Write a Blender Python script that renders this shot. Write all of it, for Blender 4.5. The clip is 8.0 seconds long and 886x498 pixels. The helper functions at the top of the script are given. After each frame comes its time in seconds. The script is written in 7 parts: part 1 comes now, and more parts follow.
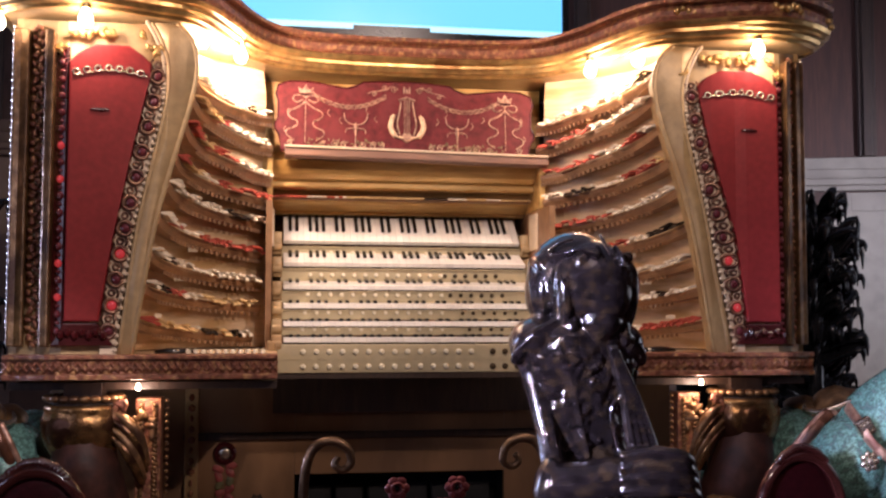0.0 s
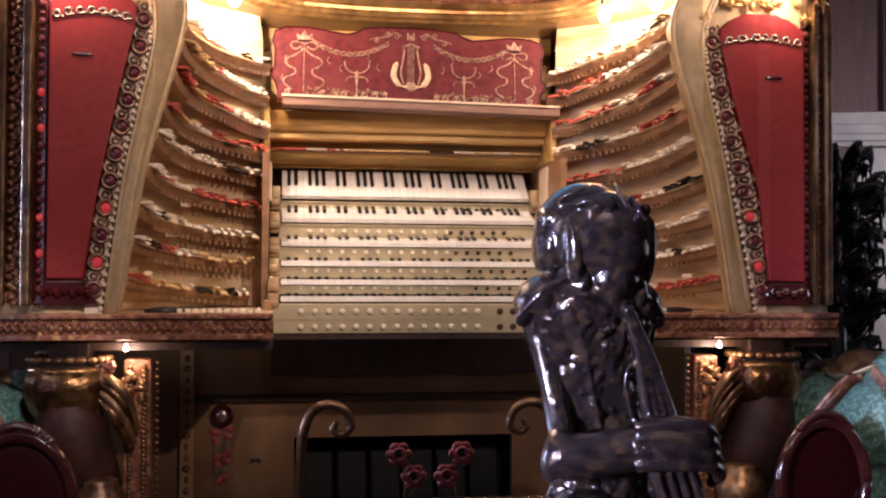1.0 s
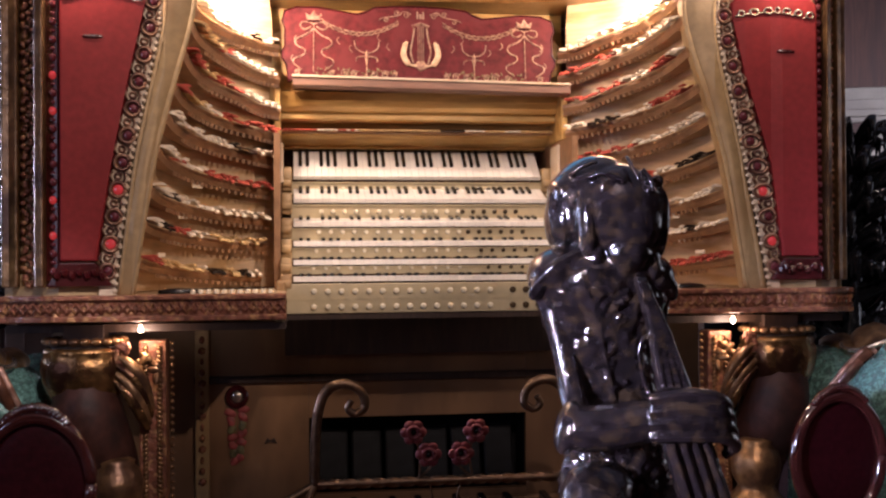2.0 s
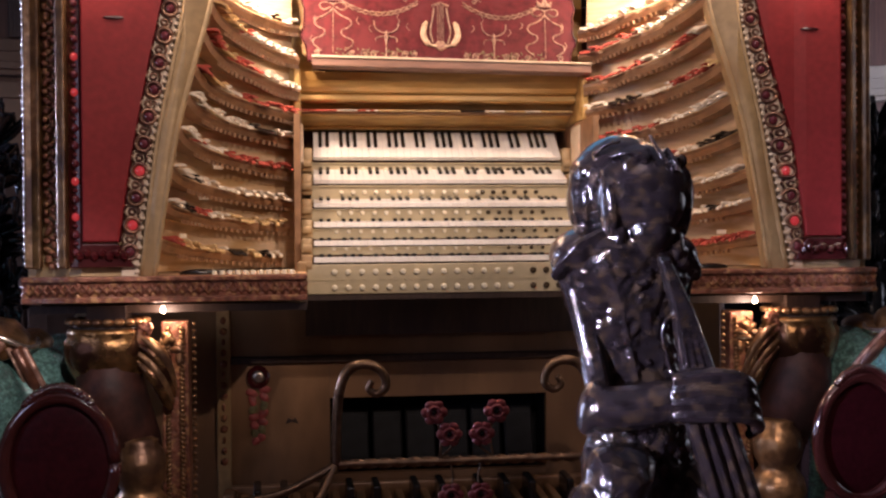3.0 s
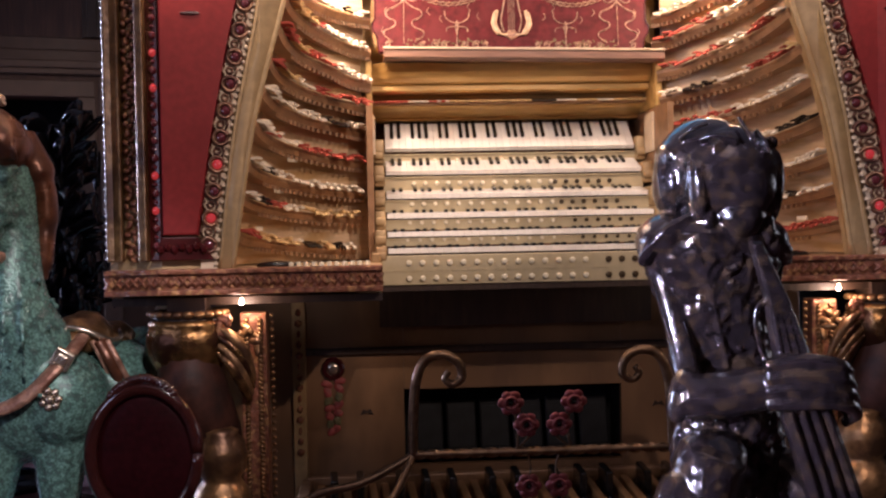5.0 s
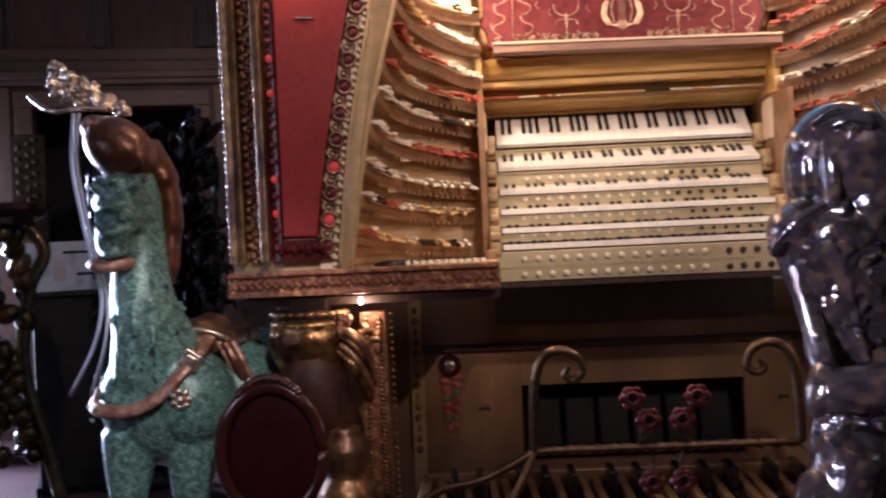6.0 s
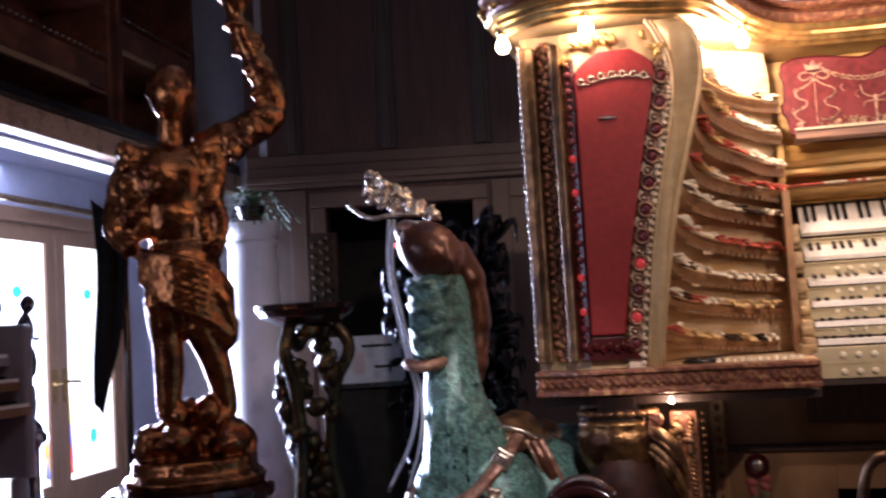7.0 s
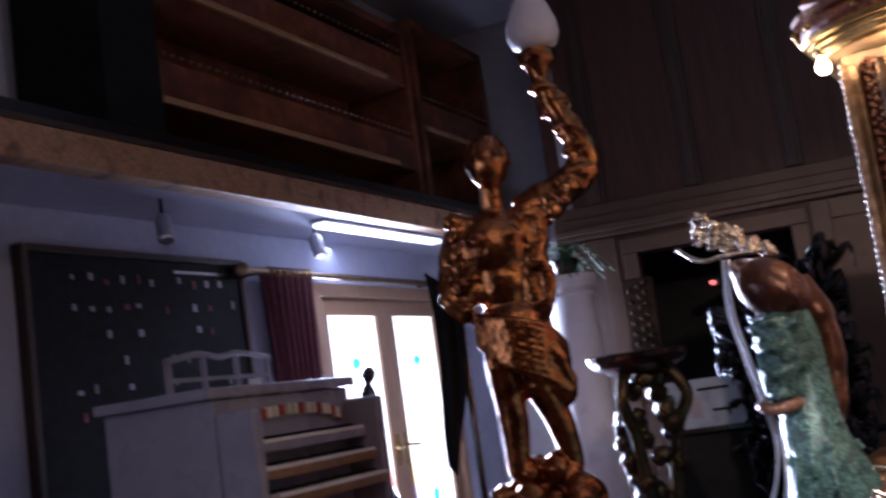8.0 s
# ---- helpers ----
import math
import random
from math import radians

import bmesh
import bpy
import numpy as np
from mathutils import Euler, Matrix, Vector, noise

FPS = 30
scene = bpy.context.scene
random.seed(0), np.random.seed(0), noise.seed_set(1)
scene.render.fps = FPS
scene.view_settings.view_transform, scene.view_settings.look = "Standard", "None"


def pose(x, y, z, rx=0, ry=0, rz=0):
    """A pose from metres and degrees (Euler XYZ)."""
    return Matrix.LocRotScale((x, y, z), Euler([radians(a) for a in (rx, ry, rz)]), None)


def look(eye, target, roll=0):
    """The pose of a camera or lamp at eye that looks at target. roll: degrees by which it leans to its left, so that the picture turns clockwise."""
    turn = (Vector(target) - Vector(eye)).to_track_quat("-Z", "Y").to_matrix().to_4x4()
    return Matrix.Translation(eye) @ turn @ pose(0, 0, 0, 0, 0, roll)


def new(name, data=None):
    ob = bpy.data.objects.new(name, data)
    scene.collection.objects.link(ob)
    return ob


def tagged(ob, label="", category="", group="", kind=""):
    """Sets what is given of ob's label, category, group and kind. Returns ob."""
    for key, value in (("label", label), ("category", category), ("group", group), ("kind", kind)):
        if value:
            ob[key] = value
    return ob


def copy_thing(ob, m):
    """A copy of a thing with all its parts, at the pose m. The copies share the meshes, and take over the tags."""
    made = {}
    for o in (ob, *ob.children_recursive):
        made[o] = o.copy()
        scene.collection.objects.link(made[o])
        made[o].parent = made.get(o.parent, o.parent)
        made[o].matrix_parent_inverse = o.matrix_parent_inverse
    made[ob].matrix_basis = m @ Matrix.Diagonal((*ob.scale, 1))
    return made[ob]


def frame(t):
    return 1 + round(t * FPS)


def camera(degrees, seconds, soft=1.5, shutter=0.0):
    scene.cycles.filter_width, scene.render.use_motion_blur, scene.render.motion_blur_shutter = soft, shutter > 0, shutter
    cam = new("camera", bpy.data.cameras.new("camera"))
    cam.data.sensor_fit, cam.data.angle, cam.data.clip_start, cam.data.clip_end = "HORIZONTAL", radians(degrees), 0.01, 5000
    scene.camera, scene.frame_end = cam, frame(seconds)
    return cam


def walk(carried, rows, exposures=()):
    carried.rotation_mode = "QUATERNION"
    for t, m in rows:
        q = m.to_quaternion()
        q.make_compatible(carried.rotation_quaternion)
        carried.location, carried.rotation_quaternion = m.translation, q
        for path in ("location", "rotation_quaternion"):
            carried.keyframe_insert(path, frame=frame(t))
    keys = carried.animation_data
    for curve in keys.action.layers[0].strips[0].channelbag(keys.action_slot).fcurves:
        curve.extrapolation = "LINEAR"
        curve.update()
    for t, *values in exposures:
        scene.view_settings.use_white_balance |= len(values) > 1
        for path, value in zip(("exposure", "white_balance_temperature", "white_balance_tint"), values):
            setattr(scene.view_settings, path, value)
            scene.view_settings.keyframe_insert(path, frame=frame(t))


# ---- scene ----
cam = camera(46.2, 8.0, soft=2.2, shutter=0.3)
# seconds, place, yaw, pitch, roll
PATH = [
    (0, -0.451, -2.968, 1.034, -9.24, 3.60, 0.13),
    (0.5, -0.405, -2.811, 1.032, -8.49, 1.72, 0.12),
    (1, -0.404, -2.812, 1.030, -8.58, 1.37, 0.27),
    (1.2, -0.404, -2.812, 1.030, -8.20, 1.43, 0.27),
    (2.3, -0.405, -2.811, 1.013, -7.84, -0.58, -0.49),
    (2.5, -0.405, -2.811, 1.013, -7.65, -1.18, -0.49),
    (3, -0.411, -2.808, 1.015, -6.92, -0.59, -0.48),
    (3.5, -0.434, -2.801, 1.020, -4.25, 0.63, -0.31),
    (4, -0.435, -2.801, 1.020, -4.42, 0.45, -0.25),
    (4.2, -0.435, -2.801, 1.020, -4.42, 0.35, -0.25),
    (5.3, -0.448, -2.793, 1.002, -2.61, -1.18, -2.03),
    (5.5, -0.448, -2.793, 1.002, -1.16, -1.18, -2.03),
    (6, -0.476, -2.790, 1.009, 2.29, -0.95, -2.65),
    (6.25, -0.512, -2.7925, 1.023, 5.80, 0.87, -2.60),
    (6.5, -0.547, -2.795, 1.037, 8.72, 2.03, -2.54),
    (6.75, -0.582, -2.803, 1.050, 11.90, 2.62, -2.96),
    (7, -0.617, -2.811, 1.063, 15.85, 4.22, -3.39),
    (7.25, -0.638, -2.822, 1.070, 18.85, 5.05, -4.34),
    (7.5, -0.659, -2.833, 1.077, 23.14, 4.50, -5.29),
    (7.75, -0.6765, -2.851, 1.086, 27.15, 6.02, -6.70),
    (8, -0.694, -2.869, 1.095, 31.83, 8.30, -8.12),
]


def eye_pose(x, y, z, yaw, pitch, roll):
    a, p = radians(yaw), radians(pitch)
    ahead = Vector((-math.sin(a) * math.cos(p), math.cos(a) * math.cos(p), math.sin(p)))
    return look((x, y, z), Vector((x, y, z)) + ahead, roll)


walk(cam, [(r[0], eye_pose(*r[1:])) for r in PATH], [(0, 0.34, 6050, 22), (8, 0.34, 6050, 22)])

# ---- light ----
world = bpy.data.worlds.new("world")
scene.world = world
world.use_nodes = True
world.node_tree.nodes["Background"].inputs[0].default_value = (0.55, 0.7, 1.0, 1)
world.node_tree.nodes["Background"].inputs[1].default_value = 1.0


def lamp(name, kind, place, energy, color, size=0.03, target=None, spot=60, area=(1, 1)):
    d = bpy.data.lights.new(name, kind)
    d.energy, d.color = energy, color
    if kind == "AREA":
        d.shape, d.size, d.size_y = "RECTANGLE", area[0], area[1]
    else:
        d.shadow_soft_size = size
    if kind == "SPOT":
        d.spot_size, d.spot_blend = radians(spot), 0.6
    ob = new(name, d)
    ob.matrix_basis = look(place, target) if target else pose(*place)
    return ob


WARM = (1.0, 0.75, 0.52)
COOL = (0.62, 0.74, 1.0)
# bulbs under the canopy of the organ, two over each bolster and two in each stop jamb
BULBS = [(s * x, y, z) for s in (-1, 1) for x, y, z in ((0.955, -0.125, 1.822), (0.665, 0.10, 1.835), (0.56, 0.26, 1.834), (1.2, -0.03, 1.83))]
BULBS.pop()
for n, b in enumerate(BULBS):
    lamp("bulb_light", "POINT", b, (2.2, 5.2, 6.5, 0.25)[n % 4] * (2.0 if b[0] < 0 else 1.1), WARM, 0.02)
# daylight through the glazed doors of the side wall
day = lamp("door_daylight", "AREA", (-4.36, 2.15, 1.0), 160, COOL, target=(-2.2, 1.1, 1.0), area=(0.8, 1.7))
day.data.spread = radians(110)
# unseen ceiling spots, added to brighten the manuals, jambs, horse and right end
lamp("hall_spot_light", "SPOT", (0.5, -3.9, 3.5), 170, (1.0, 0.78, 0.58), 0.06, target=(-0.05, 0.4, 1.45), spot=23)
lamp("hall_spot_light", "SPOT", (1.6, -4.2, 3.2), 290, (1.0, 0.76, 0.56), 0.06, target=(-0.65, 0.3, 1.58), spot=23)
lamp("hall_spot_light", "SPOT", (0.3, -4.2, 3.2), 430, (1.0, 0.88, 0.78), 0.05, target=(-1.22, 0.0, 0.55), spot=11.5)
lamp("hall_spot_light", "SPOT", (-0.5, -4.2, 3.2), 210, (1.0, 0.78, 0.60), 0.06, target=(1.06, 0.0, 1.12), spot=24)
# from an assumed, unseen window: narrow beam on the cellist, then a wide cool fill
side = lamp("side_window_daylight", "AREA", (-3.93, -3.4, 1.5), 9, (0.70, 0.76, 1.0), target=(0.0, -1.25, 0.9), area=(0.35, 1.0))
side.data.spread = radians(12)
side = lamp("side_window_daylight", "AREA", (-3.93, -3.3, 1.6), 6, (0.60, 0.66, 1.0), target=(-0.8, -0.2, 1.0), area=(0.9, 1.2))
side.data.spread = radians(110)
for s in (-1, 1):
    lamp("pilaster_light", "POINT", (s * 0.815, -0.02, 0.815), 0.9, WARM, 0.015)
# added pendant: general warm fill from behind the camera
lamp("pendant_light", "POINT", (0.2, -3.3, 3.35), 32, (1.0, 0.80, 0.68), 0.12)

# second assumed window, added to brighten the trim of the right wing
side = lamp("side_window_daylight", "AREA", (4.1, 0.2, 1.5), 20, (0.86, 0.90, 1.0), target=(2.6, 2.6, 1.6), area=(0.9, 1.2))
side.data.spread = radians(60)

# ---- materials ----
def mat(name, color, rough=0.5, metal=0.0, vary=0.25, scale=18.0, bump=0.15, second=None, second_scale=4.0, cut=0.55, island=0.0, coat=0.0, glow=None, glow_strength=0.0, stretch=(1, 1, 1), spec=0.5):
    m = bpy.data.materials.new(name)
    m.use_nodes = True
    t = m.node_tree
    p = t.nodes["Principled BSDF"]
    tc = t.nodes.new("ShaderNodeTexCoord")
    mp = t.nodes.new("ShaderNodeMapping")
    mp.inputs["Scale"].default_value = stretch
    t.links.new(tc.outputs["Object"], mp.inputs[0])
    fine = t.nodes.new("ShaderNodeTexNoise")
    fine.inputs["Scale"].default_value, fine.inputs["Detail"].default_value = scale, 6
    t.links.new(mp.outputs[0], fine.inputs["Vector"])
    broad = t.nodes.new("ShaderNodeTexNoise")
    broad.inputs["Scale"].default_value, broad.inputs["Detail"].default_value = second_scale, 4
    t.links.new(mp.outputs[0], broad.inputs["Vector"])
    ramp = t.nodes.new("ShaderNodeValToRGB")
    lo, hi = [max(0.0, c * (1 - vary)) for c in color], [min(1.0, c * (1 + vary)) for c in color]
    ramp.color_ramp.elements[0].color, ramp.color_ramp.elements[1].color = (*lo, 1), (*hi, 1)
    ramp.color_ramp.elements[0].position, ramp.color_ramp.elements[1].position = 0.3, 0.7
    t.links.new(fine.outputs["Fac"], ramp.inputs[0])
    out = ramp.outputs[0]
    if second:
        mask = t.nodes.new("ShaderNodeValToRGB")
        mask.color_ramp.elements[0].position, mask.color_ramp.elements[1].position = cut - 0.08, cut + 0.08
        t.links.new(broad.outputs["Fac"], mask.inputs[0])
        mix = t.nodes.new("ShaderNodeMix")
        mix.data_type = "RGBA"
        t.links.new(mask.outputs[0], mix.inputs["Factor"])
        t.links.new(out, mix.inputs["A"])
        mix.inputs["B"].default_value = (*second, 1)
        out = mix.outputs["Result"]
    if island:
        info = t.nodes.new("ShaderNodeObjectInfo")
        hsv = t.nodes.new("ShaderNodeHueSaturation")
        mr = t.nodes.new("ShaderNodeMapRange")
        mr.inputs["To Min"].default_value, mr.inputs["To Max"].default_value = 1 - island, 1 + island
        t.links.new(info.outputs["Random"], mr.inputs["Value"])
        t.links.new(mr.outputs[0], hsv.inputs["Value"])
        t.links.new(out, hsv.inputs["Color"])
        out = hsv.outputs[0]
    t.links.new(out, p.inputs["Base Color"])
    p.inputs["Metallic"].default_value = metal
    p.inputs["Specular IOR Level"].default_value = spec
    rr = t.nodes.new("ShaderNodeMapRange")
    rr.inputs["To Min"].default_value, rr.inputs["To Max"].default_value = max(0.03, rough * 0.75), min(1.0, rough * 1.25)
    t.links.new(broad.outputs["Fac"], rr.inputs["Value"])
    t.links.new(rr.outputs[0], p.inputs["Roughness"])
    if bump:
        b = t.nodes.new("ShaderNodeBump")
        b.inputs["Strength"].default_value, b.inputs["Distance"].default_value = bump, 0.01
        t.links.new(fine.outputs["Fac"], b.inputs["Height"])
        t.links.new(b.outputs[0], p.inputs["Normal"])
    p.inputs["Coat Weight"].default_value = coat
    p.inputs["Coat Roughness"].default_value = 0.08
    if glow:
        p.inputs["Emission Color"].default_value = (*glow, 1)
        p.inputs["Emission Strength"].default_value = glow_strength
    return m


GOLD = mat("gold_leaf", (0.62, 0.40, 0.15), 0.34, 0.85, 0.3, 30, 0.3, (0.30, 0.15, 0.05), 7, 0.62)
GOLD_SATIN = mat("satin_gold_paint", (0.40, 0.28, 0.14), 0.45, 0.2, 0.15, 40, 0.12, (0.32, 0.20, 0.09), 5, 0.6)
CARVED = mat("carved_red_gold", (0.20, 0.072, 0.040), 0.42, 0.3, 0.45, 60, 0.6, (0.42, 0.22, 0.09), 55, 0.60)
GOLD_DARK = mat("aged_dark_gilding", (0.26, 0.14, 0.06), 0.34, 0.7, 0.45, 35, 0.4, (0.09, 0.045, 0.025), 9, 0.55)
RED = mat("crimson_panel", (0.215, 0.021, 0.022), 0.5, 0, 0.12, 60, 0.04, (0.17, 0.016, 0.018), 3, 0.55, spec=0.15)
DESK_RED = mat("damask_red", (0.10, 0.015, 0.018), 0.6, 0, 0.4, 40, 0.1, (0.125, 0.024, 0.027), 11, 0.55, spec=0.15)
WORN_GILT = mat("worn_gilt_paint", (0.36, 0.22, 0.15), 0.5, 0.1, 0.5, 110, 0.3, (0.17, 0.07, 0.055), 60, 0.58)
GOLDEN = mat("deep_gold_lacquer", (0.60, 0.38, 0.13), 0.34, 0.15, 0.2, 14, 0.08, (0.42, 0.23, 0.06), 5, 0.56, stretch=(0.6, 4, 4))
PINK_PAINT = mat("faded_pink_paint", (0.34, 0.07, 0.06), 0.5, 0, 0.4, 60, 0.2)
PLUM_GILT = mat("tarnished_gilt", (0.25, 0.135, 0.085), 0.32, 0.55, 0.5, 50, 0.3, (0.10, 0.045, 0.035), 25, 0.55)
LEAF_PAINT = mat("olive_leaf_paint", (0.16, 0.14, 0.06), 0.5, 0, 0.4, 90, 0.2)
LEDGE = mat("mauve_brown_ledge", (0.24, 0.135, 0.095), 0.5, 0, 0.3, 14, 0.08, (0.17, 0.085, 0.06), 5, 0.55, stretch=(0.6, 6, 6))
DARK_RED = mat("dark_garnet", (0.042, 0.005, 0.006), 0.22, 0, 0.3, 20, 0.1)
CREAM = mat("cream_paint", (0.62, 0.50, 0.36), 0.45, 0, 0.1, 25, 0.06, (0.52, 0.38, 0.24), 6, 0.6)
JAMB = mat("gold_lacquer_wood", (0.66, 0.48, 0.29), 0.36, 0.1, 0.16, 12, 0.06, (0.50, 0.31, 0.13), 5, 0.58, stretch=(1, 1, 6))
SHELF = mat("stained_shelf_wood", (0.29, 0.16, 0.08), 0.40, 0.1, 0.25, 22, 0.08)
IVORY = mat("ivory_key", (0.86, 0.83, 0.77), 0.22, 0, 0.04, 8, 0, island=0.05)
EBONY = mat("ebony_key", (0.012, 0.011, 0.012), 0.22, 0, 0.3, 30, 0)
SLIP = mat("pale_gold_slip", (0.50, 0.42, 0.26), 0.40, 0.1, 0.08, 30, 0.04, (0.43, 0.36, 0.22), 6, 0.6)
PISTON = mat("ivory_piston", (0.72, 0.66, 0.50), 0.2, 0, 0.05, 20, 0)
PISTON_DARK = mat("dark_piston", (0.05, 0.035, 0.02), 0.2, 0, 0.2, 20, 0)
TAB_WHITE = mat("white_stop_tab", (0.78, 0.70, 0.56), 0.25, 0, 0.05, 20, 0, island=0.12)
TAB_RED = mat("red_stop_tab", (0.42, 0.085, 0.06), 0.25, 0, 0.1, 20, 0, island=0.15)
TAB_YELLOW = mat("amber_stop_tab", (0.62, 0.43, 0.20), 0.25, 0, 0.1, 20, 0, island=0.15)
TAB_BLACK = mat("black_stop_tab", (0.02, 0.015, 0.012), 0.25, 0, 0.1, 20, 0)
RUBY = mat("ruby_glass", (0.11, 0.022, 0.028), 0.08, 0, 0.3, 15, 0, coat=1.0)
RUBY_LIT = mat("lit_ruby_glass", (0.30, 0.03, 0.04), 0.1, 0, 0.2, 15, 0, coat=1.0, glow=(1.0, 0.07, 0.06), glow_strength=0.22)
GILT_PAINT = mat("matt_gilt_paint", (0.60, 0.42, 0.27), 0.5, 0.1, 0.25, 60, 0.2)
SILVER = mat("silvered_metal", (0.62, 0.52, 0.42), 0.25, 0.9, 0.25, 40, 0.3)
KNEE = mat("painted_kneeboard", (0.23, 0.125, 0.06), 0.45, 0.1, 0.3, 10, 0.08, (0.15, 0.08, 0.04), 5, 0.55, stretch=(1, 1, 0.4))
DARKWOOD = mat("dark_walnut", (0.040, 0.021, 0.013), 0.5, 0, 0.4, 14, 0.1, (0.028, 0.014, 0.010), 3, 0.55, stretch=(6, 6, 0.7))
PANELWOOD = mat("brown_panelling", (0.066, 0.024, 0.015), 0.55, 0, 0.3, 12, 0.08, (0.048, 0.018, 0.012), 2.5, 0.55, stretch=(8, 8, 0.6))
OLIVE_TRIM = mat("olive_brown_trim", (0.085, 0.045, 0.027), 0.5, 0, 0.2, 12, 0.06, (0.075, 0.040, 0.025), 3, 0.6)
PALE_TRIM = mat("pale_grey_trim", (0.25, 0.21, 0.17), 0.5, 0, 0.15, 12, 0.06, (0.20, 0.165, 0.135), 3, 0.6)
DULL_CARVING = mat("dull_dark_carving", (0.035, 0.022, 0.014), 0.8, 0, 0.4, 30, 0.2, spec=0.1)
PEDALWOOD = mat("maple_pedal", (0.42, 0.23, 0.10), 0.4, 0, 0.2, 10, 0.05, island=0.2, stretch=(8, 1, 8))
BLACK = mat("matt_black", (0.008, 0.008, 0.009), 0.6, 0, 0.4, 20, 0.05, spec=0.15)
BRONZE = mat("dark_patinated_bronze", (0.018, 0.012, 0.013), 0.16, 0.6, 0.6, 70, 0.24, (0.062, 0.036, 0.021), 60, 0.58, coat=0.55)
BRONZE_HOT = mat("copper_bronze", (0.40, 0.155, 0.055), 0.20, 0.95, 0.4, 38, 0.6, (0.13, 0.04, 0.022), 16, 0.56)
BRONZE_DEEP = mat("black_bronze", (0.03, 0.02, 0.018), 0.2, 0.7, 0.5, 30, 0.5, (0.10, 0.035, 0.02), 9, 0.6)
VERDIGRIS = mat("green_patina", (0.13, 0.26, 0.225), 0.26, 0.2, 0.55, 150, 0.25, (0.055, 0.10, 0.09), 60, 0.54)
HORSE_BROWN = mat("rust_brown_patina", (0.13, 0.05, 0.026), 0.28, 0.4, 0.4, 30, 0.3, (0.06, 0.025, 0.018), 10, 0.56)
IRON = mat("wrought_iron_bronze", (0.16, 0.10, 0.06), 0.34, 0.8, 0.35, 40, 0.3)
ROSE = mat("painted_iron_rose", (0.17, 0.035, 0.038), 0.35, 0.3, 0.35, 50, 0.3)
WALL_BLUE = mat("bluish_plaster", (0.40, 0.42, 0.54), 0.8, 0, 0.06, 20, 0.05, (0.34, 0.36, 0.47), 2, 0.6)
WALL_GREY = mat("grey_plaster", (0.34, 0.33, 0.36), 0.8, 0, 0.06, 20, 0.05)
CEIL = mat("ceiling_paint", (0.42, 0.42, 0.45), 0.8, 0, 0.06, 12, 0.04)
CARPET = mat("burgundy_carpet", (0.07, 0.018, 0.02), 0.95, 0, 0.4, 200, 0.3, (0.05, 0.012, 0.015), 6, 0.55)
BEAM = mat("oak_beam", (0.34, 0.19, 0.11), 0.5, 0, 0.3, 18, 0.1, (0.13, 0.065, 0.035), 3, 0.6, stretch=(3, 0.5, 3))
CABINET = mat("mahogany_cabinet", (0.19, 0.066, 0.035), 0.35, 0, 0.4, 14, 0.06, (0.08, 0.028, 0.018), 3, 0.55)
PALE_WOOD = mat("pale_shelf_edge", (0.36, 0.22, 0.12), 0.45, 0, 0.15, 14, 0.05)
WHITE_PAINT = mat("white_lacquer", (0.32, 0.30, 0.35), 0.28, 0, 0.05, 15, 0.03, (0.26, 0.24, 0.29), 4, 0.6)
MARBLE = mat("white_marble", (0.80, 0.78, 0.77), 0.3, 0, 0.06, 6, 0.02, (0.62, 0.61, 0.63), 7, 0.62)
FERN = mat("fern_leaf", (0.02, 0.06, 0.022), 0.5, 0, 0.4, 20, 0.1)
CURTAIN = mat("wine_velvet", (0.075, 0.012, 0.022), 0.85, 0, 0.3, 40, 0.1)
DOOR_WOOD = mat("honey_oak_door", (0.33, 0.20, 0.13), 0.45, 0, 0.15, 14, 0.05, stretch=(4, 4, 0.5))
BRASS = mat("polished_brass", (0.72, 0.52, 0.22), 0.2, 1.0, 0.15, 20, 0.05)
BELL_GILT = mat("brown_gilding", (0.24, 0.125, 0.045), 0.27, 0.85, 0.5, 45, 0.35, (0.06, 0.025, 0.014), 14, 0.52)
LEG_BROWN = mat("dark_carved_leg", (0.034, 0.012, 0.008), 0.55, 0.0, 0.5, 30, 0.3, (0.018, 0.008, 0.006), 9, 0.55, spec=0.2)
STEEL = mat("brushed_steel", (0.5, 0.5, 0.52), 0.3, 1.0, 0.1, 30, 0.05)
BULB = mat("lit_bulb_glass", (1, 0.9, 0.7), 0.2, 0, 0, 5, 0, glow=(1.0, 0.80, 0.52), glow_strength=14)
TUBE = mat("lit_tube", (1, 1, 1), 0.3, 0, 0, 5, 0, glow=(0.75, 0.86, 1.0), glow_strength=2.2)
DAYPANE = mat("daylit_frosted_pane", (0.8, 0.85, 0.9), 0.4, 0, 0, 5, 0, glow=(0.93, 0.97, 1.0), glow_strength=1.6)
SCREEN = mat("lit_screen", (0.1, 0.3, 0.5), 0.3, 0, 0, 5, 0, glow=(0.16, 0.60, 0.95), glow_strength=1.0)
SCREEN_PALE = mat("lit_screen_band", (0.5, 0.8, 0.9), 0.3, 0, 0, 5, 0, glow=(0.50, 0.88, 1.0), glow_strength=1.0)
FLAME = mat("frosted_flame_glass", (0.62, 0.56, 0.58), 0.35, 0, 0.05, 10, 0.02)
TEAL_GLASS = mat("teal_leaded_glass", (0.05, 0.5, 0.45), 0.2, 0, 0, 5, 0, glow=(0.06, 0.65, 0.55), glow_strength=0.9)
RAINBOW = [mat("leaded_glass", c, 0.2, 0, 0, 5, 0, glow=c, glow_strength=1.0) for c in ((1.0, 0.12, 0.08), (1.0, 0.75, 0.1), (0.2, 0.25, 0.9))]
GLASSBLACK = mat("black_glass_ornament", (0.01, 0.011, 0.014), 0.12, 0.2, 0.3, 20, 0.4)
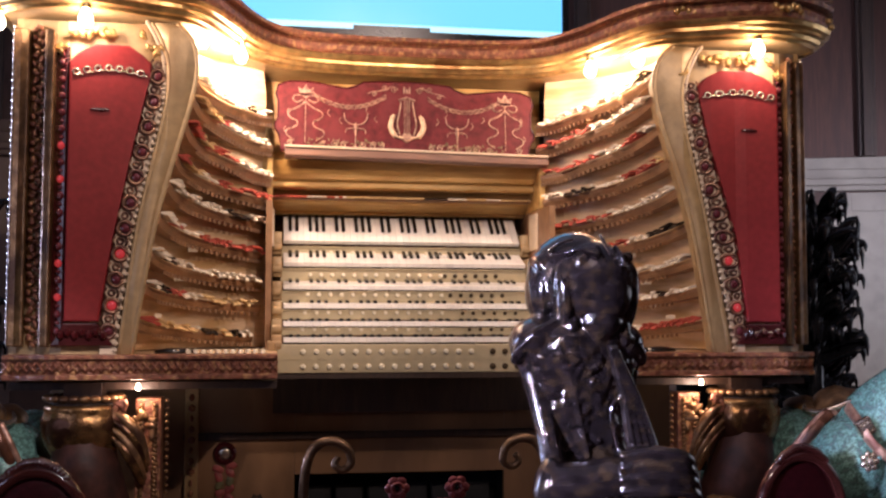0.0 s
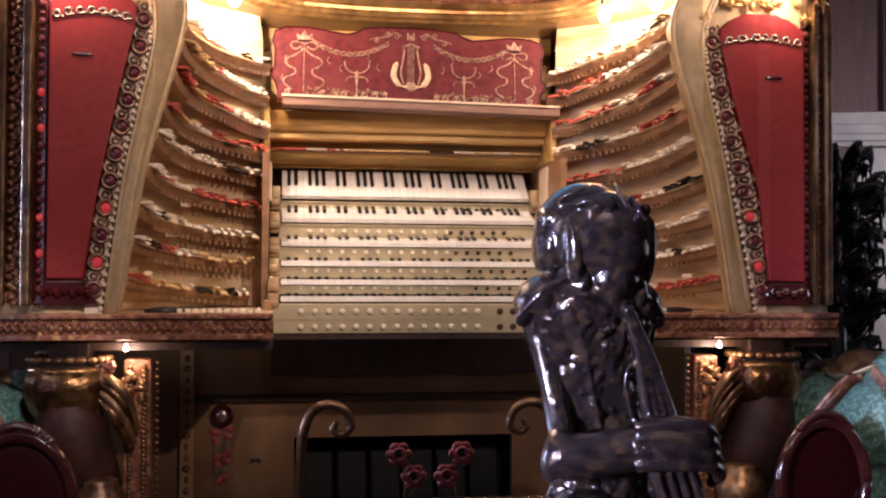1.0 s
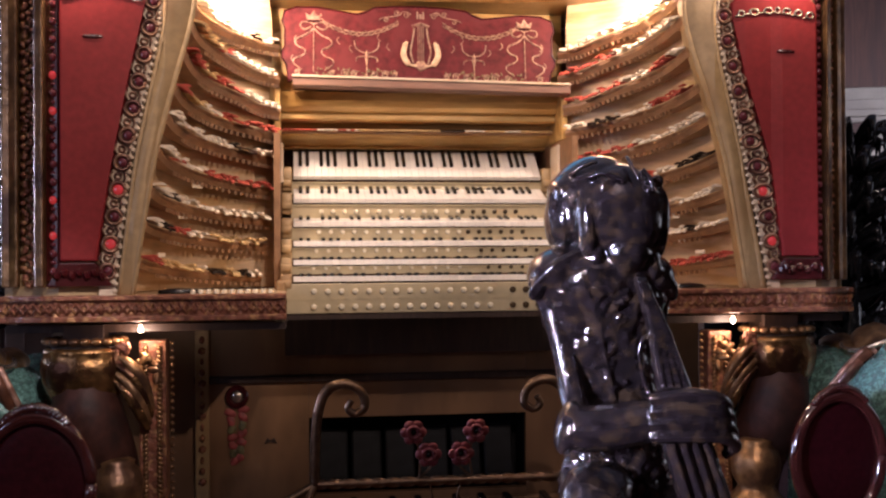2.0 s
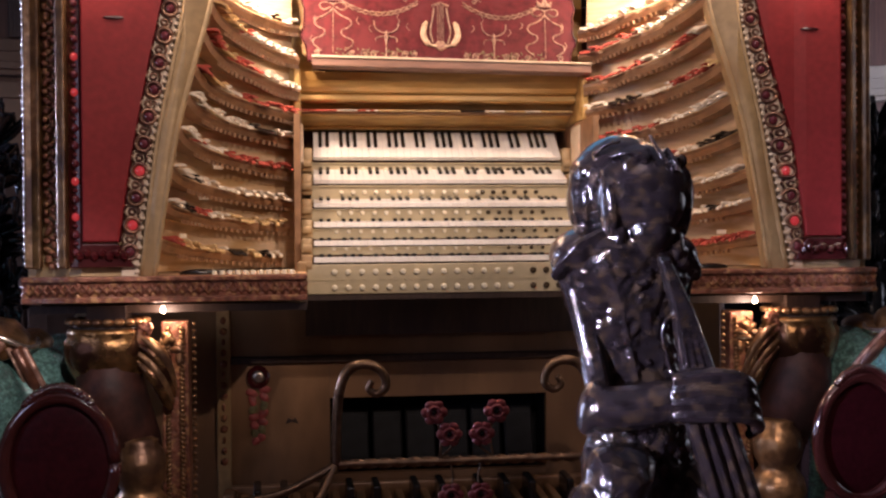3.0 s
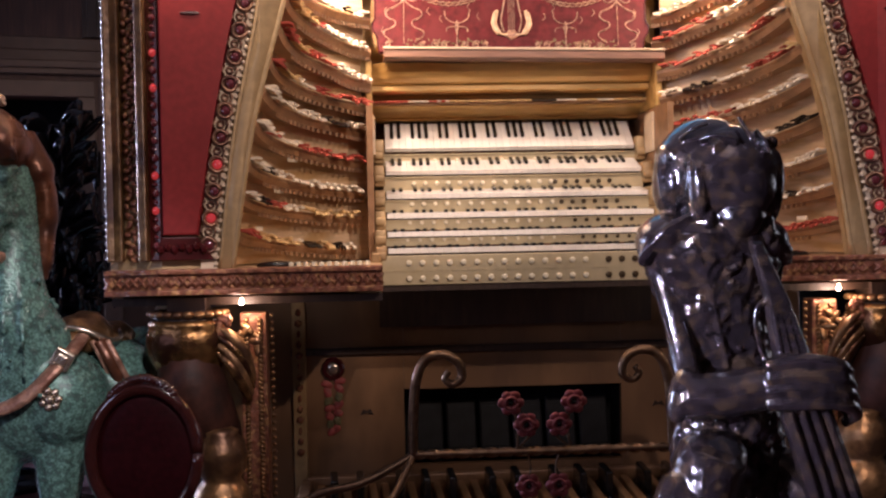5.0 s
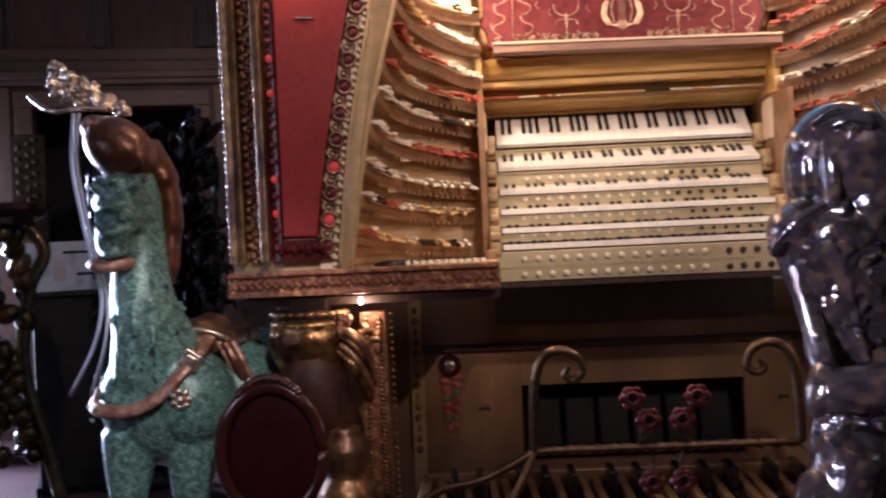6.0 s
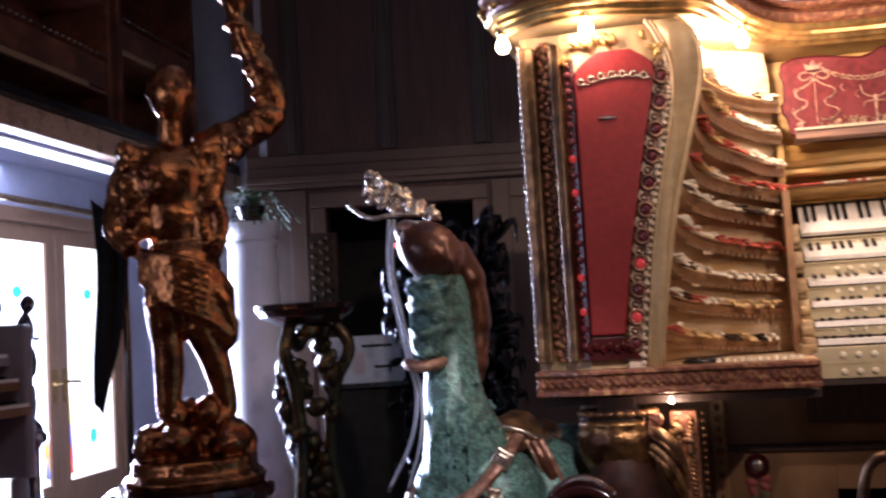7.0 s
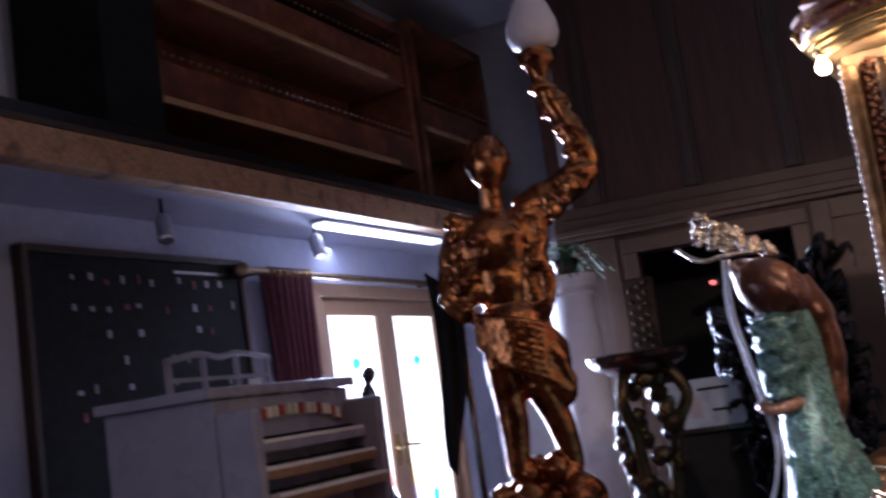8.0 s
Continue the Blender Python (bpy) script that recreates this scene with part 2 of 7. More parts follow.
BLUE_CLOTH = mat("pale_blue_sheet", (0.30, 0.36, 0.46), 0.6, 0, 0.2, 6, 0.05, (0.10, 0.13, 0.20), 5, 0.58)
LEATHER = mat("oxblood_leather", (0.016, 0.002, 0.003), 0.45, 0, 0.3, 60, 0.12, (0.024, 0.003, 0.004), 5, 0.6, spec=0.06)
MAHOG = mat("carved_mahogany", (0.026, 0.006, 0.005), 0.11, 0, 0.4, 30, 0.12, coat=0.8)


# ---- mesh helpers ----
def part(name, bm, material, parent=None, label="", smooth=False, kind=""):
    me = bpy.data.meshes.new(name)
    bmesh.ops.recalc_face_normals(bm, faces=bm.faces)
    bm.to_mesh(me)
    bm.free()
    me.materials.append(material)
    if smooth:
        for p in me.polygons:
            p.use_smooth = True
    ob = new(name, me)
    ob.parent = parent
    return tagged(ob, label=label, kind=kind)


def share(name, me, parent, m):
    ob = new(name, me)
    ob.parent = parent
    ob.matrix_basis = m
    return ob


def thing(name, place, label, category, group="", kind=""):
    ob = new(name)
    ob.location = place
    return tagged(ob, label, category, group, kind)


def box(bm, x0, x1, y0, y1, z0, z1, bevel=0.0):
    vs = bmesh.ops.create_cube(bm, size=1)["verts"]
    for v in vs:
        v.co = Vector(((x0 + x1) / 2 + v.co.x * (x1 - x0), (y0 + y1) / 2 + v.co.y * (y1 - y0), (z0 + z1) / 2 + v.co.z * (z1 - z0)))
    if bevel:
        es = list({e for v in vs for e in v.link_edges})
        bmesh.ops.bevel(bm, geom=es, offset=bevel, segments=2, affect="EDGES", profile=0.5)
    return bm


def boxes(*rows, bevel=0.0):
    bm = bmesh.new()
    for r in rows:
        box(bm, *r, bevel=bevel)
    return bm


def tube(bm, pts, radii, n=8, flat=1.0):
    """A round bar along pts; radii one number or one for each point."""
    pts = [Vector(p) for p in pts]
    if not hasattr(radii, "__len__"):
        radii = [radii] * len(pts)
    rings, side = [], None
    for i, p in enumerate(pts):
        d = (pts[min(i + 1, len(pts) - 1)] - pts[max(i - 1, 0)]).normalized()
        if side is None:
            side = d.orthogonal().normalized()
        side = (side - d * side.dot(d)).normalized()
        up = d.cross(side)
        rings.append([bm.verts.new(p + (side * math.cos(a) + up * math.sin(a) * flat) * radii[i]) for a in [2 * math.pi * k / n for k in range(n)]])
    for a, b in zip(rings, rings[1:]):
        for k in range(n):
            bm.faces.new((a[k], a[(k + 1) % n], b[(k + 1) % n], b[k]))
    bm.faces.new(rings[0][::-1])
    bm.faces.new(rings[-1])
    return bm


def lathe(bm, profile, center=(0, 0, 0), n=20, m=None):
    c = Vector(center)
    rings = []
    for r, z in profile:
        rings.append([bm.verts.new((m or Matrix()) @ Vector((r * math.cos(2 * math.pi * k / n), r * math.sin(2 * math.pi * k / n), z)) + c) for k in range(n)])
    for a, b in zip(rings, rings[1:]):
        for k in range(n):
            bm.faces.new((a[k], a[(k + 1) % n], b[(k + 1) % n], b[k]))
    bm.faces.new(rings[0][::-1])
    bm.faces.new(rings[-1])
    return bm


def prism(bm, outline, y0, y1, bevel=0.0):
    """An outline of (x, z) made solid from y0 to y1."""
    a = [bm.verts.new((x, y0, z)) for x, z in outline]
    b = [bm.verts.new((x, y1, z)) for x, z in outline]
    front = bm.faces.new(a)
    bm.faces.new(b[::-1])
    n = len(a)
    for k in range(n):
        bm.faces.new((a[k], b[k], b[(k + 1) % n], a[(k + 1) % n]))
    if bevel:
        bmesh.ops.bevel(bm, geom=list(front.edges), offset=bevel, segments=2, affect="EDGES", profile=0.5)
    return bm


def blob(bm, center, size, rot=(0, 0, 0), level=3, rough=0.0, freq=8.0):
    vs = bmesh.ops.create_icosphere(bm, subdivisions=level, radius=1)["verts"]
    m = pose(*center, *rot)
    for v in vs:
        q = Vector((v.co.x * size[0], v.co.y * size[1], v.co.z * size[2]))
        if rough:
            q *= 1 + rough * noise.noise(q * freq + Vector(center) * 3)
        v.co = m @ q
    return bm


def sweep(bm, plan, profile, zs=None, closed_ends=True):
    """profile of (out, z) carried along a plan line of (x, y); out is to the right of the way."""
    rings = []
    for i, p in enumerate(plan):
        a, b = Vector(plan[max(i - 1, 0)]), Vector(plan[min(i + 1, len(plan) - 1)])
        d = (b - a).normalized()
        nrm = Vector((d.y, -d.x))
        dz = zs[i] if zs else 0
        rings.append([bm.verts.new((p[0] + nrm.x * o, p[1] + nrm.y * o, z + dz)) for o, z in profile])
    n = len(profile)
    for a, b in zip(rings, rings[1:]):
        for k in range(n):
            bm.faces.new((a[k], a[(k + 1) % n], b[(k + 1) % n], b[k]))
    if closed_ends:
        bm.faces.new(rings[0][::-1])
        bm.faces.new(rings[-1])
    return bm


def smooth_line(pts, steps=6):
    """A Catmull-Rom line through pts."""
    pts = [Vector(p) for p in pts]
    out = []
    for i in range(len(pts) - 1):
        a, b, c, d = pts[max(i - 1, 0)], pts[i], pts[i + 1], pts[min(i + 2, len(pts) - 1)]
        for k in range(steps):
            t = k / steps
            out.append(0.5 * ((2 * b) + (c - a) * t + (2 * a - 5 * b + 4 * c - d) * t * t + (3 * b - a - 3 * c + d) * t ** 3))
    return out + [pts[-1]]


def spiral(cx, cz, r0, r1, a0, turns, y, n=26):
    return [(cx + (r0 + (r1 - r0) * k / n) * math.cos(a0 + turns * 2 * math.pi * k / n), y, cz + (r0 + (r1 - r0) * k / n) * math.sin(a0 + turns * 2 * math.pi * k / n)) for k in range(n + 1)]


def lerp_table(table, v):
    for (a, p), (b, q) in zip(table, table[1:]):
        if v <= b:
            return p + (q - p) * (max(v, a) - a) / (b - a)
    return table[-1][1]


# ---- the hall ----
def slab(name, a, b, z0, z1, thick, material, label, category, parent=None):
    """A wall from plan point a to b; its face is the line, its body behind (to the left of the way)."""
    d = (Vector(b) - Vector(a)).normalized()
    nrm = Vector((-d.y, d.x)) * thick
    bm = bmesh.new()
    ring = [Vector(a), Vector(b), Vector(b) + nrm, Vector(a) + nrm]
    lo, hi = [bm.verts.new((p.x, p.y, z0)) for p in ring], [bm.verts.new((p.x, p.y, z1)) for p in ring]
    bm.faces.new(lo[::-1]), bm.faces.new(hi)
    for k in range(4):
        bm.faces.new((lo[k], lo[(k + 1) % 4], hi[(k + 1) % 4], hi[k]))
    return tagged(part(name, bm, material, parent, kind="structure" if not parent else ""), label, category if not parent else "")


HALL_H = 3.9
W0, W1 = Vector((-3.87, -5.6)), Vector((-4.70, 3.99))      # side wall, towards the back
BACK_L, BACK_M, BACK_R = Vector((-3.32, 2.64)), Vector((0.1, 3.56)), Vector((4.2, 2.2))
tagged(part("floor", boxes((-6.5, 5.5, -6.2, 4.4, -0.1, 0)), CARPET, kind="structure"), "dark burgundy carpeted floor of the hall", "floor")
tagged(part("ceiling", boxes((-6.5, 5.5, -6.2, 4.4, HALL_H, HALL_H + 0.1)), CEIL, kind="structure"), "plain grey painted hall ceiling", "ceiling")
slab("wall_south", (4.2, -5.6), (-5.0, -5.6), 0, HALL_H, 0.15, PANELWOOD, "dark brown panelled wall", "wall")
slab("wall_east", (4.2, 2.2), (4.2, -5.6), 0, HALL_H, 0.15, PANELWOOD, "dark brown panelled wall", "wall")


def wing_wall(name, a, b, openings, trim, drop=0.0):
    """A panelled back wall with a dado moulding, upright battens and openings under the moulding."""
    d = (b - a).normalized()
    length = (b - a).length
    turn = math.degrees(math.atan2(d.y, d.x))
    bm = bmesh.new()
    x = 0.0
    for o0, o1, top in openings:
        box(bm, x, o0, 0, 0.15, 0, HALL_H)
        box(bm, o0, o1, 0, 0.15, top, HALL_H)
        x = o1
    box(bm, x, length, 0, 0.15, 0, HALL_H)
    w = tagged(part(name, bm, PANELWOOD, kind="structure"), "dark brown wood panelled wall above an olive dado", "wall")
    w.matrix_basis = pose(a.x, a.y, 0, 0, 0, turn)
    for o0, o1, top in openings:
        # the darkness beyond the opening is given by a matt black box
        part("opening_back", boxes((o0 - 0.1, o1 + 0.1, 0.75, 0.8, 0, top + 0.1), (o0 - 0.14, o0 - 0.1, 0.16, 0.8, 0, top + 0.1), (o1 + 0.1, o1 + 0.14, 0.16, 0.8, 0, top + 0.1), (o0 - 0.14, o1 + 0.14, 0.16, 0.8, top + 0.1, top + 0.14)), BLACK, w, "matt black box in place of the dark beyond the opening")
        part("door_casing", boxes((o0 - 0.09, o0, -0.03, 0.0, 0, top), (o1, o1 + 0.09, -0.03, 0.0, 0, top), (o0 - 0.09, o1 + 0.09, -0.03, 0.0, top, top + 0.09), bevel=0.006), OLIVE_TRIM, w, "olive brown door casing")
    part("dado_moulding", boxes((0, length, -0.05, 0, 1.90 - drop, 1.93 - drop), (0, length, -0.07, 0, 1.93 - drop, 1.97 - drop), (0, length, -0.035, 0, 1.97 - drop, 2.03 - drop), (0, length, -0.02, 0, 2.03 - drop, 2.10 - drop), bevel=0.006), trim, w, "painted dado moulding")
    edges = [0.0] + [v for o in openings for v in (o[0] - 0.09, o[1] + 0.09)] + [length]
    for e0, e1 in zip(edges[::2], edges[1::2]):
        if e1 - e0 > 0.3:
            part("dado_panel", boxes((e0 + 0.02, e1 - 0.02, -0.012, 0, 0.0, 1.89 - drop), (e0 + 0.02, e0 + 0.12, -0.03, -0.012, 0, 1.89 - drop), (e1 - 0.12, e1 - 0.02, -0.03, -0.012, 0, 1.89 - drop), (e0 + 0.12, e1 - 0.12, -0.03, -0.012, 1.78 - drop, 1.89 - drop), bevel=0.004), trim, w, "painted dado panel")
    k = 0.28
    while k < length - 0.1:
        part("batten", boxes((k - 0.05, k + 0.05, -0.03, 0, 2.102 - drop, HALL_H), (k - 0.025, k + 0.025, -0.045, -0.03, 2.102 - drop, HALL_H), bevel=0.006), DARKWOOD, w)
        k += 0.55
    return w


wall_left_wing = wing_wall("wall_north", BACK_L, BACK_M, [(0.45, 1.30, 1.78)], OLIVE_TRIM)
wall_right_wing = wing_wall("wall_northeast", BACK_M, BACK_R, [(1.92, 2.72, 1.60)], PALE_TRIM, 0.14)


# ---- the organ console ----
console = thing("organ_console", (0, 0, 0), "ornate gilded theatre organ console with crimson panels and six manuals", "organ")
INNER = [(0.92, -0.838), (1.123, -0.808), (1.304, -0.776), (1.472, -0.733), (1.64, -0.686), (1.74, -0.673), (1.81, -0.69), (1.855, -0.73)]   # z, x of the arch's inner edge
OUTER = [(0.92, -0.872), (1.123, -0.848), (1.304, -0.822), (1.472, -0.786), (1.64, -0.752), (1.74, -0.752), (1.81, -0.775), (1.855, -0.80)]
RED_R = [(1.012, -0.928), (1.25, -0.893), (1.5, -0.845), (1.70, -0.80), (1.735, -0.797), (1.76, -0.825), (1.785, -0.86)]


BOW = [(0.66, 0.0), (0.80, -0.022), (1.03, -0.085), (1.06, -0.075), (1.10, -0.045), (1.146, -0.005), (1.17, 0.0)]   # distance from the middle, bulge
EAST = [(0.66, 0.668), (0.70, 0.712), (0.75, 0.771), (0.78, 0.803), (0.80, 0.824), (0.837, 0.862), (0.887, 0.938), (0.93, 0.974), (1.02, 1.082), (1.06, 1.105), (1.10, 1.127), (1.146, 1.152), (1.17, 1.17)]   # the same marks on the other, slightly wider end


def bowed(p, s):
    """A point of a flat console end carried onto its bulging front."""
    q = abs(p.x)
    b = lerp_table(BOW, q) if q > 0.66 else 0.0
    k = 1 + b / 2.81
    side = (lerp_table(EAST, q) if 0.66 < q < 1.17 else q) if s > 0 else -q
    return Vector((-0.42 + (side + 0.42) * k, p.y + b, 1.02 + (p.z - 1.02) * k))


def bow_parts(obs, s):
    for ob in obs:
        if ob.data.users > 1:
            ob.location = bowed(ob.location, s)
            continue
        bm = bmesh.new()
        bm.from_mesh(ob.data)
        if len(bm.verts) < 700:
            for q in (0.70, 0.75, 0.80, 0.837, 0.887, 0.93, 1.03, 1.06, 1.10, 1.146):
                bmesh.ops.bisect_plane(bm, geom=list(bm.verts) + list(bm.edges) + list(bm.faces), plane_co=(s * q, 0, 0), plane_no=(1, 0, 0))
        for v in bm.verts:
            v.co = bowed(v.co, s)
        bm.to_mesh(ob.data)
        bm.free()


def ring_mesh():
    bm = bmesh.new()
    bmesh.ops.create_uvsphere(bm, u_segments=10, v_segments=6, radius=1)
    me = bpy.data.meshes.new("jewel")
    bm.to_mesh(me)
    bm.free()
    return me


def donut(bm, center, r, thick, n=14, k=6):
    tube(bm, [(center[0] + r * math.cos(2 * math.pi * i / n), center[1], center[2] + r * math.sin(2 * math.pi * i / n)) for i in range(n + 1)], thick, k)


JEWEL, JEWEL_LIT = ring_mesh(), ring_mesh()
JEWEL.materials.append(RUBY), JEWEL_LIT.materials.append(RUBY_LIT)
for me in (JEWEL, JEWEL_LIT):
    for p in me.polygons:
        p.use_smooth = True


def bolster(s):
    """One end of the console: s is -1 for one side and 1 for the other."""
    rnd = random.Random(5 + s)
    X = lambda x: -s * x
    flip = lambda pts: [(X(x), z) for x, z in pts]
    inner = [(x, z) for z, x in INNER]
    outer = [(x, z) for z, x in OUTER]
    part("bolster_board", prism(bmesh.new(), flip([(-1.165, 0.92), (-1.165, 1.855)] + inner[::-1]), 0.035, 0.06), GOLD_SATIN, console)
    part("side_panel", prism(bmesh.new(), flip([(-1.17, 0.845), (-1.17, 1.87), (-1.14, 1.87), (-1.14, 0.845)]), 0.061, 0.96), CARVED, console)
    # arch band with a raised lip
    part("arch_band", prism(bmesh.new(), flip(outer + inner[::-1]), 0.008, 0.034, 0.005), GOLD_SATIN, console, "flat curved gold arch", True)
    bm = bmesh.new()
    for line, r in ((inner, 0.007), (outer, 0.006)):
        tube(bm, smooth_line([(X(x), 0.012, z) for x, z in line], 4), r, 8)
    part("arch_lip", bm, GOLD_SATIN, console, smooth=True)
    bm = bmesh.new()
    for i, p in enumerate(smooth_line([(X(x - 0.012), 0.012, z) for x, z in outer], 9)):
        blob(bm, p, (0.007, 0.006, 0.007), level=1)
    part("arch_beading", bm, CREAM, console, "row of small silvered beads", kind="stuff")
    # cream strip with ringed garnet jewels
    strip_r = [(x - 0.014, z) for x, z in outer if z < 1.80]
    strip_l = [(lerp_table(RED_R, z) + 0.003, z) for x, z in strip_r]
    part("jewel_strip", prism(bmesh.new(), flip(strip_l + strip_r[::-1]), 0.018, 0.0345), CREAM, console)
    bm = bmesh.new()
    for i in range(11):
        z = 0.985 + i * 0.0715
        a, b = lerp_table(RED_R, z), lerp_table(OUTER, z) - 0.014
        x = (a + b) / 2 + 0.002
        donut(bm, (X(x), 0.011, z), 0.0195, 0.0055)
        donut(bm, (X(x), 0.014, z + 0.036), 0.008, 0.004, 8, 5)
        for q in (-1, 1):
            tube(bm, [(X(x + q * 0.014), 0.014, z + 0.022), (X(x + q * 0.020), 0.010, z + 0.035), (X(x + q * 0.014), 0.014, z + 0.049)], 0.0035, 5)
        share("jewel", JEWEL_LIT if i in (1, 3) else JEWEL, console, Matrix.LocRotScale((X(x), 0.014, z), None, (0.0135, 0.009, 0.0135)))
    part("jewel_setting", bm, PLUM_GILT, console, "gilt ring settings", True, "stuff")
    # crimson panel
    red = [(-1.02, 1.012)] + [(x, z) for z, x in RED_R] + [(-0.95, 1.787), (-0.975, 1.765), (-1.0, 1.758), (-1.02, 1.735)]
    part("crimson_panel", prism(bmesh.new(), flip(red), 0.002, 0.034, 0.006), RED, console, "plain crimson lacquered panel")
    bm = bmesh.new()
    for i in range(7):
        x = -1.0 + i * 0.029
        donut(bm, (X(x), 0.0, 1.705 + 0.012 * math.sin(i * math.pi / 6)), 0.009, 0.0035, 9, 5)
        blob(bm, (X(x + 0.014), 0.0, 1.697 + 0.014 * math.sin(i * math.pi / 6)), (0.006, 0.004, 0.004), level=1)
    part("gilt_garland", bm, SILVER, console, smooth=True)
    bm = bmesh.new()
    blob(bm, (X(-0.935), 0.0005, 1.60), (0.028, 0.002, 0.006), level=2)
    part("small_emblem", bm, DARK_RED, console)
    # leafy cresting over the panel
    bm = bmesh.new()
    for i in range(26):
        x = -1.06 + rnd.random() * 0.31
        z = 1.785 + 0.02 * rnd.random() + (0.025 if abs(x + 0.91) < 0.1 else -0.02)
        blob(bm, (X(x), 0.012, z), (0.010 + 0.012 * rnd.random(), 0.009, 0.008), (0, rnd.random() * 180, 0), 1)
    part("cresting", bm, GOLD, console, "carved gilt leaf cresting", True, "stuff")
    # outer frame: fillet, ruby column, carved edge
    part("frame_stile", boxes(tuple(sorted((X(-1.058), X(-1.082)))) + (-0.012, 0.034, 0.944, 1.82), tuple(sorted((X(-1.125), X(-1.165)))) + (0.0, 0.034, 0.944, 1.82), bevel=0.005), GOLD_DARK, console)
    bm = bmesh.new()
    for i in range(120):
        blob(bm, (X(-1.103 + 0.013 * math.sin(i * 1.9)), 0.026, 0.95 + i * 0.0074), (0.011, 0.013, 0.008), (0, rnd.random() * 180, 0), 1)
    part("carved_border", bm, CARVED, console, "carved and gilded leaf border", True, "stuff")
    bm = bmesh.new()
    for i in range(48):
        blob(bm, (X(-1.168), 0.03, 0.955 + i * 0.0186), (0.008, 0.012, 0.011), level=1)
    part("edge_beading", bm, SILVER, console, "silvered bead edge", True, "stuff")
    part("ruby_channel", boxes(tuple(sorted((X(-1.022), X(-1.057)))) + (0.022, 0.0345, 0.96, 1.78)), DARK_RED, console)
    for i in range(17):
        z = 0.985 + i * 0.0468
        share("jewel", JEWEL_LIT if (i in (2, 4, 9, 11) and s < 0) else JEWEL, console, Matrix.LocRotScale((X(-1.04), 0.02, z), None, (0.010, 0.009, 0.011)))
        share("jewel", JEWEL, console, Matrix.LocRotScale((X(-1.04), 0.022, z + 0.0234), None, (0.008, 0.007, 0.006)))
    # faceted tray under the panel
    bm = prism(bmesh.new(), flip([(-1.055, 0.945), (-1.02, 1.008), (-0.93, 1.008), (-0.885, 0.945)]), 0.0, 0.034, 0.004)
    for i in range(7):
        blob(bm, (X(-1.025 + i * 0.019), -0.004, 0.974 + 0.008 * (i % 2)), (0.012, 0.012, 0.014), level=1)
    part("garnet_tray", bm, DARK_RED, console, "dark garnet coloured carved tray")


JAMB_PLAN = [(-0.0, 0.035), (0.012, 0.16), (0.05, 0.29), (0.12, 0.40), (0.22, 0.475), (1.0, 0.525)]    # offset from the front edge (last: share), depth


def jamb_line(z_front, z_back, s, x_end):
    x0 = lerp_table(INNER, z_front)
    if s > 0:
        x0 = -lerp_table(EAST, -x0)
    pts = []
    for k, (o, y) in enumerate(JAMB_PLAN):
        x = x0 + o * (1.0 if k < 5 else 0)
        if k == 5:
            x = x_end
        f = k / 5
        pts.append((x, y, z_front + (z_back - z_front) * min(1, f * 1.15)))
    if pts[4][0] > x_end - 0.03:
        pts[4] = (x_end - 0.06, pts[4][1] + 0.01, pts[4][2])
        pts[3] = (x_end - 0.12, pts[3][1], pts[3][2])
    line = smooth_line(pts, 6)
    return [Vector((-s * p.x, p.y, p.z)) for p in line]


ROWS = [(1.701, 1.694, -0.462), (1.654, 1.593, -0.462), (1.576, 1.491, -0.462), (1.484, 1.41, -0.468), (1.406, 1.335, -0.485), (1.315, 1.237, -0.49), (1.208, 1.142, -0.49), (1.117, 1.063, -0.495), (1.018, 0.965, -0.52)]
ROWS_EAST = [(1.775, 1.690, -0.445), (1.701, 1.611, -0.445), (1.612, 1.515, -0.462), (1.511, 1.431, -0.47), (1.421, 1.334, -0.47)] + ROWS[5:]
TAB_COLOURS = ["WWWWWWWWWKWW", "YYYYYYRWWWWWW", "RRRYYRRRWWWW", "RRYYYWWRRRRRR", "WWWWWWWWWKKWW", "WWWRWWWRRRRRR", "WWWKWWWWWWWWW", "WWKKRRWWYYYYY", "RRRYYYYYWKYKW"]
TABS_EAST = ["KKWWWWWWWWWW", "WWWWWWWRRRRR", "WWRRWWWRRRRR", "YRRRRWWWKKWW", "WWWWWWWRRRRR", "KKKKWWRRWWWW", "WWWWWWWWWWWW", "WWWKWWWWWWWW", "RRRRRRWWWWWW"]
TAB_MATS = {"W": TAB_WHITE, "R": TAB_RED, "Y": TAB_YELLOW, "K": TAB_BLACK}


def tab_mesh(m):
    bm = bmesh.new()
    prof = [(0.0, 0.007), (-0.034, 0.006), (-0.043, 0.000), (-0.040, -0.004), (-0.030, 0.0), (0.0, 0.001)]
    a = [bm.verts.new((-0.0059, y, z)) for y, z in prof]
    b = [bm.verts.new((0.0059, y, z)) for y, z in prof]
    bm.faces.new(a), bm.faces.new(b[::-1])
    for k in range(6):
        bm.faces.new((a[k], b[k], b[(k + 1) % 6], a[(k + 1) % 6]))
    me = bpy.data.meshes.new("stop_tab")
    bmesh.ops.recalc_face_normals(bm, faces=bm.faces)
    bm.to_mesh(me)
    bm.free()
    me.materials.append(m)
    return me


TAB_MESH = {k: tab_mesh(m) for k, m in TAB_MATS.items()}


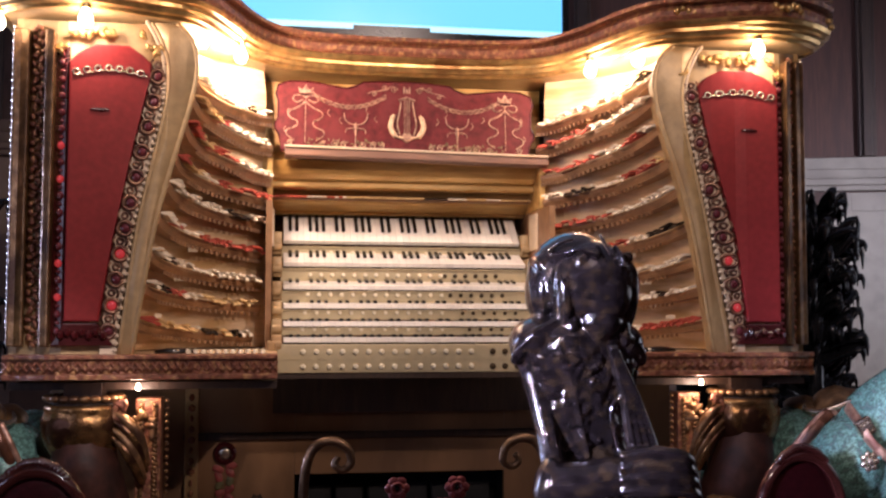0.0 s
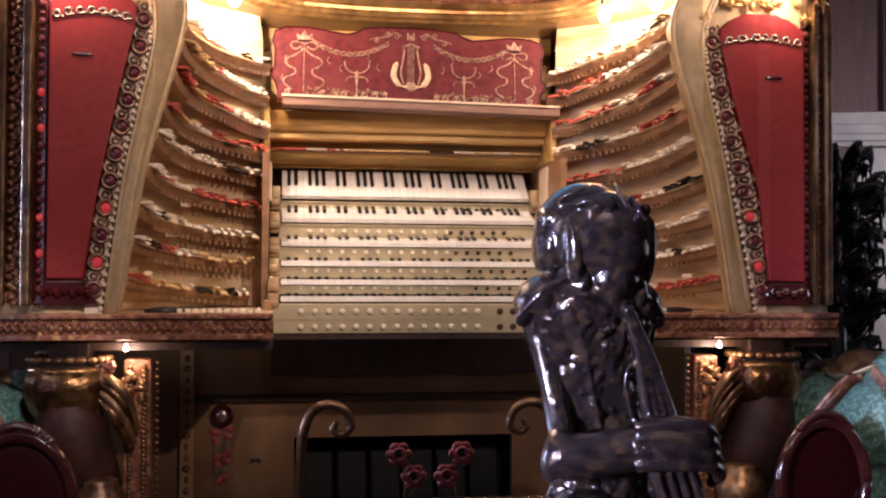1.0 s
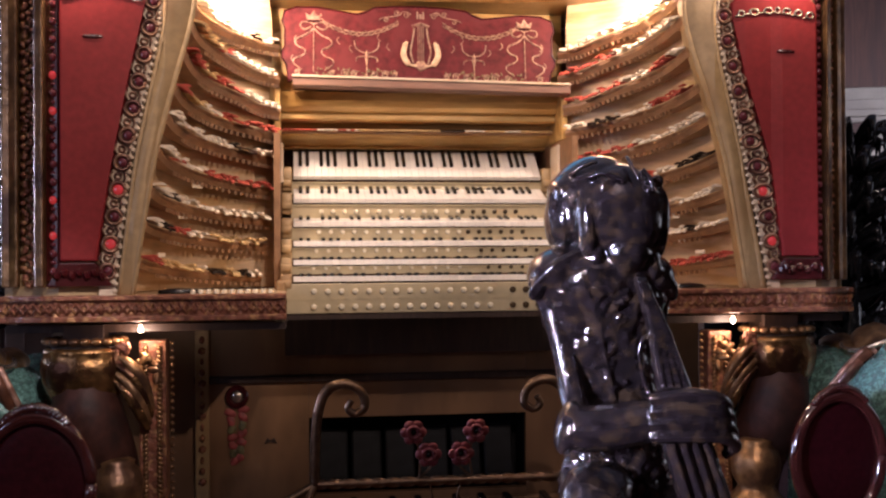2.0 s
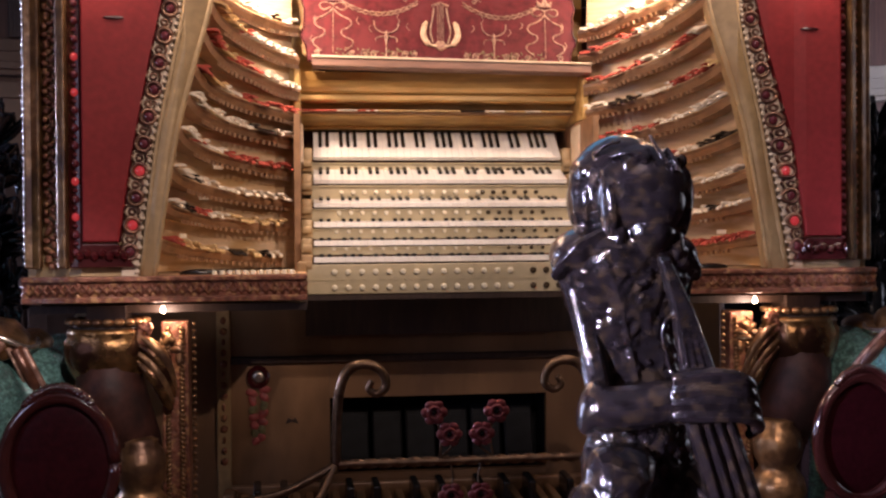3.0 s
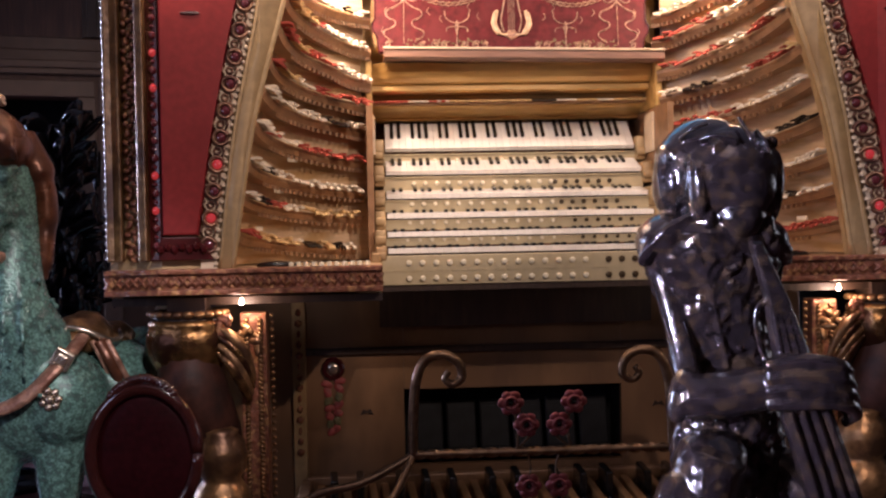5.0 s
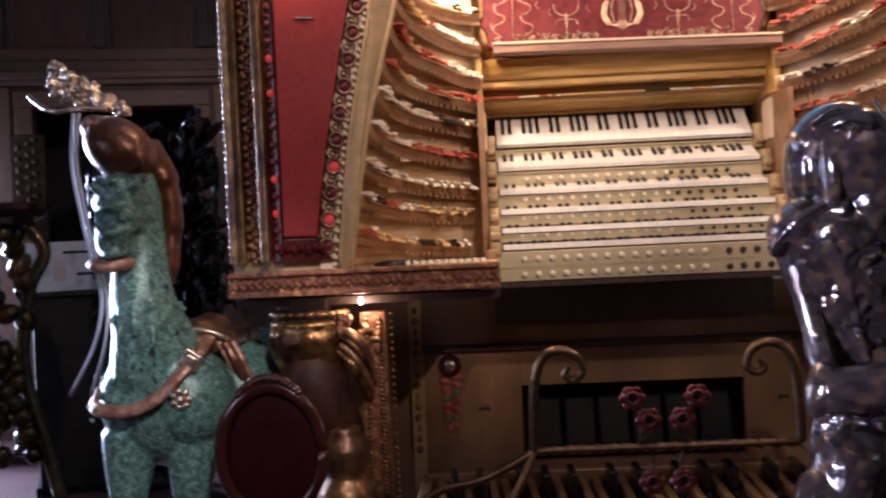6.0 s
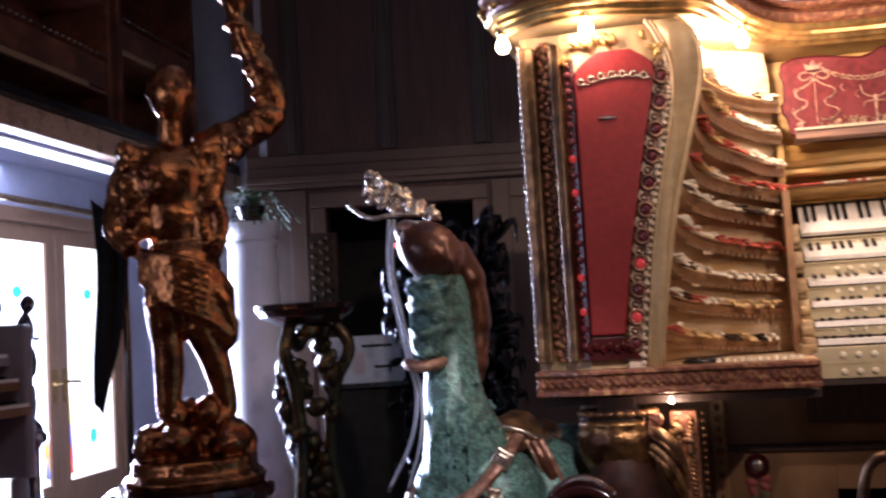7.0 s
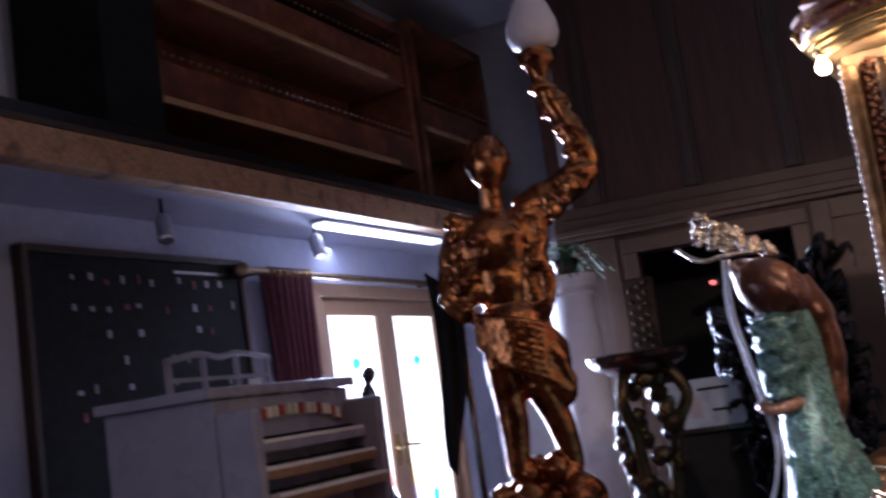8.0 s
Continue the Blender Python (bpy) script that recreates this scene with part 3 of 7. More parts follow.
def stop_jamb(s):
    rnd = random.Random(9 + s)
    # the curved wall behind the rows
    zs = [0.925, 1.05, 1.2, 1.35, 1.5, 1.65, 1.78, 1.86]
    bm = bmesh.new()
    grid = []
    for z in zs:
        line = jamb_line(z, z, s, -0.462)
        out = []
        for i, p in enumerate(line):
            d = (line[min(i + 1, len(line) - 1)] - line[max(i - 1, 0)]).normalized()
            nrm = Vector((d.y, -d.x, 0)) * (-1 if s < 0 else 1)
            q = p + nrm * 0.045
            if i == 0:
                q = p + Vector((s * 0.03, 0, 0))
            out.append(q)
        grid.append(([bm.verts.new(p) for p in out], [bm.verts.new(p + Vector((s * 0.01, 0.012, 0))) for p in out]))
    for (a, a2), (b, b2) in zip(grid, grid[1:]):
        for k in range(len(a) - 1):
            bm.faces.new((a[k], a[k + 1], b[k + 1], b[k]))
            bm.faces.new((a2[k], b2[k], b2[k + 1], a2[k + 1]))
    part("jamb_wall", bm, JAMB, console, "curved gold lacquered stop jamb", True)
    for r, (zf, zb, xe) in enumerate(ROWS if s < 0 else ROWS_EAST):
        line = jamb_line(zf, zb, s, xe)
        plan = [(p.x, p.y) for p in line]
        if s < 0:
            prof = [(-0.045, 0.0), (0.004, 0.0), (0.004, -0.010), (-0.004, -0.024), (-0.045, -0.024)]
        else:
            prof = [(0.045, 0.0), (-0.004, 0.0), (-0.004, -0.010), (0.004, -0.024), (0.045, -0.024)]
        part("stop_rail", sweep(bmesh.new(), plan, prof, [p.z for p in line]), SHELF, console)
        # a tongue tab every 12 mm along the line
        length, marks = 0.0, [0.0]
        for p, q in zip(line, line[1:]):
            length += (q - p).length
            marks.append(length)
        n = int(length / 0.0128)
        for i in range(n - 2):
            u = 0.02 + i * 0.0128
            f = u / length
            k = max(j for j in range(len(marks)) if marks[j] <= u)
            k = min(k, len(line) - 2)
            p = line[k].lerp(line[k + 1], (u - marks[k]) / max(1e-6, marks[k + 1] - marks[k]))
            d = line[k + 1] - line[k]
            ang = math.degrees(math.atan2(d.y, d.x))
            row = TAB_COLOURS[r] if s < 0 else TABS_EAST[r]
            key = row[min(int(f * len(row)), len(row) - 1)]
            if rnd.random() < 0.06:
                continue
            rot = ang if s < 0 else ang + 180
            tilt = 12 + rnd.choice((0, 0, 4, -16, -20))
            m = pose(p.x, p.y, p.z + 0.006, 0, 0, rot) @ pose(0, 0.006, 0, tilt, 0, 0)
            if s < 0:
                share("stop_tab", TAB_MESH[key], console, m)
            else:
                me = TAB_MESH[key]
                share("stop_tab", me, bpy.data.objects["stop_tabs_anchor"], m)
        # dark comb of tab tails under the rail
        bm = bmesh.new()
        i = 0
        for p, q in zip(line[8:], line[9:]):
            d = (q - p)
            nrm = Vector((d.y, -d.x, 0)).normalized() * (1 if s < 0 else -1)
            cnt = max(1, int(d.length / 0.012))
            for c in range(cnt):
                o = p.lerp(q, (c + 0.5) / cnt) + nrm * -0.004
                box(bm, o.x - 0.004, o.x + 0.004, o.y - 0.004, o.y + 0.004, o.z - 0.036, o.z - 0.025)
        part("tab_tail_comb", bm, SHELF, console, kind="stuff")
    # small engraved plates between the rows
    for zf, f in ((1.262, 0.5), (1.165, 0.45), (1.088, 0.4), (1.045, 0.3)):
        line = jamb_line(zf, zf - 0.05, s, -0.5)
        p = line[int(f * len(line))]
        q = line[int(f * len(line)) + 1]
        ang = math.degrees(math.atan2(q.y - p.y, q.x - p.x))
        o = part("name_plate", boxes((-0.022, 0.022, -0.002, 0.002, -0.006, 0.006), bevel=0.001), TAB_WHITE, console, "small ivory plate")
        o.matrix_basis = pose(p.x, p.y + 0.012, p.z, 0, 0, ang)


anchor = new("stop_tabs_anchor")
anchor.parent = console
anchor.name = "stop_tabs_anchor"
for s in (-1, 1):
    before = set(console.children)
    bolster(s)
    bow_parts([o for o in console.children if o not in before and not o.name.startswith("side_panel")], s)
    stop_jamb(s)
anchor.name = "stop_tab_bank"

# canopy: a moulded cornice that swings back over the manuals
half = [(-1.19, 0.9), (-1.19, 0.0), (-1.17, -0.03), (-1.10, -0.08), (-1.00, -0.115), (-0.90, -0.10), (-0.80, -0.055), (-0.72, -0.02), (-0.675, 0.04), (-0.635, 0.15), (-0.59, 0.28), (-0.52, 0.41), (-0.40, 0.505), (-0.2, 0.545), (0.0, 0.55)]
plan = [Vector(p) for p in half[:2]] + [Vector((p.x, p.y)) for p in smooth_line([(*p, 0) for p in half[2:]], 5)]
plan = plan + [Vector((-p.x, p.y)) for p in plan[-2::-1]]
SQ = lambda rows: [(o, 1.85 + (z - 1.85) * 0.76) for o, z in rows]
prof = [(0.0, 1.85), (0.012, 1.85), (0.018, 1.862), (0.03, 1.865), (0.034, 1.880), (0.046, 1.884), (0.046, 1.897), (0.060, 1.903), (0.066, 1.918), (0.058, 1.926), (0.0, 1.926)]
part("cornice_moulding", sweep(bmesh.new(), plan, SQ(prof)), GOLD, console, "stepped gilt cornice moulding", False)
prof = [(0.0, 1.926), (0.050, 1.926), (0.058, 1.945), (0.060, 1.965), (0.050, 1.985), (0.075, 1.99), (0.078, 2.005), (0.0, 2.02)]
part("cornice_frieze", sweep(bmesh.new(), plan, SQ(prof)), CARVED, console, "carved red and gold frieze")
bm = bmesh.new()
cover = [p for p in plan if p.y < 0.89]
for z, zt in ((1.853, 1.87), (1.955, 1.972)):
    lo = [(bm.verts.new((p.x, p.y + 0.002, z)), bm.verts.new((p.x, 0.9, z))) for p in cover]
    hi = [(bm.verts.new((p.x, p.y + 0.002, zt)), bm.verts.new((p.x, 0.9, zt))) for p in cover]
    for k in range(len(cover) - 1):
        bm.faces.new((lo[k][0], lo[k + 1][0], lo[k + 1][1], lo[k][1]))
        bm.faces.new((hi[k][0], hi[k][1], hi[k + 1][1], hi[k + 1][0]))
part("canopy_soffit", bm, GOLD_SATIN, console)
part("back_board", boxes((-1.138, 1.138, 0.90, 0.93, 0.845, 1.85)), CARVED, console)
for s in (-1, 1):
    bm = bmesh.new()
    for i in range(30):
        blob(bm, (s * (0.72 + 0.017 * i), -0.075 + 1.25 * lerp_table(BOW, 0.72 + 0.017 * i), 1.935 + 0.006 * math.sin(i * 1.7)), (0.012, 0.012, 0.013), (0, 40 * i, 0), 1)
    for i in range(26):
        blob(bm, (s * 1.262, 0.0 + 0.018 * i, 1.935 + 0.006 * math.sin(i * 1.7)), (0.012, 0.012, 0.013), (0, 40 * i, 0), 1)
    part("bolster_cap", prism(bmesh.new(), [(s * 0.74, 1.982), (s * 0.76, 2.02), (s * 0.86, 2.05), (s * 1.08, 2.05), (s * 1.19, 2.025), (s * 1.22, 1.982)], -0.10, 0.5, 0.008), CARVED, console, "carved red and gold cap", True)
    part("frieze_carving", bm, GOLD, console, "carved gilt leaf ornament", True, "stuff")
bulb_bm = bmesh.new()
lathe(bulb_bm, [(0.002, -0.026), (0.012, -0.024), (0.019, -0.012), (0.019, 0.0), (0.012, 0.014), (0.009, 0.022), (0.009, 0.03)], n=14)
bulb_me = bpy.data.meshes.new("bulb")
bulb_bm.to_mesh(bulb_me)
bulb_bm.free()
bulb_me.materials.append(BULB)
for p in bulb_me.polygons:
    p.use_smooth = True
for b in BULBS:
    o = share("bulb", bulb_me, console, pose(*b))
    o.visible_shadow = False
    part("bulb_socket", lathe(bmesh.new(), [(0.013, 0.024), (0.013, 0.045), (0.02, 0.047), (0.02, 0.052)], b, 12), BRASS, console)

# base rails with a carved strip
for s in (-1, 1):
    a, b = sorted((s * 1.168, s * 0.438))
    before = set(console.children)
    part("base_rail", boxes((a, b, -0.018, 0.06, 0.869, 0.908)), CARVED, console, "carved red and gold base rail")
    part("rail_lower_fillet", boxes((a, b, -0.03, 0.06, 0.854, 0.8685), bevel=0.003), CARVED, console)
    part("rail_upper_fillet", boxes((a, b, -0.03, 0.06, 0.9085, 0.922), bevel=0.003), CARVED, console)
    bm = bmesh.new()
    n = 34
    for i in range(n):
        x = a + (i + 0.5) * (b - a) / n
        for q in (-1, 1):
            tube(bm, [(x - 0.011, -0.02, 0.888 - q * 0.014), (x, -0.023, 0.888), (x + 0.011, -0.02, 0.888 + q * 0.014)], 0.0035, 5)
        blob(bm, (x, -0.02, 0.885), (0.006, 0.006, 0.006), level=1)
    part("rail_carving", bm, CARVED, console, "red and gold lattice carving", True, "stuff")
    bow_parts([o for o in console.children if o not in before], s)
    a, b = sorted((s * 1.16, s * 0.44))
    part("jamb_floor", boxes((a, b, 0.061, 0.62, 0.90, 0.921)), JAMB, console)
    part("rail_underside", boxes((a, b, 0.02, 0.85, 0.825, 0.845)), DARKWOOD, console)
    bm = bmesh.new()
    for i in range(11):
        lathe(bm, [(0.0075, 0.921), (0.0075, 0.930), (0.004, 0.933)], (s * (0.48 + 0.021 * i), 0.09, 0), 8)
    part("toe_button_strip", bm, PISTON, console, "row of ivory buttons")
    bm = bmesh.new()
    blob(bm, (s * 0.73, 0.11, 0.925), (0.06, 0.03, 0.012), (0, 0, 15), 2)
    part("dark_pad", bm, EBONY, console, "small dark oval rest", True)

# manuals
MANUALS = [  # y and z of the front edge, rise and run of the tilted keys
    (0.670, 1.283, 0.092, 0.105), (0.582, 1.203, 0.048, 0.125), (0.500, 1.124, 0.022, 0.13), (0.430, 1.061, 0.008, 0.13), (0.360, 1.004, 0.002, 0.13), (0.285, 0.955, 0.0, 0.13)]
KW = 0.84 / 36
SHARP = [0, 1, 3, 4, 5]


def key_meshes():
    w = boxes((0.0002, KW - 0.0002, 0, 0.14, -0.015, 0.0), bevel=0.0008)
    k = bmesh.new()
    box(k, -0.006, 0.006, 0.052, 0.14, 0.0, 0.009, bevel=0.002)
    out = []
    for name, bm, m in (("white_key", w, IVORY), ("black_key", k, EBONY)):
        me = bpy.data.meshes.new(name)
        bmesh.ops.recalc_face_normals(bm, faces=bm.faces)
        bm.to_mesh(me)
        bm.free()
        me.materials.append(m)
        out.append(me)
    return out


WHITE_KEY, BLACK_KEY = key_meshes()
button_bm = bmesh.new()
lathe(button_bm, [(0.0085, 0.0), (0.0085, 0.006), (0.0068, 0.0085), (0.003, 0.0092)], n=12, m=pose(0, 0, 0, 90, 0, 0))
PISTON_ME = {}
for key, m in (("W", PISTON), ("K", PISTON_DARK)):
    me = bpy.data.meshes.new("piston")
    button_bm.to_mesh(me)
    me.materials.append(m)
    PISTON_ME[key] = me
button_bm.free()

for n, (y, z, rise, run) in enumerate(MANUALS):
    tilt = math.degrees(math.atan2(rise, run))
    man = part("manual_keyboard", boxes((-0.422, 0.422, 0.03, 0.15, -0.034, -0.0155)), EBONY, console, "sixty-one note organ manual with ivory naturals and black sharps")
    man.matrix_basis = pose(0, y, z + 0.006, tilt, 0, 0)
    for i in range(36):
        share("white_key", WHITE_KEY, man, pose(-0.42 + i * KW, 0, 0))
    for o in range(5):
        for q in SHARP:
            share("black_key", BLACK_KEY, man, pose(-0.42 + (o * 7 + q + 1) * KW, 0, 0))
    # the slip under the manual, with its pistons
    z_low = MANUALS[n + 1][1] + 0.012 if n < 5 else 0.942
    y_slip = y + 0.012
    if n < 5:
        part("key_slip", boxes((-0.428, 0.428, y_slip, y_slip + 0.02, z_low, z - 0.013), (-0.428, 0.428, y_slip - 0.006, y_slip + 0.02, z - 0.017, z - 0.013)), SLIP, console)
        zc = (z_low + z - 0.013) / 2 + (0.004, 0.004, 0.006, 0.006, 0.006)[n]
        sc = (0.9, 0.9, 0.85, 0.75, 0.7)[n]
        for i in range(13):
            x = -0.33 + i * 0.0375 + (0.0, 0.0, -0.01, -0.02, -0.03)[n]
            share("piston", PISTON_ME["W"], console, Matrix.LocRotScale((x, y_slip - 0.001, zc), None, (sc, sc, sc)))
        for i in range(6):
            x = 0.13 + i * 0.036 + (0.0, 0.005, 0.01, 0.04, 0.05)[n]
            share("piston", PISTON_ME["K"], console, Matrix.LocRotScale((x, y_slip - 0.001, zc), None, (sc, sc, sc)))
    # cheek blocks at both ends
    for s in (-1, 1):
        a, b = sorted((s * 0.424, s * 0.458))
        part("key_cheek", boxes((a, b, y - 0.006, y + 0.17, z - 0.045, z + 0.014 + rise * 0.25), (a, b, y - 0.02, y + 0.12, z - 0.03, z - 0.004), bevel=0.006), GOLD_SATIN, console, "stepped gold key cheek", True)
low = part("piston_slip", boxes((-0.44, 0.44, 0.268, 0.30, 0.853, 0.94), (-0.44, 0.44, 0.266, 0.269, 0.894, 0.8955), bevel=0.002), SLIP, console, "pale gold slip with two rows of pistons")
for row, z in enumerate((0.918, 0.872)):
    for i in range(14):
        share("piston", PISTON_ME["W"], low, pose(-0.36 + i * 0.0405, 0.267, z))
    for i in range(7):
        share("piston", PISTON_ME["K"], low, pose(0.245 + i * 0.04 - 0.01, 0.267, z) @ Matrix.Scale(1.15, 4))
for s in (-1, 1):
    a, b = sorted((s * 0.442, s * 0.470))
    part("slip_end_block", boxes((a, b, 0.26, 0.6, 0.846, 0.95), bevel=0.006), GOLD_SATIN, console)
    a, b = sorted((s * 0.459, s * 0.478))
    part("manual_side_wall", boxes((a, b, 0.40, 0.9, 0.92, 1.40)), SHELF, console)
    bm = prism(bmesh.new(), [(s * 0.452, 1.26), (s * 0.452, 1.385), (s * 0.47, 1.40), (s * 0.494, 1.40), (s * 0.494, 1.36), (s * 0.478, 1.26)], 0.56, 0.66, 0.006)
    part("end_bracket", bm, CREAM, console, "cream painted bracket")

# back board over the top manual, tab rail, roll top, ledge
part("tablet_board", boxes((-0.50, 0.50, 0.69, 0.71, 1.43, 1.85)), GOLDEN, console)
part("nameboard", sweep(bmesh.new(), [(-0.458, 0.0), (0.458, 0.0)], [(-0.80, 1.388), (-0.768, 1.390), (-0.762, 1.395), (-0.766, 1.402), (-0.70, 1.426), (-0.69, 1.432), (-0.80, 1.432)]), GOLDEN, console, "sloping gold lacquered board")
tab_rail = part("tab_rail", boxes((-0.458, 0.458, 0.655, 0.70, 1.4325, 1.440), bevel=0.002), SHELF, console)
seq = "RRRRRRRRWWWWWRRWRWYYYYYYYYYYYYYYYYYYYYKKKKKKWWWWWYYYYYWWWWYYYYYYYY"
for i in range(66):
    share("stop_tab", TAB_MESH[seq[i % len(seq)]], tab_rail, pose(-0.445 + i * 0.0137, 0.657, 1.442, 8, 0, 0) @ Matrix.Diagonal((1, 0.8, 0.6, 1)))
part("roll_top", sweep(bmesh.new(), [(-0.458, 0.0), (0.458, 0.0)], [(-0.68, 1.466), (-0.626, 1.468), (-0.616, 1.474), (-0.616, 1.486), (-0.624, 1.493), (-0.604, 1.498), (-0.590, 1.510), (-0.580, 1.530), (-0.576, 1.556), (-0.68, 1.562)]), GOLDEN, console, "moulded gold lacquer board")
for s in (-1, 1):
    a, b = sorted((s * 0.459, s * 0.480))
    part("desk_cheek", boxes((a, b, 0.53, 0.9, 1.402, 1.56), bevel=0.004), GOLDEN, console)
part("desk_ledge", sweep(bmesh.new(), [(-0.445, 0.0), (0.455, 0.0)], [(-0.62, 1.548), (-0.505, 1.538), (-0.490, 1.545), (-0.488, 1.572), (-0.50, 1.576), (-0.62, 1.576)]), LEDGE, console, "thick mauve brown wooden ledge").matrix_basis = pose(0, 0, 0.012, 0, 0.9, 0)
part("ledge_edge", boxes((-0.447, 0.457, 0.482, 0.492, 1.569, 1.5765), bevel=0.002), CREAM, console, "pale edge strip").matrix_basis = pose(0, 0, 0.012, 0, 0.9, 0)

# music desk: scalloped red panel with gilt painting in relief
music_desk = thing("music_desk", (-0.01, 0.515, 1.574), "scalloped crimson music desk with gilt lyre, garlands and ribbons", "music desk")
music_desk.rotation_euler = (radians(-9), radians(0.9), 0)
half = [(0.425, 0.0), (0.43, 0.05), (0.445, 0.075), (0.447, 0.095), (0.436, 0.115), (0.436, 0.17), (0.446, 0.20), (0.438, 0.232), (0.40, 0.247), (0.33, 0.248), (0.26, 0.238), (0.205, 0.230), (0.175, 0.240), (0.15, 0.256), (0.08, 0.262), (0.0, 0.264)]
outline = half + [(-x, z) for x, z in half[-2::-1]]
part("panel", prism(bmesh.new(), outline, 0.0, 0.016, 0.004), DESK_RED, music_desk, "crimson painted panel")
part("panel_edge", tube(bmesh.new(), [(x, 0.0, z) for x, z in outline + outline[:1]], 0.003, 6), DARK_RED, music_desk)


def ribbon_line(pts, r, y=-0.002, steps=6):
    return tube(bmesh.new(), smooth_line([(x, y, z) for x, z in pts], steps), r, 6, 0.6)


for s in (-1, 1):
    part("lyre_horn", tube(bmesh.new(), smooth_line([(s * 0.012, -0.004, 0.060), (s * 0.040, -0.006, 0.066), (s * 0.056, -0.006, 0.095), (s * 0.052, -0.006, 0.125), (s * 0.044, -0.005, 0.142)], 6), [0.004] * 6 + [0.010] * 8 + [0.009] * 7 + [0.006] * 3 + [0.002], 8), GILT_PAINT, music_desk, "pale gilt lyre horn", True)
    part("lyre_arm", ribbon_line([(s * 0.024, 0.07), (s * 0.033, 0.11), (s * 0.026, 0.15), (s * 0.020, 0.19)], 0.004), WORN_GILT, music_desk)
    # garland of small leaves
    bm = bmesh.new()
    for i in range(92):
        f = (i // 2) / 45
        x = s * (0.075 + 0.245 * f)
        z = 0.205 - 0.165 * f * (1 - f) + 0.01 * f - 0.012 * f
        blob(bm, (x, -0.002, z + (0.0045 if i % 2 else -0.0045) + 0.0015 * math.sin(i * 2.3)), (0.005, 0.0025, 0.0026), (0, (30 if i % 2 else -30) + 8 * (i % 5), 0), 1)
    part("garland", bm, WORN_GILT, music_desk, "gilt leaf garland", True, "stuff")
    # crowned bow with ribbons
    cx = s * 0.345
    bm = prism(bmesh.new(), [(cx - 0.022, 0.205), (cx - 0.026, 0.226), (cx - 0.012, 0.217), (cx, 0.236), (cx + 0.012, 0.217), (cx + 0.026, 0.226), (cx + 0.022, 0.205)], -0.004, 0.001)
    part("crown", bm, WORN_GILT, music_desk)
    part("crown_band", prism(bmesh.new(), [(cx - 0.018, 0.196), (cx - 0.02, 0.203), (cx + 0.02, 0.203), (cx + 0.018, 0.196)], -0.005, 0.001), DARK_RED, music_desk)
    for q in (-1, 1):
        part("ribbon", ribbon_line([(cx, 0.19), (cx + q * 0.016, 0.197), (cx + q * 0.038, 0.195), (cx + q * 0.042, 0.18), (cx + q * 0.028, 0.172), (cx + q * 0.008, 0.182)], 0.0032), WORN_GILT, music_desk)
        part("ribbon", ribbon_line([(cx + q * u, v) for u, v in ((0.0, 0.178), (0.014, 0.162), (0.032, 0.150), (0.052, 0.141), (0.058, 0.126), (0.046, 0.113), (0.029, 0.106), (0.027, 0.092), (0.041, 0.081), (0.060, 0.073), (0.063, 0.058), (0.050, 0.046), (0.036, 0.037))], 0.0034), WORN_GILT, music_desk, "pale gilt ribbon")
    part("ribbon_stem", ribbon_line([(cx, 0.195), (cx, 0.14), (cx, 0.09), (cx, 0.03)], 0.002), WORN_GILT, music_desk)
    # urn on a stem
    ux = s * 0.175
    part("urn_arc", ribbon_line([(ux - 0.04, 0.14), (ux - 0.036, 0.118), (ux - 0.02, 0.104), (ux, 0.10), (ux + 0.02, 0.104), (ux + 0.036, 0.118), (ux + 0.04, 0.14)], 0.003), WORN_GILT, music_desk)
    part("urn_dish", ribbon_line([(ux - 0.034, 0.07), (ux - 0.03, 0.084), (ux, 0.088), (ux + 0.03, 0.084), (ux + 0.034, 0.07)], 0.0026), WORN_GILT, music_desk)
    part("urn_stem", tube(bmesh.new(), [(ux, -0.002, 0.02), (ux, -0.002, 0.06), (ux, -0.002, 0.088), (ux, -0.002, 0.108)], [0.003, 0.002, 0.007, 0.002], 6), WORN_GILT, music_desk)
    # foliage scrolls along the foot
    for k, (fx, r) in enumerate(((0.085, 0.010), (0.115, 0.013), (0.148, 0.010), (0.215, 0.012), (0.245, 0.015), (0.285, 0.010), (0.395, 0.010))):
        part("foliage_scroll", tube(bmesh.new(), spiral(s * fx, 0.028, r, 0.003, 0.5, 1.4, -0.003, 18), 0.0024, 5), WORN_GILT, music_desk)
    bm = bmesh.new()
    rnd = random.Random(3)
    for i in range(56):
        blob(bm, (s * (0.08 + 0.26 * rnd.random()), -0.001, 0.012 + 0.034 * rnd.random()), (0.007, 0.002, 0.0026), (0, rnd.random() * 180, 0), 1)
    part("foliage", bm, LEAF_PAINT, music_desk, "small green painted leaves", False, "stuff")
    part("top_scroll", ribbon_line([(s * 0.03, 0.236), (s * 0.055, 0.245), (s * 0.07, 0.232), (s * 0.095, 0.226), (s * 0.12, 0.222), (s * 0.135, 0.214)], 0.0025), WORN_GILT, music_desk)
    for tx, tz, r in ((0.045, 0.232, 0.012), (0.078, 0.238, 0.009), (0.112, 0.214, 0.008)):
        part("top_scroll", tube(bmesh.new(), spiral(s * tx, tz, r, 0.003, 0.2, 1.3, -0.002, 16), 0.0018, 5), WORN_GILT, music_desk)
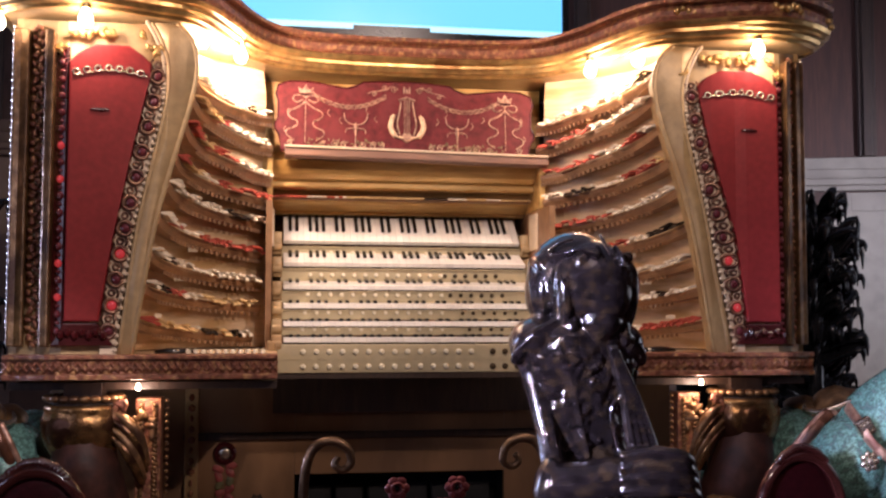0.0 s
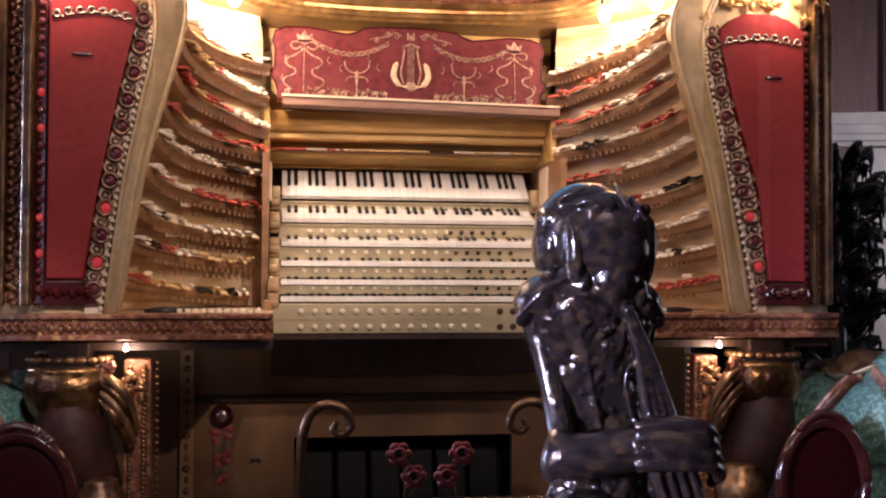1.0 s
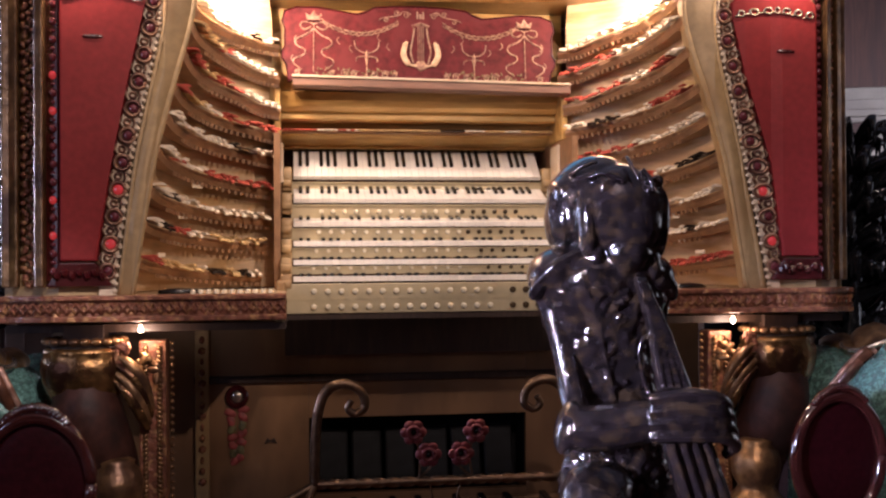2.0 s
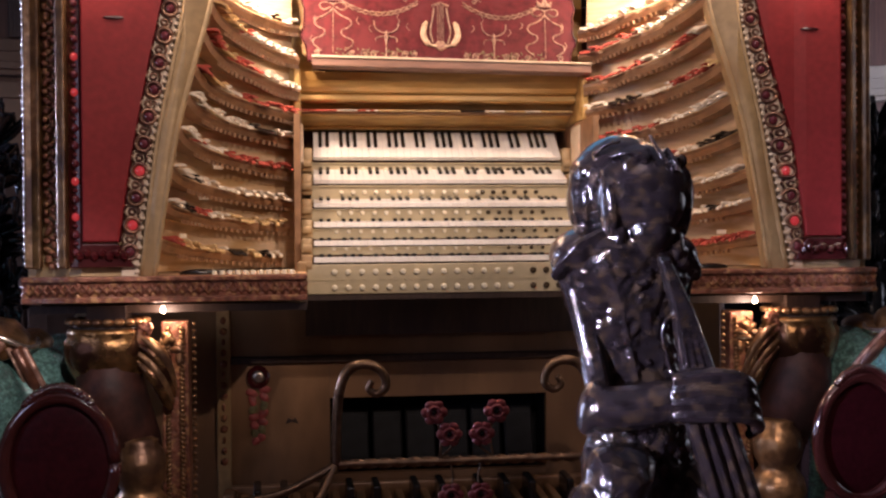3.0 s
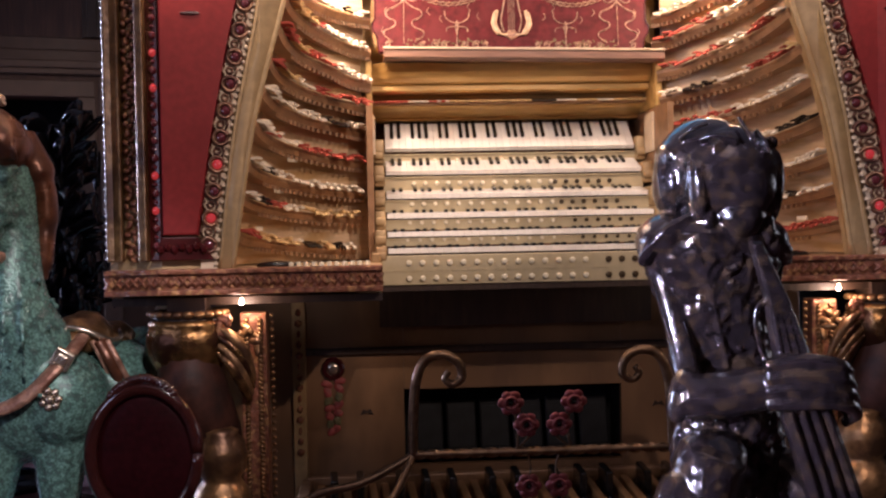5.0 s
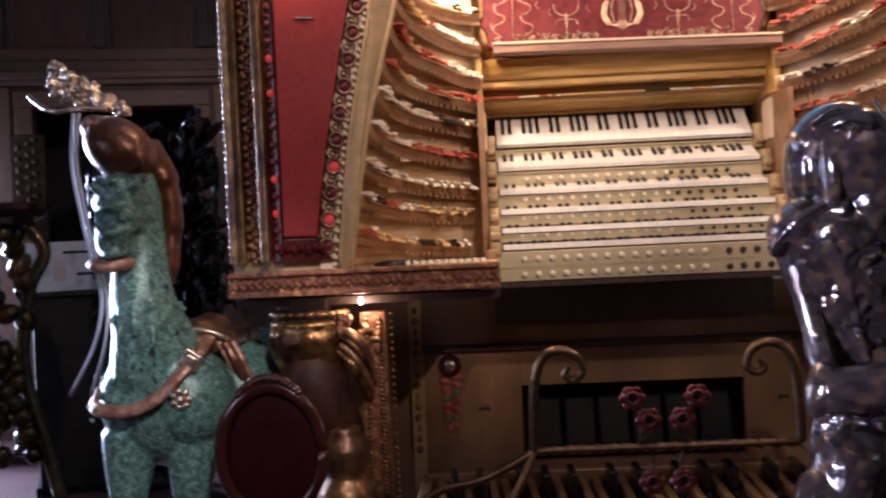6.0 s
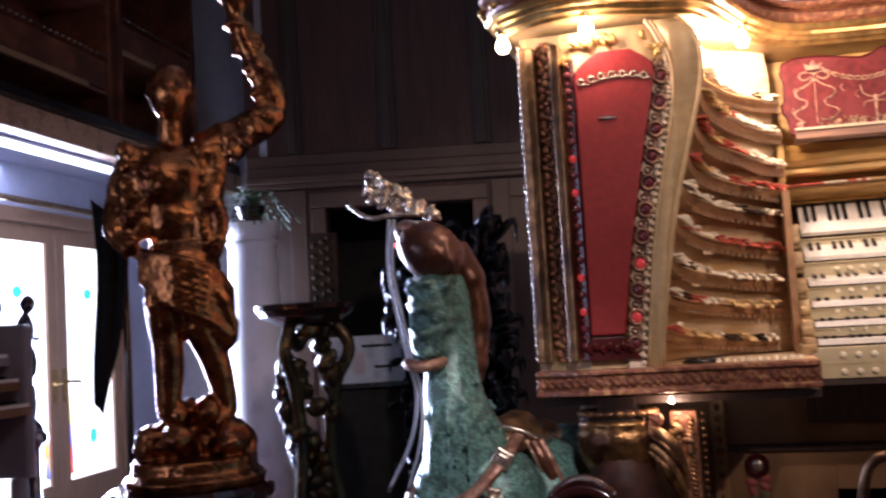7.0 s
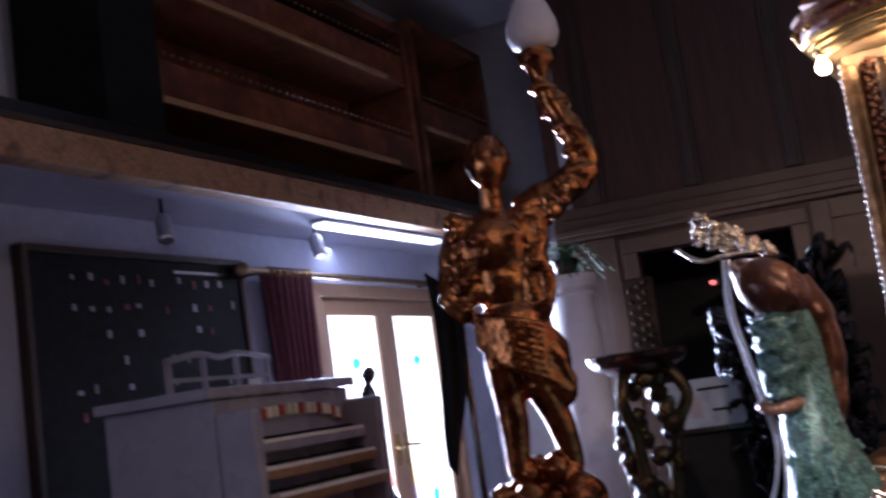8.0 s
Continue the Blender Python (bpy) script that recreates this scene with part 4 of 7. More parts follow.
    # small flower drops between the ornaments
    for dx, dz in ((0.105, 0.135), (0.135, 0.165), (0.225, 0.125), (0.265, 0.15), (0.40, 0.15), (0.41, 0.085)):
        part("painted_sprig", tube(bmesh.new(), smooth_line([(s * dx, -0.001, dz), (s * (dx + 0.006), -0.002, dz - 0.012), (s * (dx - 0.004), -0.001, dz - 0.024)], 3), 0.0016, 5), WORN_GILT, music_desk)
part("lyre_body", lathe(bmesh.new(), [(0.004, 0.045), (0.022, 0.056), (0.024, 0.066), (0.014, 0.072), (0.012, 0.078)], (0, -0.002, 0), 12, Matrix.Diagonal((1, 0.3, 1, 1))), WORN_GILT, music_desk, smooth=True)
for i in range(4):
    part("lyre_string", tube(bmesh.new(), [(-0.009 + i * 0.006, -0.003, 0.07), (-0.009 + i * 0.006, -0.003, 0.20)], 0.0012, 4), WORN_GILT, music_desk)
part("lyre_yoke", tube(bmesh.new(), [(-0.028, -0.003, 0.196), (0, -0.004, 0.206), (0.028, -0.003, 0.196)], 0.004, 6), WORN_GILT, music_desk)
part("crest_mark", boxes((-0.012, -0.007, -0.003, 0.001, 0.222, 0.246), (0.007, 0.012, -0.003, 0.001, 0.222, 0.246), (-0.004, 0.004, -0.003, 0.001, 0.222, 0.238)), WORN_GILT, music_desk)

# knee space
for r in ((-1.0, -0.373, 0.72, 0.75, 0.0, 0.80), (0.373, 1.0, 0.72, 0.75, 0.0, 0.80), (-0.372, 0.372, 0.72, 0.75, 0.478, 0.80), (-0.372, 0.372, 0.72, 0.75, 0.0, 0.22)):
    part("knee_board", boxes(r), KNEE, console, "ochre painted knee board")
part("knee_moulding", boxes((-0.75, 0.75, 0.70, 0.719, 0.60, 0.625), bevel=0.004), DARKWOOD, console)
part("key_desk_bottom", boxes((-0.45, 0.45, 0.275, 0.85, 0.835, 0.852)), DARKWOOD, console)
part("key_desk_fascia", boxes((-0.45, 0.45, 0.60, 0.62, 0.70, 0.834)), DARKWOOD, console)
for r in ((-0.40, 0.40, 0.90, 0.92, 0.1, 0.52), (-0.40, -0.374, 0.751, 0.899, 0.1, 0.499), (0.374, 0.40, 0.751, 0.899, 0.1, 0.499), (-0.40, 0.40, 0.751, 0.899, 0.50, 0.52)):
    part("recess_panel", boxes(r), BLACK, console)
for i in range(6):
    o = part("swell_shoe", boxes((-0.052, 0.052, 0.0, 0.018, 0.0, 0.20), bevel=0.006), BLACK, console, "dark ribbed swell shoe")
    o.matrix_basis = pose(-0.29 + i * 0.116, 0.765, 0.235, -18, 0, 0)
    part("tread", boxes((-0.045, 0.045, -0.003, -0.0005, 0.03, 0.17), bevel=0.001), BLACK, o)
for s in (-1, 1):
    part("inner_pilaster", boxes(tuple(sorted((s * 0.70, s * 0.745))) + (0.695, 0.719, 0.0, 0.79), bevel=0.004), GOLD_SATIN, console)
    bm = bmesh.new()
    for i in range(14):
        blob(bm, (s * 0.722, 0.692, 0.28 + i * 0.036), (0.015 - 0.004 * (i % 3), 0.006, 0.014), level=1)
    part("drop_carving", bm, CARVED, console, "carved red and gold husk drop", True, "stuff")
    # painted drop with a round face-plate and pink flowers
    bm = bmesh.new()
    donut(bm, (s * 0.61, 0.712, 0.555), 0.030, 0.010)
    part("medallion_ring", bm, DARK_RED, console)
    part("medallion", blob(bmesh.new(), (s * 0.61, 0.714, 0.555), (0.020, 0.006, 0.022), level=2), SILVER, console, smooth=True)
    for i in range(14):
        row, q = i // 2, (-1 if i % 2 else 1)
        part("painted_flower", blob(bmesh.new(), (s * 0.61 + q * (0.022 - 0.0022 * row), 0.716, 0.508 - row * 0.027 + 0.006 * q), (0.024 - 0.0016 * row, 0.005, 0.013), (0, 25 * i, 0), 2, 0.4, 60), PINK_PAINT if row not in (2, 5) else LEAF_PAINT, console)
    part("painted_butterfly", prism(bmesh.new(), [(s * 0.50 - 0.022, 0.395), (s * 0.50 - 0.012, 0.415), (s * 0.50, 0.408), (s * 0.50 + 0.012, 0.415), (s * 0.50 + 0.022, 0.395), (s * 0.50, 0.402)], 0.716, 0.7195), DARKWOOD, console)


# volute legs under the base rails
def volute_leg(s):
    cx = s * 0.962
    # gadrooned bell with a rolled rim, then the leg sweeping down and out
    bm = bmesh.new()
    prof = [(0.088, 0.782), (0.097, 0.787), (0.104, 0.782), (0.107, 0.772), (0.103, 0.764), (0.110, 0.752), (0.112, 0.728), (0.108, 0.702), (0.098, 0.675), (0.082, 0.650), (0.07, 0.61)]
    rings = []
    for k, (r, z) in enumerate(prof):
        rings.append([bm.verts.new((cx + r * (1 + (0.04 * abs(math.sin(5 * 2 * math.pi * q / 108)) - 0.02 if 4 <= k <= 9 else 0)) * math.cos(2 * math.pi * q / 108), 0.03 + 0.8 * r * (1 + (0.04 * abs(math.sin(5 * 2 * math.pi * q / 108)) - 0.02 if 4 <= k <= 9 else 0)) * math.sin(2 * math.pi * q / 108), z)) for q in range(108)])
    for u, v in zip(rings, rings[1:]):
        for q in range(108):
            bm.faces.new((u[q], u[(q + 1) % 108], v[(q + 1) % 108], v[q]))
    part("gadrooned_bell", bm, BELL_GILT, console, "gadrooned aged gilt bell under the rail", True)
    bm = bmesh.new()
    for q in range(22):
        a = 2 * math.pi * q / 22
        blob(bm, (cx + 0.098 * math.cos(a), 0.03 + 0.078 * math.sin(a), 0.804), (0.016, 0.013, 0.010), (0, 0, math.degrees(a) + 90), 2)
    part("bead_ring", bm, GOLD_DARK, console, "dark gilt ring of beads", True, "stuff")
    # pale upright strip set behind the outer side of the bell
    part("side_bracket", prism(bmesh.new(), [(s * 1.075, 0.60), (s * 1.10, 0.66), (s * 1.095, 0.80), (s * 1.075, 0.83), (s * 1.05, 0.83), (s * 1.05, 0.60)], 0.22, 0.30, 0.006), CREAM, console, "pale upright board beside the leg")
    # dark disc that paints the shade inside the bell's mouth
    part("bell_mouth", lathe(bmesh.new(), [(0.001, 0.775), (0.085, 0.78), (0.085, 0.79), (0.001, 0.794)], (cx, 0.03, 0), 24, Matrix.Diagonal((1, 0.8, 1, 1))), DARKWOOD, console)
    part("leg_post", boxes((cx - 0.05, cx + 0.05, 0.0, 0.10, 0.795, 0.845)), DARKWOOD, console)
    bm = bmesh.new()
    line = smooth_line([(cx, 0.04, 0.70), (cx + s * -0.005, 0.02, 0.63), (cx - s * 0.02, 0.03, 0.55), (cx - s * 0.045, 0.06, 0.46), (cx - s * 0.06, 0.05, 0.36), (cx - s * 0.05, 0.02, 0.24), (cx - s * 0.03, -0.02, 0.12)], 5)
    n = len(line)
    tube(bm, line, [0.075 + 0.026 * math.sin(i / n * 4.5) - 0.02 * i / n for i in range(n)], 16)
    part("leg_body", bm, LEG_BROWN, console, "curved dark brown carved leg", True)
    bm = bmesh.new()
    for k in range(-2, 3):
        tube(bm, [(p.x + k * 0.028, p.y - 0.074 + 0.01 * abs(k), p.z) for p in line[2:18]], 0.009, 6)
    part("leg_flute_carving", bm, LEG_BROWN, console, "carved leaf flutes", True)
    part("leg_bulb", lathe(bmesh.new(), [(0.03, 0.50), (0.048, 0.492), (0.044, 0.482), (0.062, 0.465), (0.070, 0.43), (0.066, 0.395), (0.05, 0.365), (0.055, 0.355), (0.072, 0.335), (0.080, 0.30), (0.068, 0.26), (0.05, 0.24), (0.06, 0.22), (0.06, 0.10), (0.09, 0.07), (0.09, 0.0)], (cx - s * 0.085, -0.01, 0), 22), GOLD_DARK, console, "turned gilt baluster foot", True)
    # carved pilaster with a little lamp at its head
    a, b = sorted((s * 0.755, s * 0.825))
    part("front_pilaster", boxes((a, b, 0.03, 0.10, 0.0, 0.80), bevel=0.004), CARVED, console)
    bm = bmesh.new()
    for i in range(60):
        for q in (-1, 1):
            blob(bm, (s * 0.79 + q * 0.018, 0.027, 0.06 + i * 0.0122), (0.011, 0.008, 0.0065), (0, 45 * q, 0), 1)
    part("pilaster_carving", bm, GOLD_DARK, console, "gilt leaf carving", True, "stuff")
    bm = bmesh.new()
    for i in range(40):
        blob(bm, (s * 0.742, 0.05, 0.03 + i * 0.0195), (0.007, 0.010, 0.007), level=1)
    part("bead_edge", bm, GOLD_DARK, console, smooth=True, kind="stuff")
    bm = bmesh.new()
    rnd = random.Random(8)
    for i in range(9):
        a0 = rnd.random() * 6.28
        blob(bm, (s * (0.80 + 0.03 * math.cos(a0)), 0.0 + 0.02 * math.sin(a0), 0.70 + 0.06 * rnd.random()), (0.010, 0.007, 0.024), (rnd.random() * 90, rnd.random() * 180, 0), 2)
    part("leaf_capital", bm, GOLD_DARK, console, "gilt leaf capital", True, "stuff")
    share("bulb", bulb_me, console, pose(s * 0.815, -0.005, 0.833) @ Matrix.Scale(0.34, 4)).visible_shadow = False
    # nested acanthus bands sweeping from the pilaster up to the bell
    for k in range(4):
        pts = [(s * (0.800 - 0.004 * k), 0.01, 0.565 + 0.018 * k), (s * (0.822 - 0.004 * k), -0.012, 0.625 + 0.024 * k), (s * (0.850 - 0.003 * k), -0.020, 0.672 + 0.024 * k), (s * (0.885 - 0.002 * k), -0.016, 0.702 + 0.022 * k)]
        part("acanthus_leaf", tube(bmesh.new(), smooth_line(pts, 5), [0.008 + 0.009 * math.sin(math.pi * min(1, i / 13)) for i in range(16)], 8), GOLD_DARK if k % 2 else BELL_GILT, console, smooth=True)
    bm = bmesh.new()
    rnd = random.Random(17)
    for k in range(22):
        blob(bm, (s * (0.845 + 0.03 * rnd.random()), -0.018, 0.745 + 0.05 * rnd.random()), (0.012, 0.008, 0.009), (0, rnd.random() * 180, 0), 1)
    part("leaf_boss", bm, CARVED, console, "carved red and gold leaf boss", True, "stuff")


for s in (-1, 1):
    volute_leg(s)

# wall screen behind the canopy
tv = thing("wall_screen", (0, 1.0, 2.1), "large lit blue television screen in a black frame", "television")
part("screen_frame", boxes((-0.74, 0.70, 0.99, 1.05, 2.10, 2.135), (-0.74, 0.70, 0.99, 1.05, 2.86, 2.89), (-0.74, -0.715, 0.99, 1.05, 2.135, 2.86), (0.675, 0.70, 0.99, 1.05, 2.135, 2.86), (-0.715, 0.675, 1.02, 1.05, 2.135, 2.86), (-0.16, 0.14, 0.985, 0.99, 2.10, 2.15)), EBONY, tv).matrix_basis = pose(0, -1.0, -2.1)
part("display", boxes((-0.715, 0.675, 1.0, 1.019, 2.162, 2.86)), SCREEN, tv).matrix_basis = pose(0, -1.0, -2.1)
part("display_band", boxes((-0.715, 0.675, 1.0, 1.019, 2.135, 2.161)), SCREEN_PALE, tv).matrix_basis = pose(0, -1.0, -2.1)
part("bracket", boxes((-0.3, 0.3, 1.051, 1.2, 2.2, 2.7), (-0.05, 0.05, 1.2, 3.7, 2.4, 2.5), bevel=0.004), BLACK, tv).matrix_basis = pose(0, -1.0, -2.1)

# pedalboard
pedals = thing("pedalboard", (0, 0.4, 0), "wooden organ pedalboard with pale naturals and dark sharps", "pedalboard")
part("pedal_frame", boxes((-0.70, 0.70, -0.34, -0.30, 0.0, 0.13), (-0.70, 0.70, 0.27, 0.30, 0.0, 0.20), (-0.72, -0.68, -0.34, 0.30, 0.0, 0.19), (0.68, 0.72, -0.34, 0.30, 0.0, 0.19), bevel=0.006), SHELF, pedals)
for i in range(32):
    x = -0.64 + i * 0.0413
    sharp = (i % 12) in (1, 3, 6, 8, 10)
    lean = -x * 10
    if sharp:
        o = part("pedal_sharp", boxes((-0.011, 0.011, -0.02, 0.26, 0.14, 0.165), (-0.012, 0.012, 0.06, 0.20, 0.165, 0.235), bevel=0.006), EBONY, pedals)
    else:
        o = part("pedal_natural", boxes((-0.0125, 0.0125, -0.30, 0.26, 0.14, 0.178), bevel=0.005), PEDALWOOD, pedals)
    o.matrix_basis = pose(x * 1.0, 0, 0, 0, 0, lean * 0.5)

# wrought iron bench with scroll ends and roses
bench = thing("wrought_iron_bench", (0, 0.07, 0), "wrought iron bench back with twisted rail, scroll ends and painted roses", "bench")


def twisted(bm, a, b, r, n=60, turns=9):
    a, b = Vector(a), Vector(b)
    d = (b - a).normalized()
    side, up = d.orthogonal().normalized(), d.cross(d.orthogonal().normalized())
    rings = []
    for i in range(n + 1):
        p, w = a.lerp(b, i / n), turns * math.pi * i / n
        rings.append([bm.verts.new(p + (side * math.cos(w + k * math.pi / 2) + up * math.sin(w + k * math.pi / 2)) * r) for k in range(4)])
    for u, v in zip(rings, rings[1:]):
        for k in range(4):
            bm.faces.new((u[k], u[(k + 1) % 4], v[(k + 1) % 4], v[k]))
    bm.faces.new(rings[0][::-1]), bm.faces.new(rings[-1])
    return bm


part("top_rail", twisted(bmesh.new(), (-0.365, 0, 0.392), (0.365, 0, 0.392), 0.014), IRON, bench, "twisted iron rail", True)
for s in (-1, 1):
    pts = smooth_line([(s * 0.365, 0, 0.392), (s * 0.362, 0, 0.50), (s * 0.352, 0, 0.60), (s * 0.325, 0, 0.655), (s * 0.275, 0, 0.668), (s * 0.235, 0, 0.645), (s * 0.225, 0, 0.605), (s * 0.25, 0, 0.585), (s * 0.272, 0, 0.60), (s * 0.262, 0, 0.622)], 6)
    n = len(pts)
    part("scroll_end", tube(bmesh.new(), pts, [0.014 if i < n * 0.3 else 0.017 - 0.008 * i / n for i in range(n)], 8), IRON, bench, "curled iron scroll", True)
    pts = smooth_line([(s * 0.365, 0, 0.392), (s * 0.43, -0.02, 0.36), (s * 0.52, -0.04, 0.325), (s * 0.64, -0.05, 0.30), (s * 0.70, -0.05, 0.22), (s * 0.72, -0.05, 0.0)], 6)
    part("arm", tube(bmesh.new(), pts, 0.012, 8), IRON, bench, smooth=True)
    pts = smooth_line([(s * 0.365, 0, 0.392), (s * 0.40, -0.05, 0.33), (s * 0.44, -0.09, 0.26), (s * 0.46, -0.10, 0.12), (s * 0.46, -0.10, 0.0)], 6)
    part("leg", tube(bmesh.new(), pts, 0.011, 8), IRON, bench, smooth=True)
    for fx, fz in ((0.088, 0.53), (0.046, 0.468), (0.042, 0.298)):
        x = s * fx - 0.003
        rose = part("rose", blob(bmesh.new(), (x, -0.012, fz), (0.008, 0.008, 0.008), level=2), BRONZE_DEEP, bench, "painted iron rose")
        for k in range(6):
            a0 = k * math.pi / 3
            part("petal", blob(bmesh.new(), (x + 0.021 * math.cos(a0), -0.008, fz + 0.021 * math.sin(a0)), (0.0165, 0.007, 0.0155), (18 * math.sin(a0), 0, 0), 2), ROSE, rose, smooth=True)
        ring = bmesh.new()
        donut(ring, (x, -0.016, fz), 0.017, 0.0045, 12, 5)
        part("petal_ring", ring, ROSE, rose, smooth=True)
        part("stem", tube(bmesh.new(), smooth_line([(x, 0, fz), (x * 0.75 + s * 0.004, 0.004, (fz + 0.40) / 2), (s * 0.075 if fz > 0.4 else s * 0.05, 0.0, 0.40)], 5), 0.0035, 5), IRON, bench)

# ---- statues and chairs ----
def cast(name, bm, material, place, label, category, voxel=0.008, turn=0.0, smooth_steps=4):
    """Joined masses fused into one cast skin."""
    ob = part(name, bm, material, None, label, True)
    tagged(ob, category=category)
    r = ob.modifiers.new("fuse", "REMESH")
    r.mode, r.voxel_size, r.use_smooth_shade = "VOXEL", voxel, True
    s = ob.modifiers.new("soften", "SMOOTH")
    s.factor, s.iterations = 0.5, smooth_steps
    ob.matrix_basis = pose(*place, 0, 0, turn)
    return ob


COAT = [(0.40, -0.10, 0.13), (0.56, -0.085, 0.11), (0.70, -0.072, 0.10), (0.76, -0.074, 0.092), (0.82, -0.080, 0.086), (0.884, -0.094, 0.090), (0.94, -0.114, 0.100), (0.97, -0.130, 0.106), (1.0, -0.132, 0.100), (1.02, -0.108, 0.082), (1.04, -0.06, 0.045)]   # height, both sides of the coat


def coat_at(z, a, out=0.0):
    """A point on the coat at height z; a turns from one side (0) over the front (90) to the other."""
    x0, x1 = lerp_table([(r[0], r[1]) for r in COAT], z), lerp_table([(r[0], r[2]) for r in COAT], z)
    w = (x1 - x0) / 2
    return Vector(((x0 + x1) / 2 - (w + out) * math.cos(radians(a)), -(0.72 * w + out) * math.sin(radians(a)), z))


def cellist(bm):
    # plinth and seated lower body
    lathe(bm, [(0.20, 0.0), (0.20, 0.05), (0.17, 0.08), (0.17, 0.16), (0.19, 0.18), (0.19, 0.21)], (0.02, 0.02, 0), 24)
    blob(bm, (0.03, 0.02, 0.33), (0.15, 0.13, 0.18), level=3)
    tube(bm, smooth_line([(-0.03, -0.04, 0.64), (-0.085, -0.08, 0.58), (-0.105, -0.08, 0.46), (-0.09, -0.05, 0.22)], 5), [0.03] * 4 + [0.046] * 6 + [0.045] * 6, 10)
    tube(bm, smooth_line([(0.09, 0.0, 0.62), (0.14, -0.04, 0.52), (0.13, -0.04, 0.22)], 5), 0.05, 10)
    # coat with a crumpled hammered surface
    rings = []
    for i in range(61):
        z = 0.40 + 0.64 * i / 60
        ring = []
        for k in range(72):
            p = coat_at(z, 5 * k)
            q = p * 38
            f = 0.006 * noise.noise(q * 0.9) + 0.005 * noise.noise(q * 2.1) + 0.0018 * math.sin(radians(5 * k) * 7 + 9 * z + 5 * noise.noise(p * 9))
            ring.append(bm.verts.new(coat_at(z, 5 * k, f)))
        rings.append(ring)
    for u, v in zip(rings, rings[1:]):
        for k in range(72):
            bm.faces.new((u[k], u[(k + 1) % 72], v[(k + 1) % 72], v[k]))
    bm.faces.new(rings[0][::-1]), bm.faces.new(rings[-1])
    # piped coat edges, the front opening, folds and a rough scatter of relief
    for a0, a1 in ((8, 14), (172, 166)):
        tube(bm, [coat_at(0.975 - 0.016 * k, a0 + (a1 - a0) * k / 13, 0.002) for k in range(14)], 0.0055, 6)
    tube(bm, [coat_at(0.985 - 0.02 * k, 66 + 1.6 * k, 0.0) for k in range(11)], 0.005, 6)
    rnd = random.Random(14)
    for k in range(260):
        z, a = 0.62 + 0.34 * rnd.random(), 12 + 156 * rnd.random()
        blob(bm, coat_at(z, a, -0.001), (0.003 + 0.006 * rnd.random(), 0.005, 0.003 + 0.004 * rnd.random()), (0, rnd.random() * 180, 0), 1)
    # rounded shoulders and wide lapels, one of them beaded
    blob(bm, (-0.092, -0.01, 0.992), (0.046, 0.058, 0.036), (0, -34, 0), 3)
    blob(bm, (0.072, -0.01, 0.985), (0.040, 0.058, 0.036), (0, 30, 0), 3)
    for k in range(9):
        f = k / 8
        blob(bm, coat_at(1.015 - 0.055 * f, 58 - 40 * f, 0.001), (0.020, 0.008, 0.014), (0, -38, 0), 2)
        blob(bm, coat_at(1.012 - 0.055 * f, 118 + 46 * f, 0.001), (0.020, 0.008, 0.014), (0, 38, 0), 2)
    for k in range(46):
        u, w = rnd.random(), rnd.random()
        blob(bm, coat_at(1.005 - 0.05 * u - 0.024 * (w - 0.5), 122 + 42 * u, 0.009), (0.0042, 0.0042, 0.0042), level=1)
    # neck, broad skull, heavy round muzzle and long cheek slabs
    tube(bm, [(0.0, 0.0, 0.98), (0.0, -0.02, 1.06)], 0.055, 12)
    blob(bm, (-0.011, 0.005, 1.100), (0.086, 0.086, 0.084), level=4)
    blob(bm, (-0.078, 0.0, 1.075), (0.024, 0.050, 0.052), level=3)
    blob(bm, (-0.080, 0.0, 1.120), (0.016, 0.045, 0.026), level=3)
    blob(bm, (0.010, -0.034, 1.085), (0.088, 0.068, 0.082), level=4)
    blob(bm, (0.022, -0.056, 1.068), (0.056, 0.050, 0.058), level=4)
    blob(bm, (0.016, -0.064, 1.022), (0.040, 0.036, 0.034), level=4)
    blob(bm, (-0.050, -0.058, 1.066), (0.017, 0.032, 0.062), (0, -5, 0), 4)
    blob(bm, (0.074, -0.052, 1.066), (0.014, 0.032, 0.060), (0, 5, 0), 4)
    blob(bm, (-0.036, -0.062, 1.012), (0.014, 0.022, 0.030), (0, 8, 0), 3)
    blob(bm, (0.058, -0.060, 1.008), (0.014, 0.022, 0.032), (0, -10, 0), 3)
    for ex, ez in ((-0.021, 1.127), (0.060, 1.134)):
        donut(bm, (ex, -0.087, ez), 0.0085, 0.0035, 12, 6)
        blob(bm, (ex, -0.086, ez), (0.0045, 0.005, 0.0045), level=2)
    for pts in (((0.018, -0.060, 1.176), (0.020, -0.088, 1.155), (0.026, -0.100, 1.135)), ((0.040, -0.075, 1.155), (0.046, -0.095, 1.135), (0.054, -0.098, 1.118)), ((-0.050, -0.070, 1.140), (-0.025, -0.088, 1.147), (0.004, -0.095, 1.136)), ((-0.072, -0.045, 1.146), (-0.055, -0.062, 1.160), (-0.030, -0.064, 1.168)), ((-0.094, -0.010, 1.12), (-0.098, -0.020, 1.09), (-0.094, -0.025, 1.05)), ((-0.082, -0.035, 1.11), (-0.086, -0.040, 1.08), (-0.080, -0.040, 1.04))):
        tube(bm, smooth_line(pts, 4), 0.0045, 6)
    # arm laid across from a polished elbow, long fingers round the neck of the instrument
    tube(bm, smooth_line([(-0.100, -0.01, 0.96), (-0.078, -0.03, 0.86), (-0.070, -0.06, 0.78), (-0.078, -0.09, 0.752)], 5), 0.022, 10)
    blob(bm, (-0.090, -0.095, 0.750), (0.021, 0.034, 0.044), (0, 16, 0), 3)
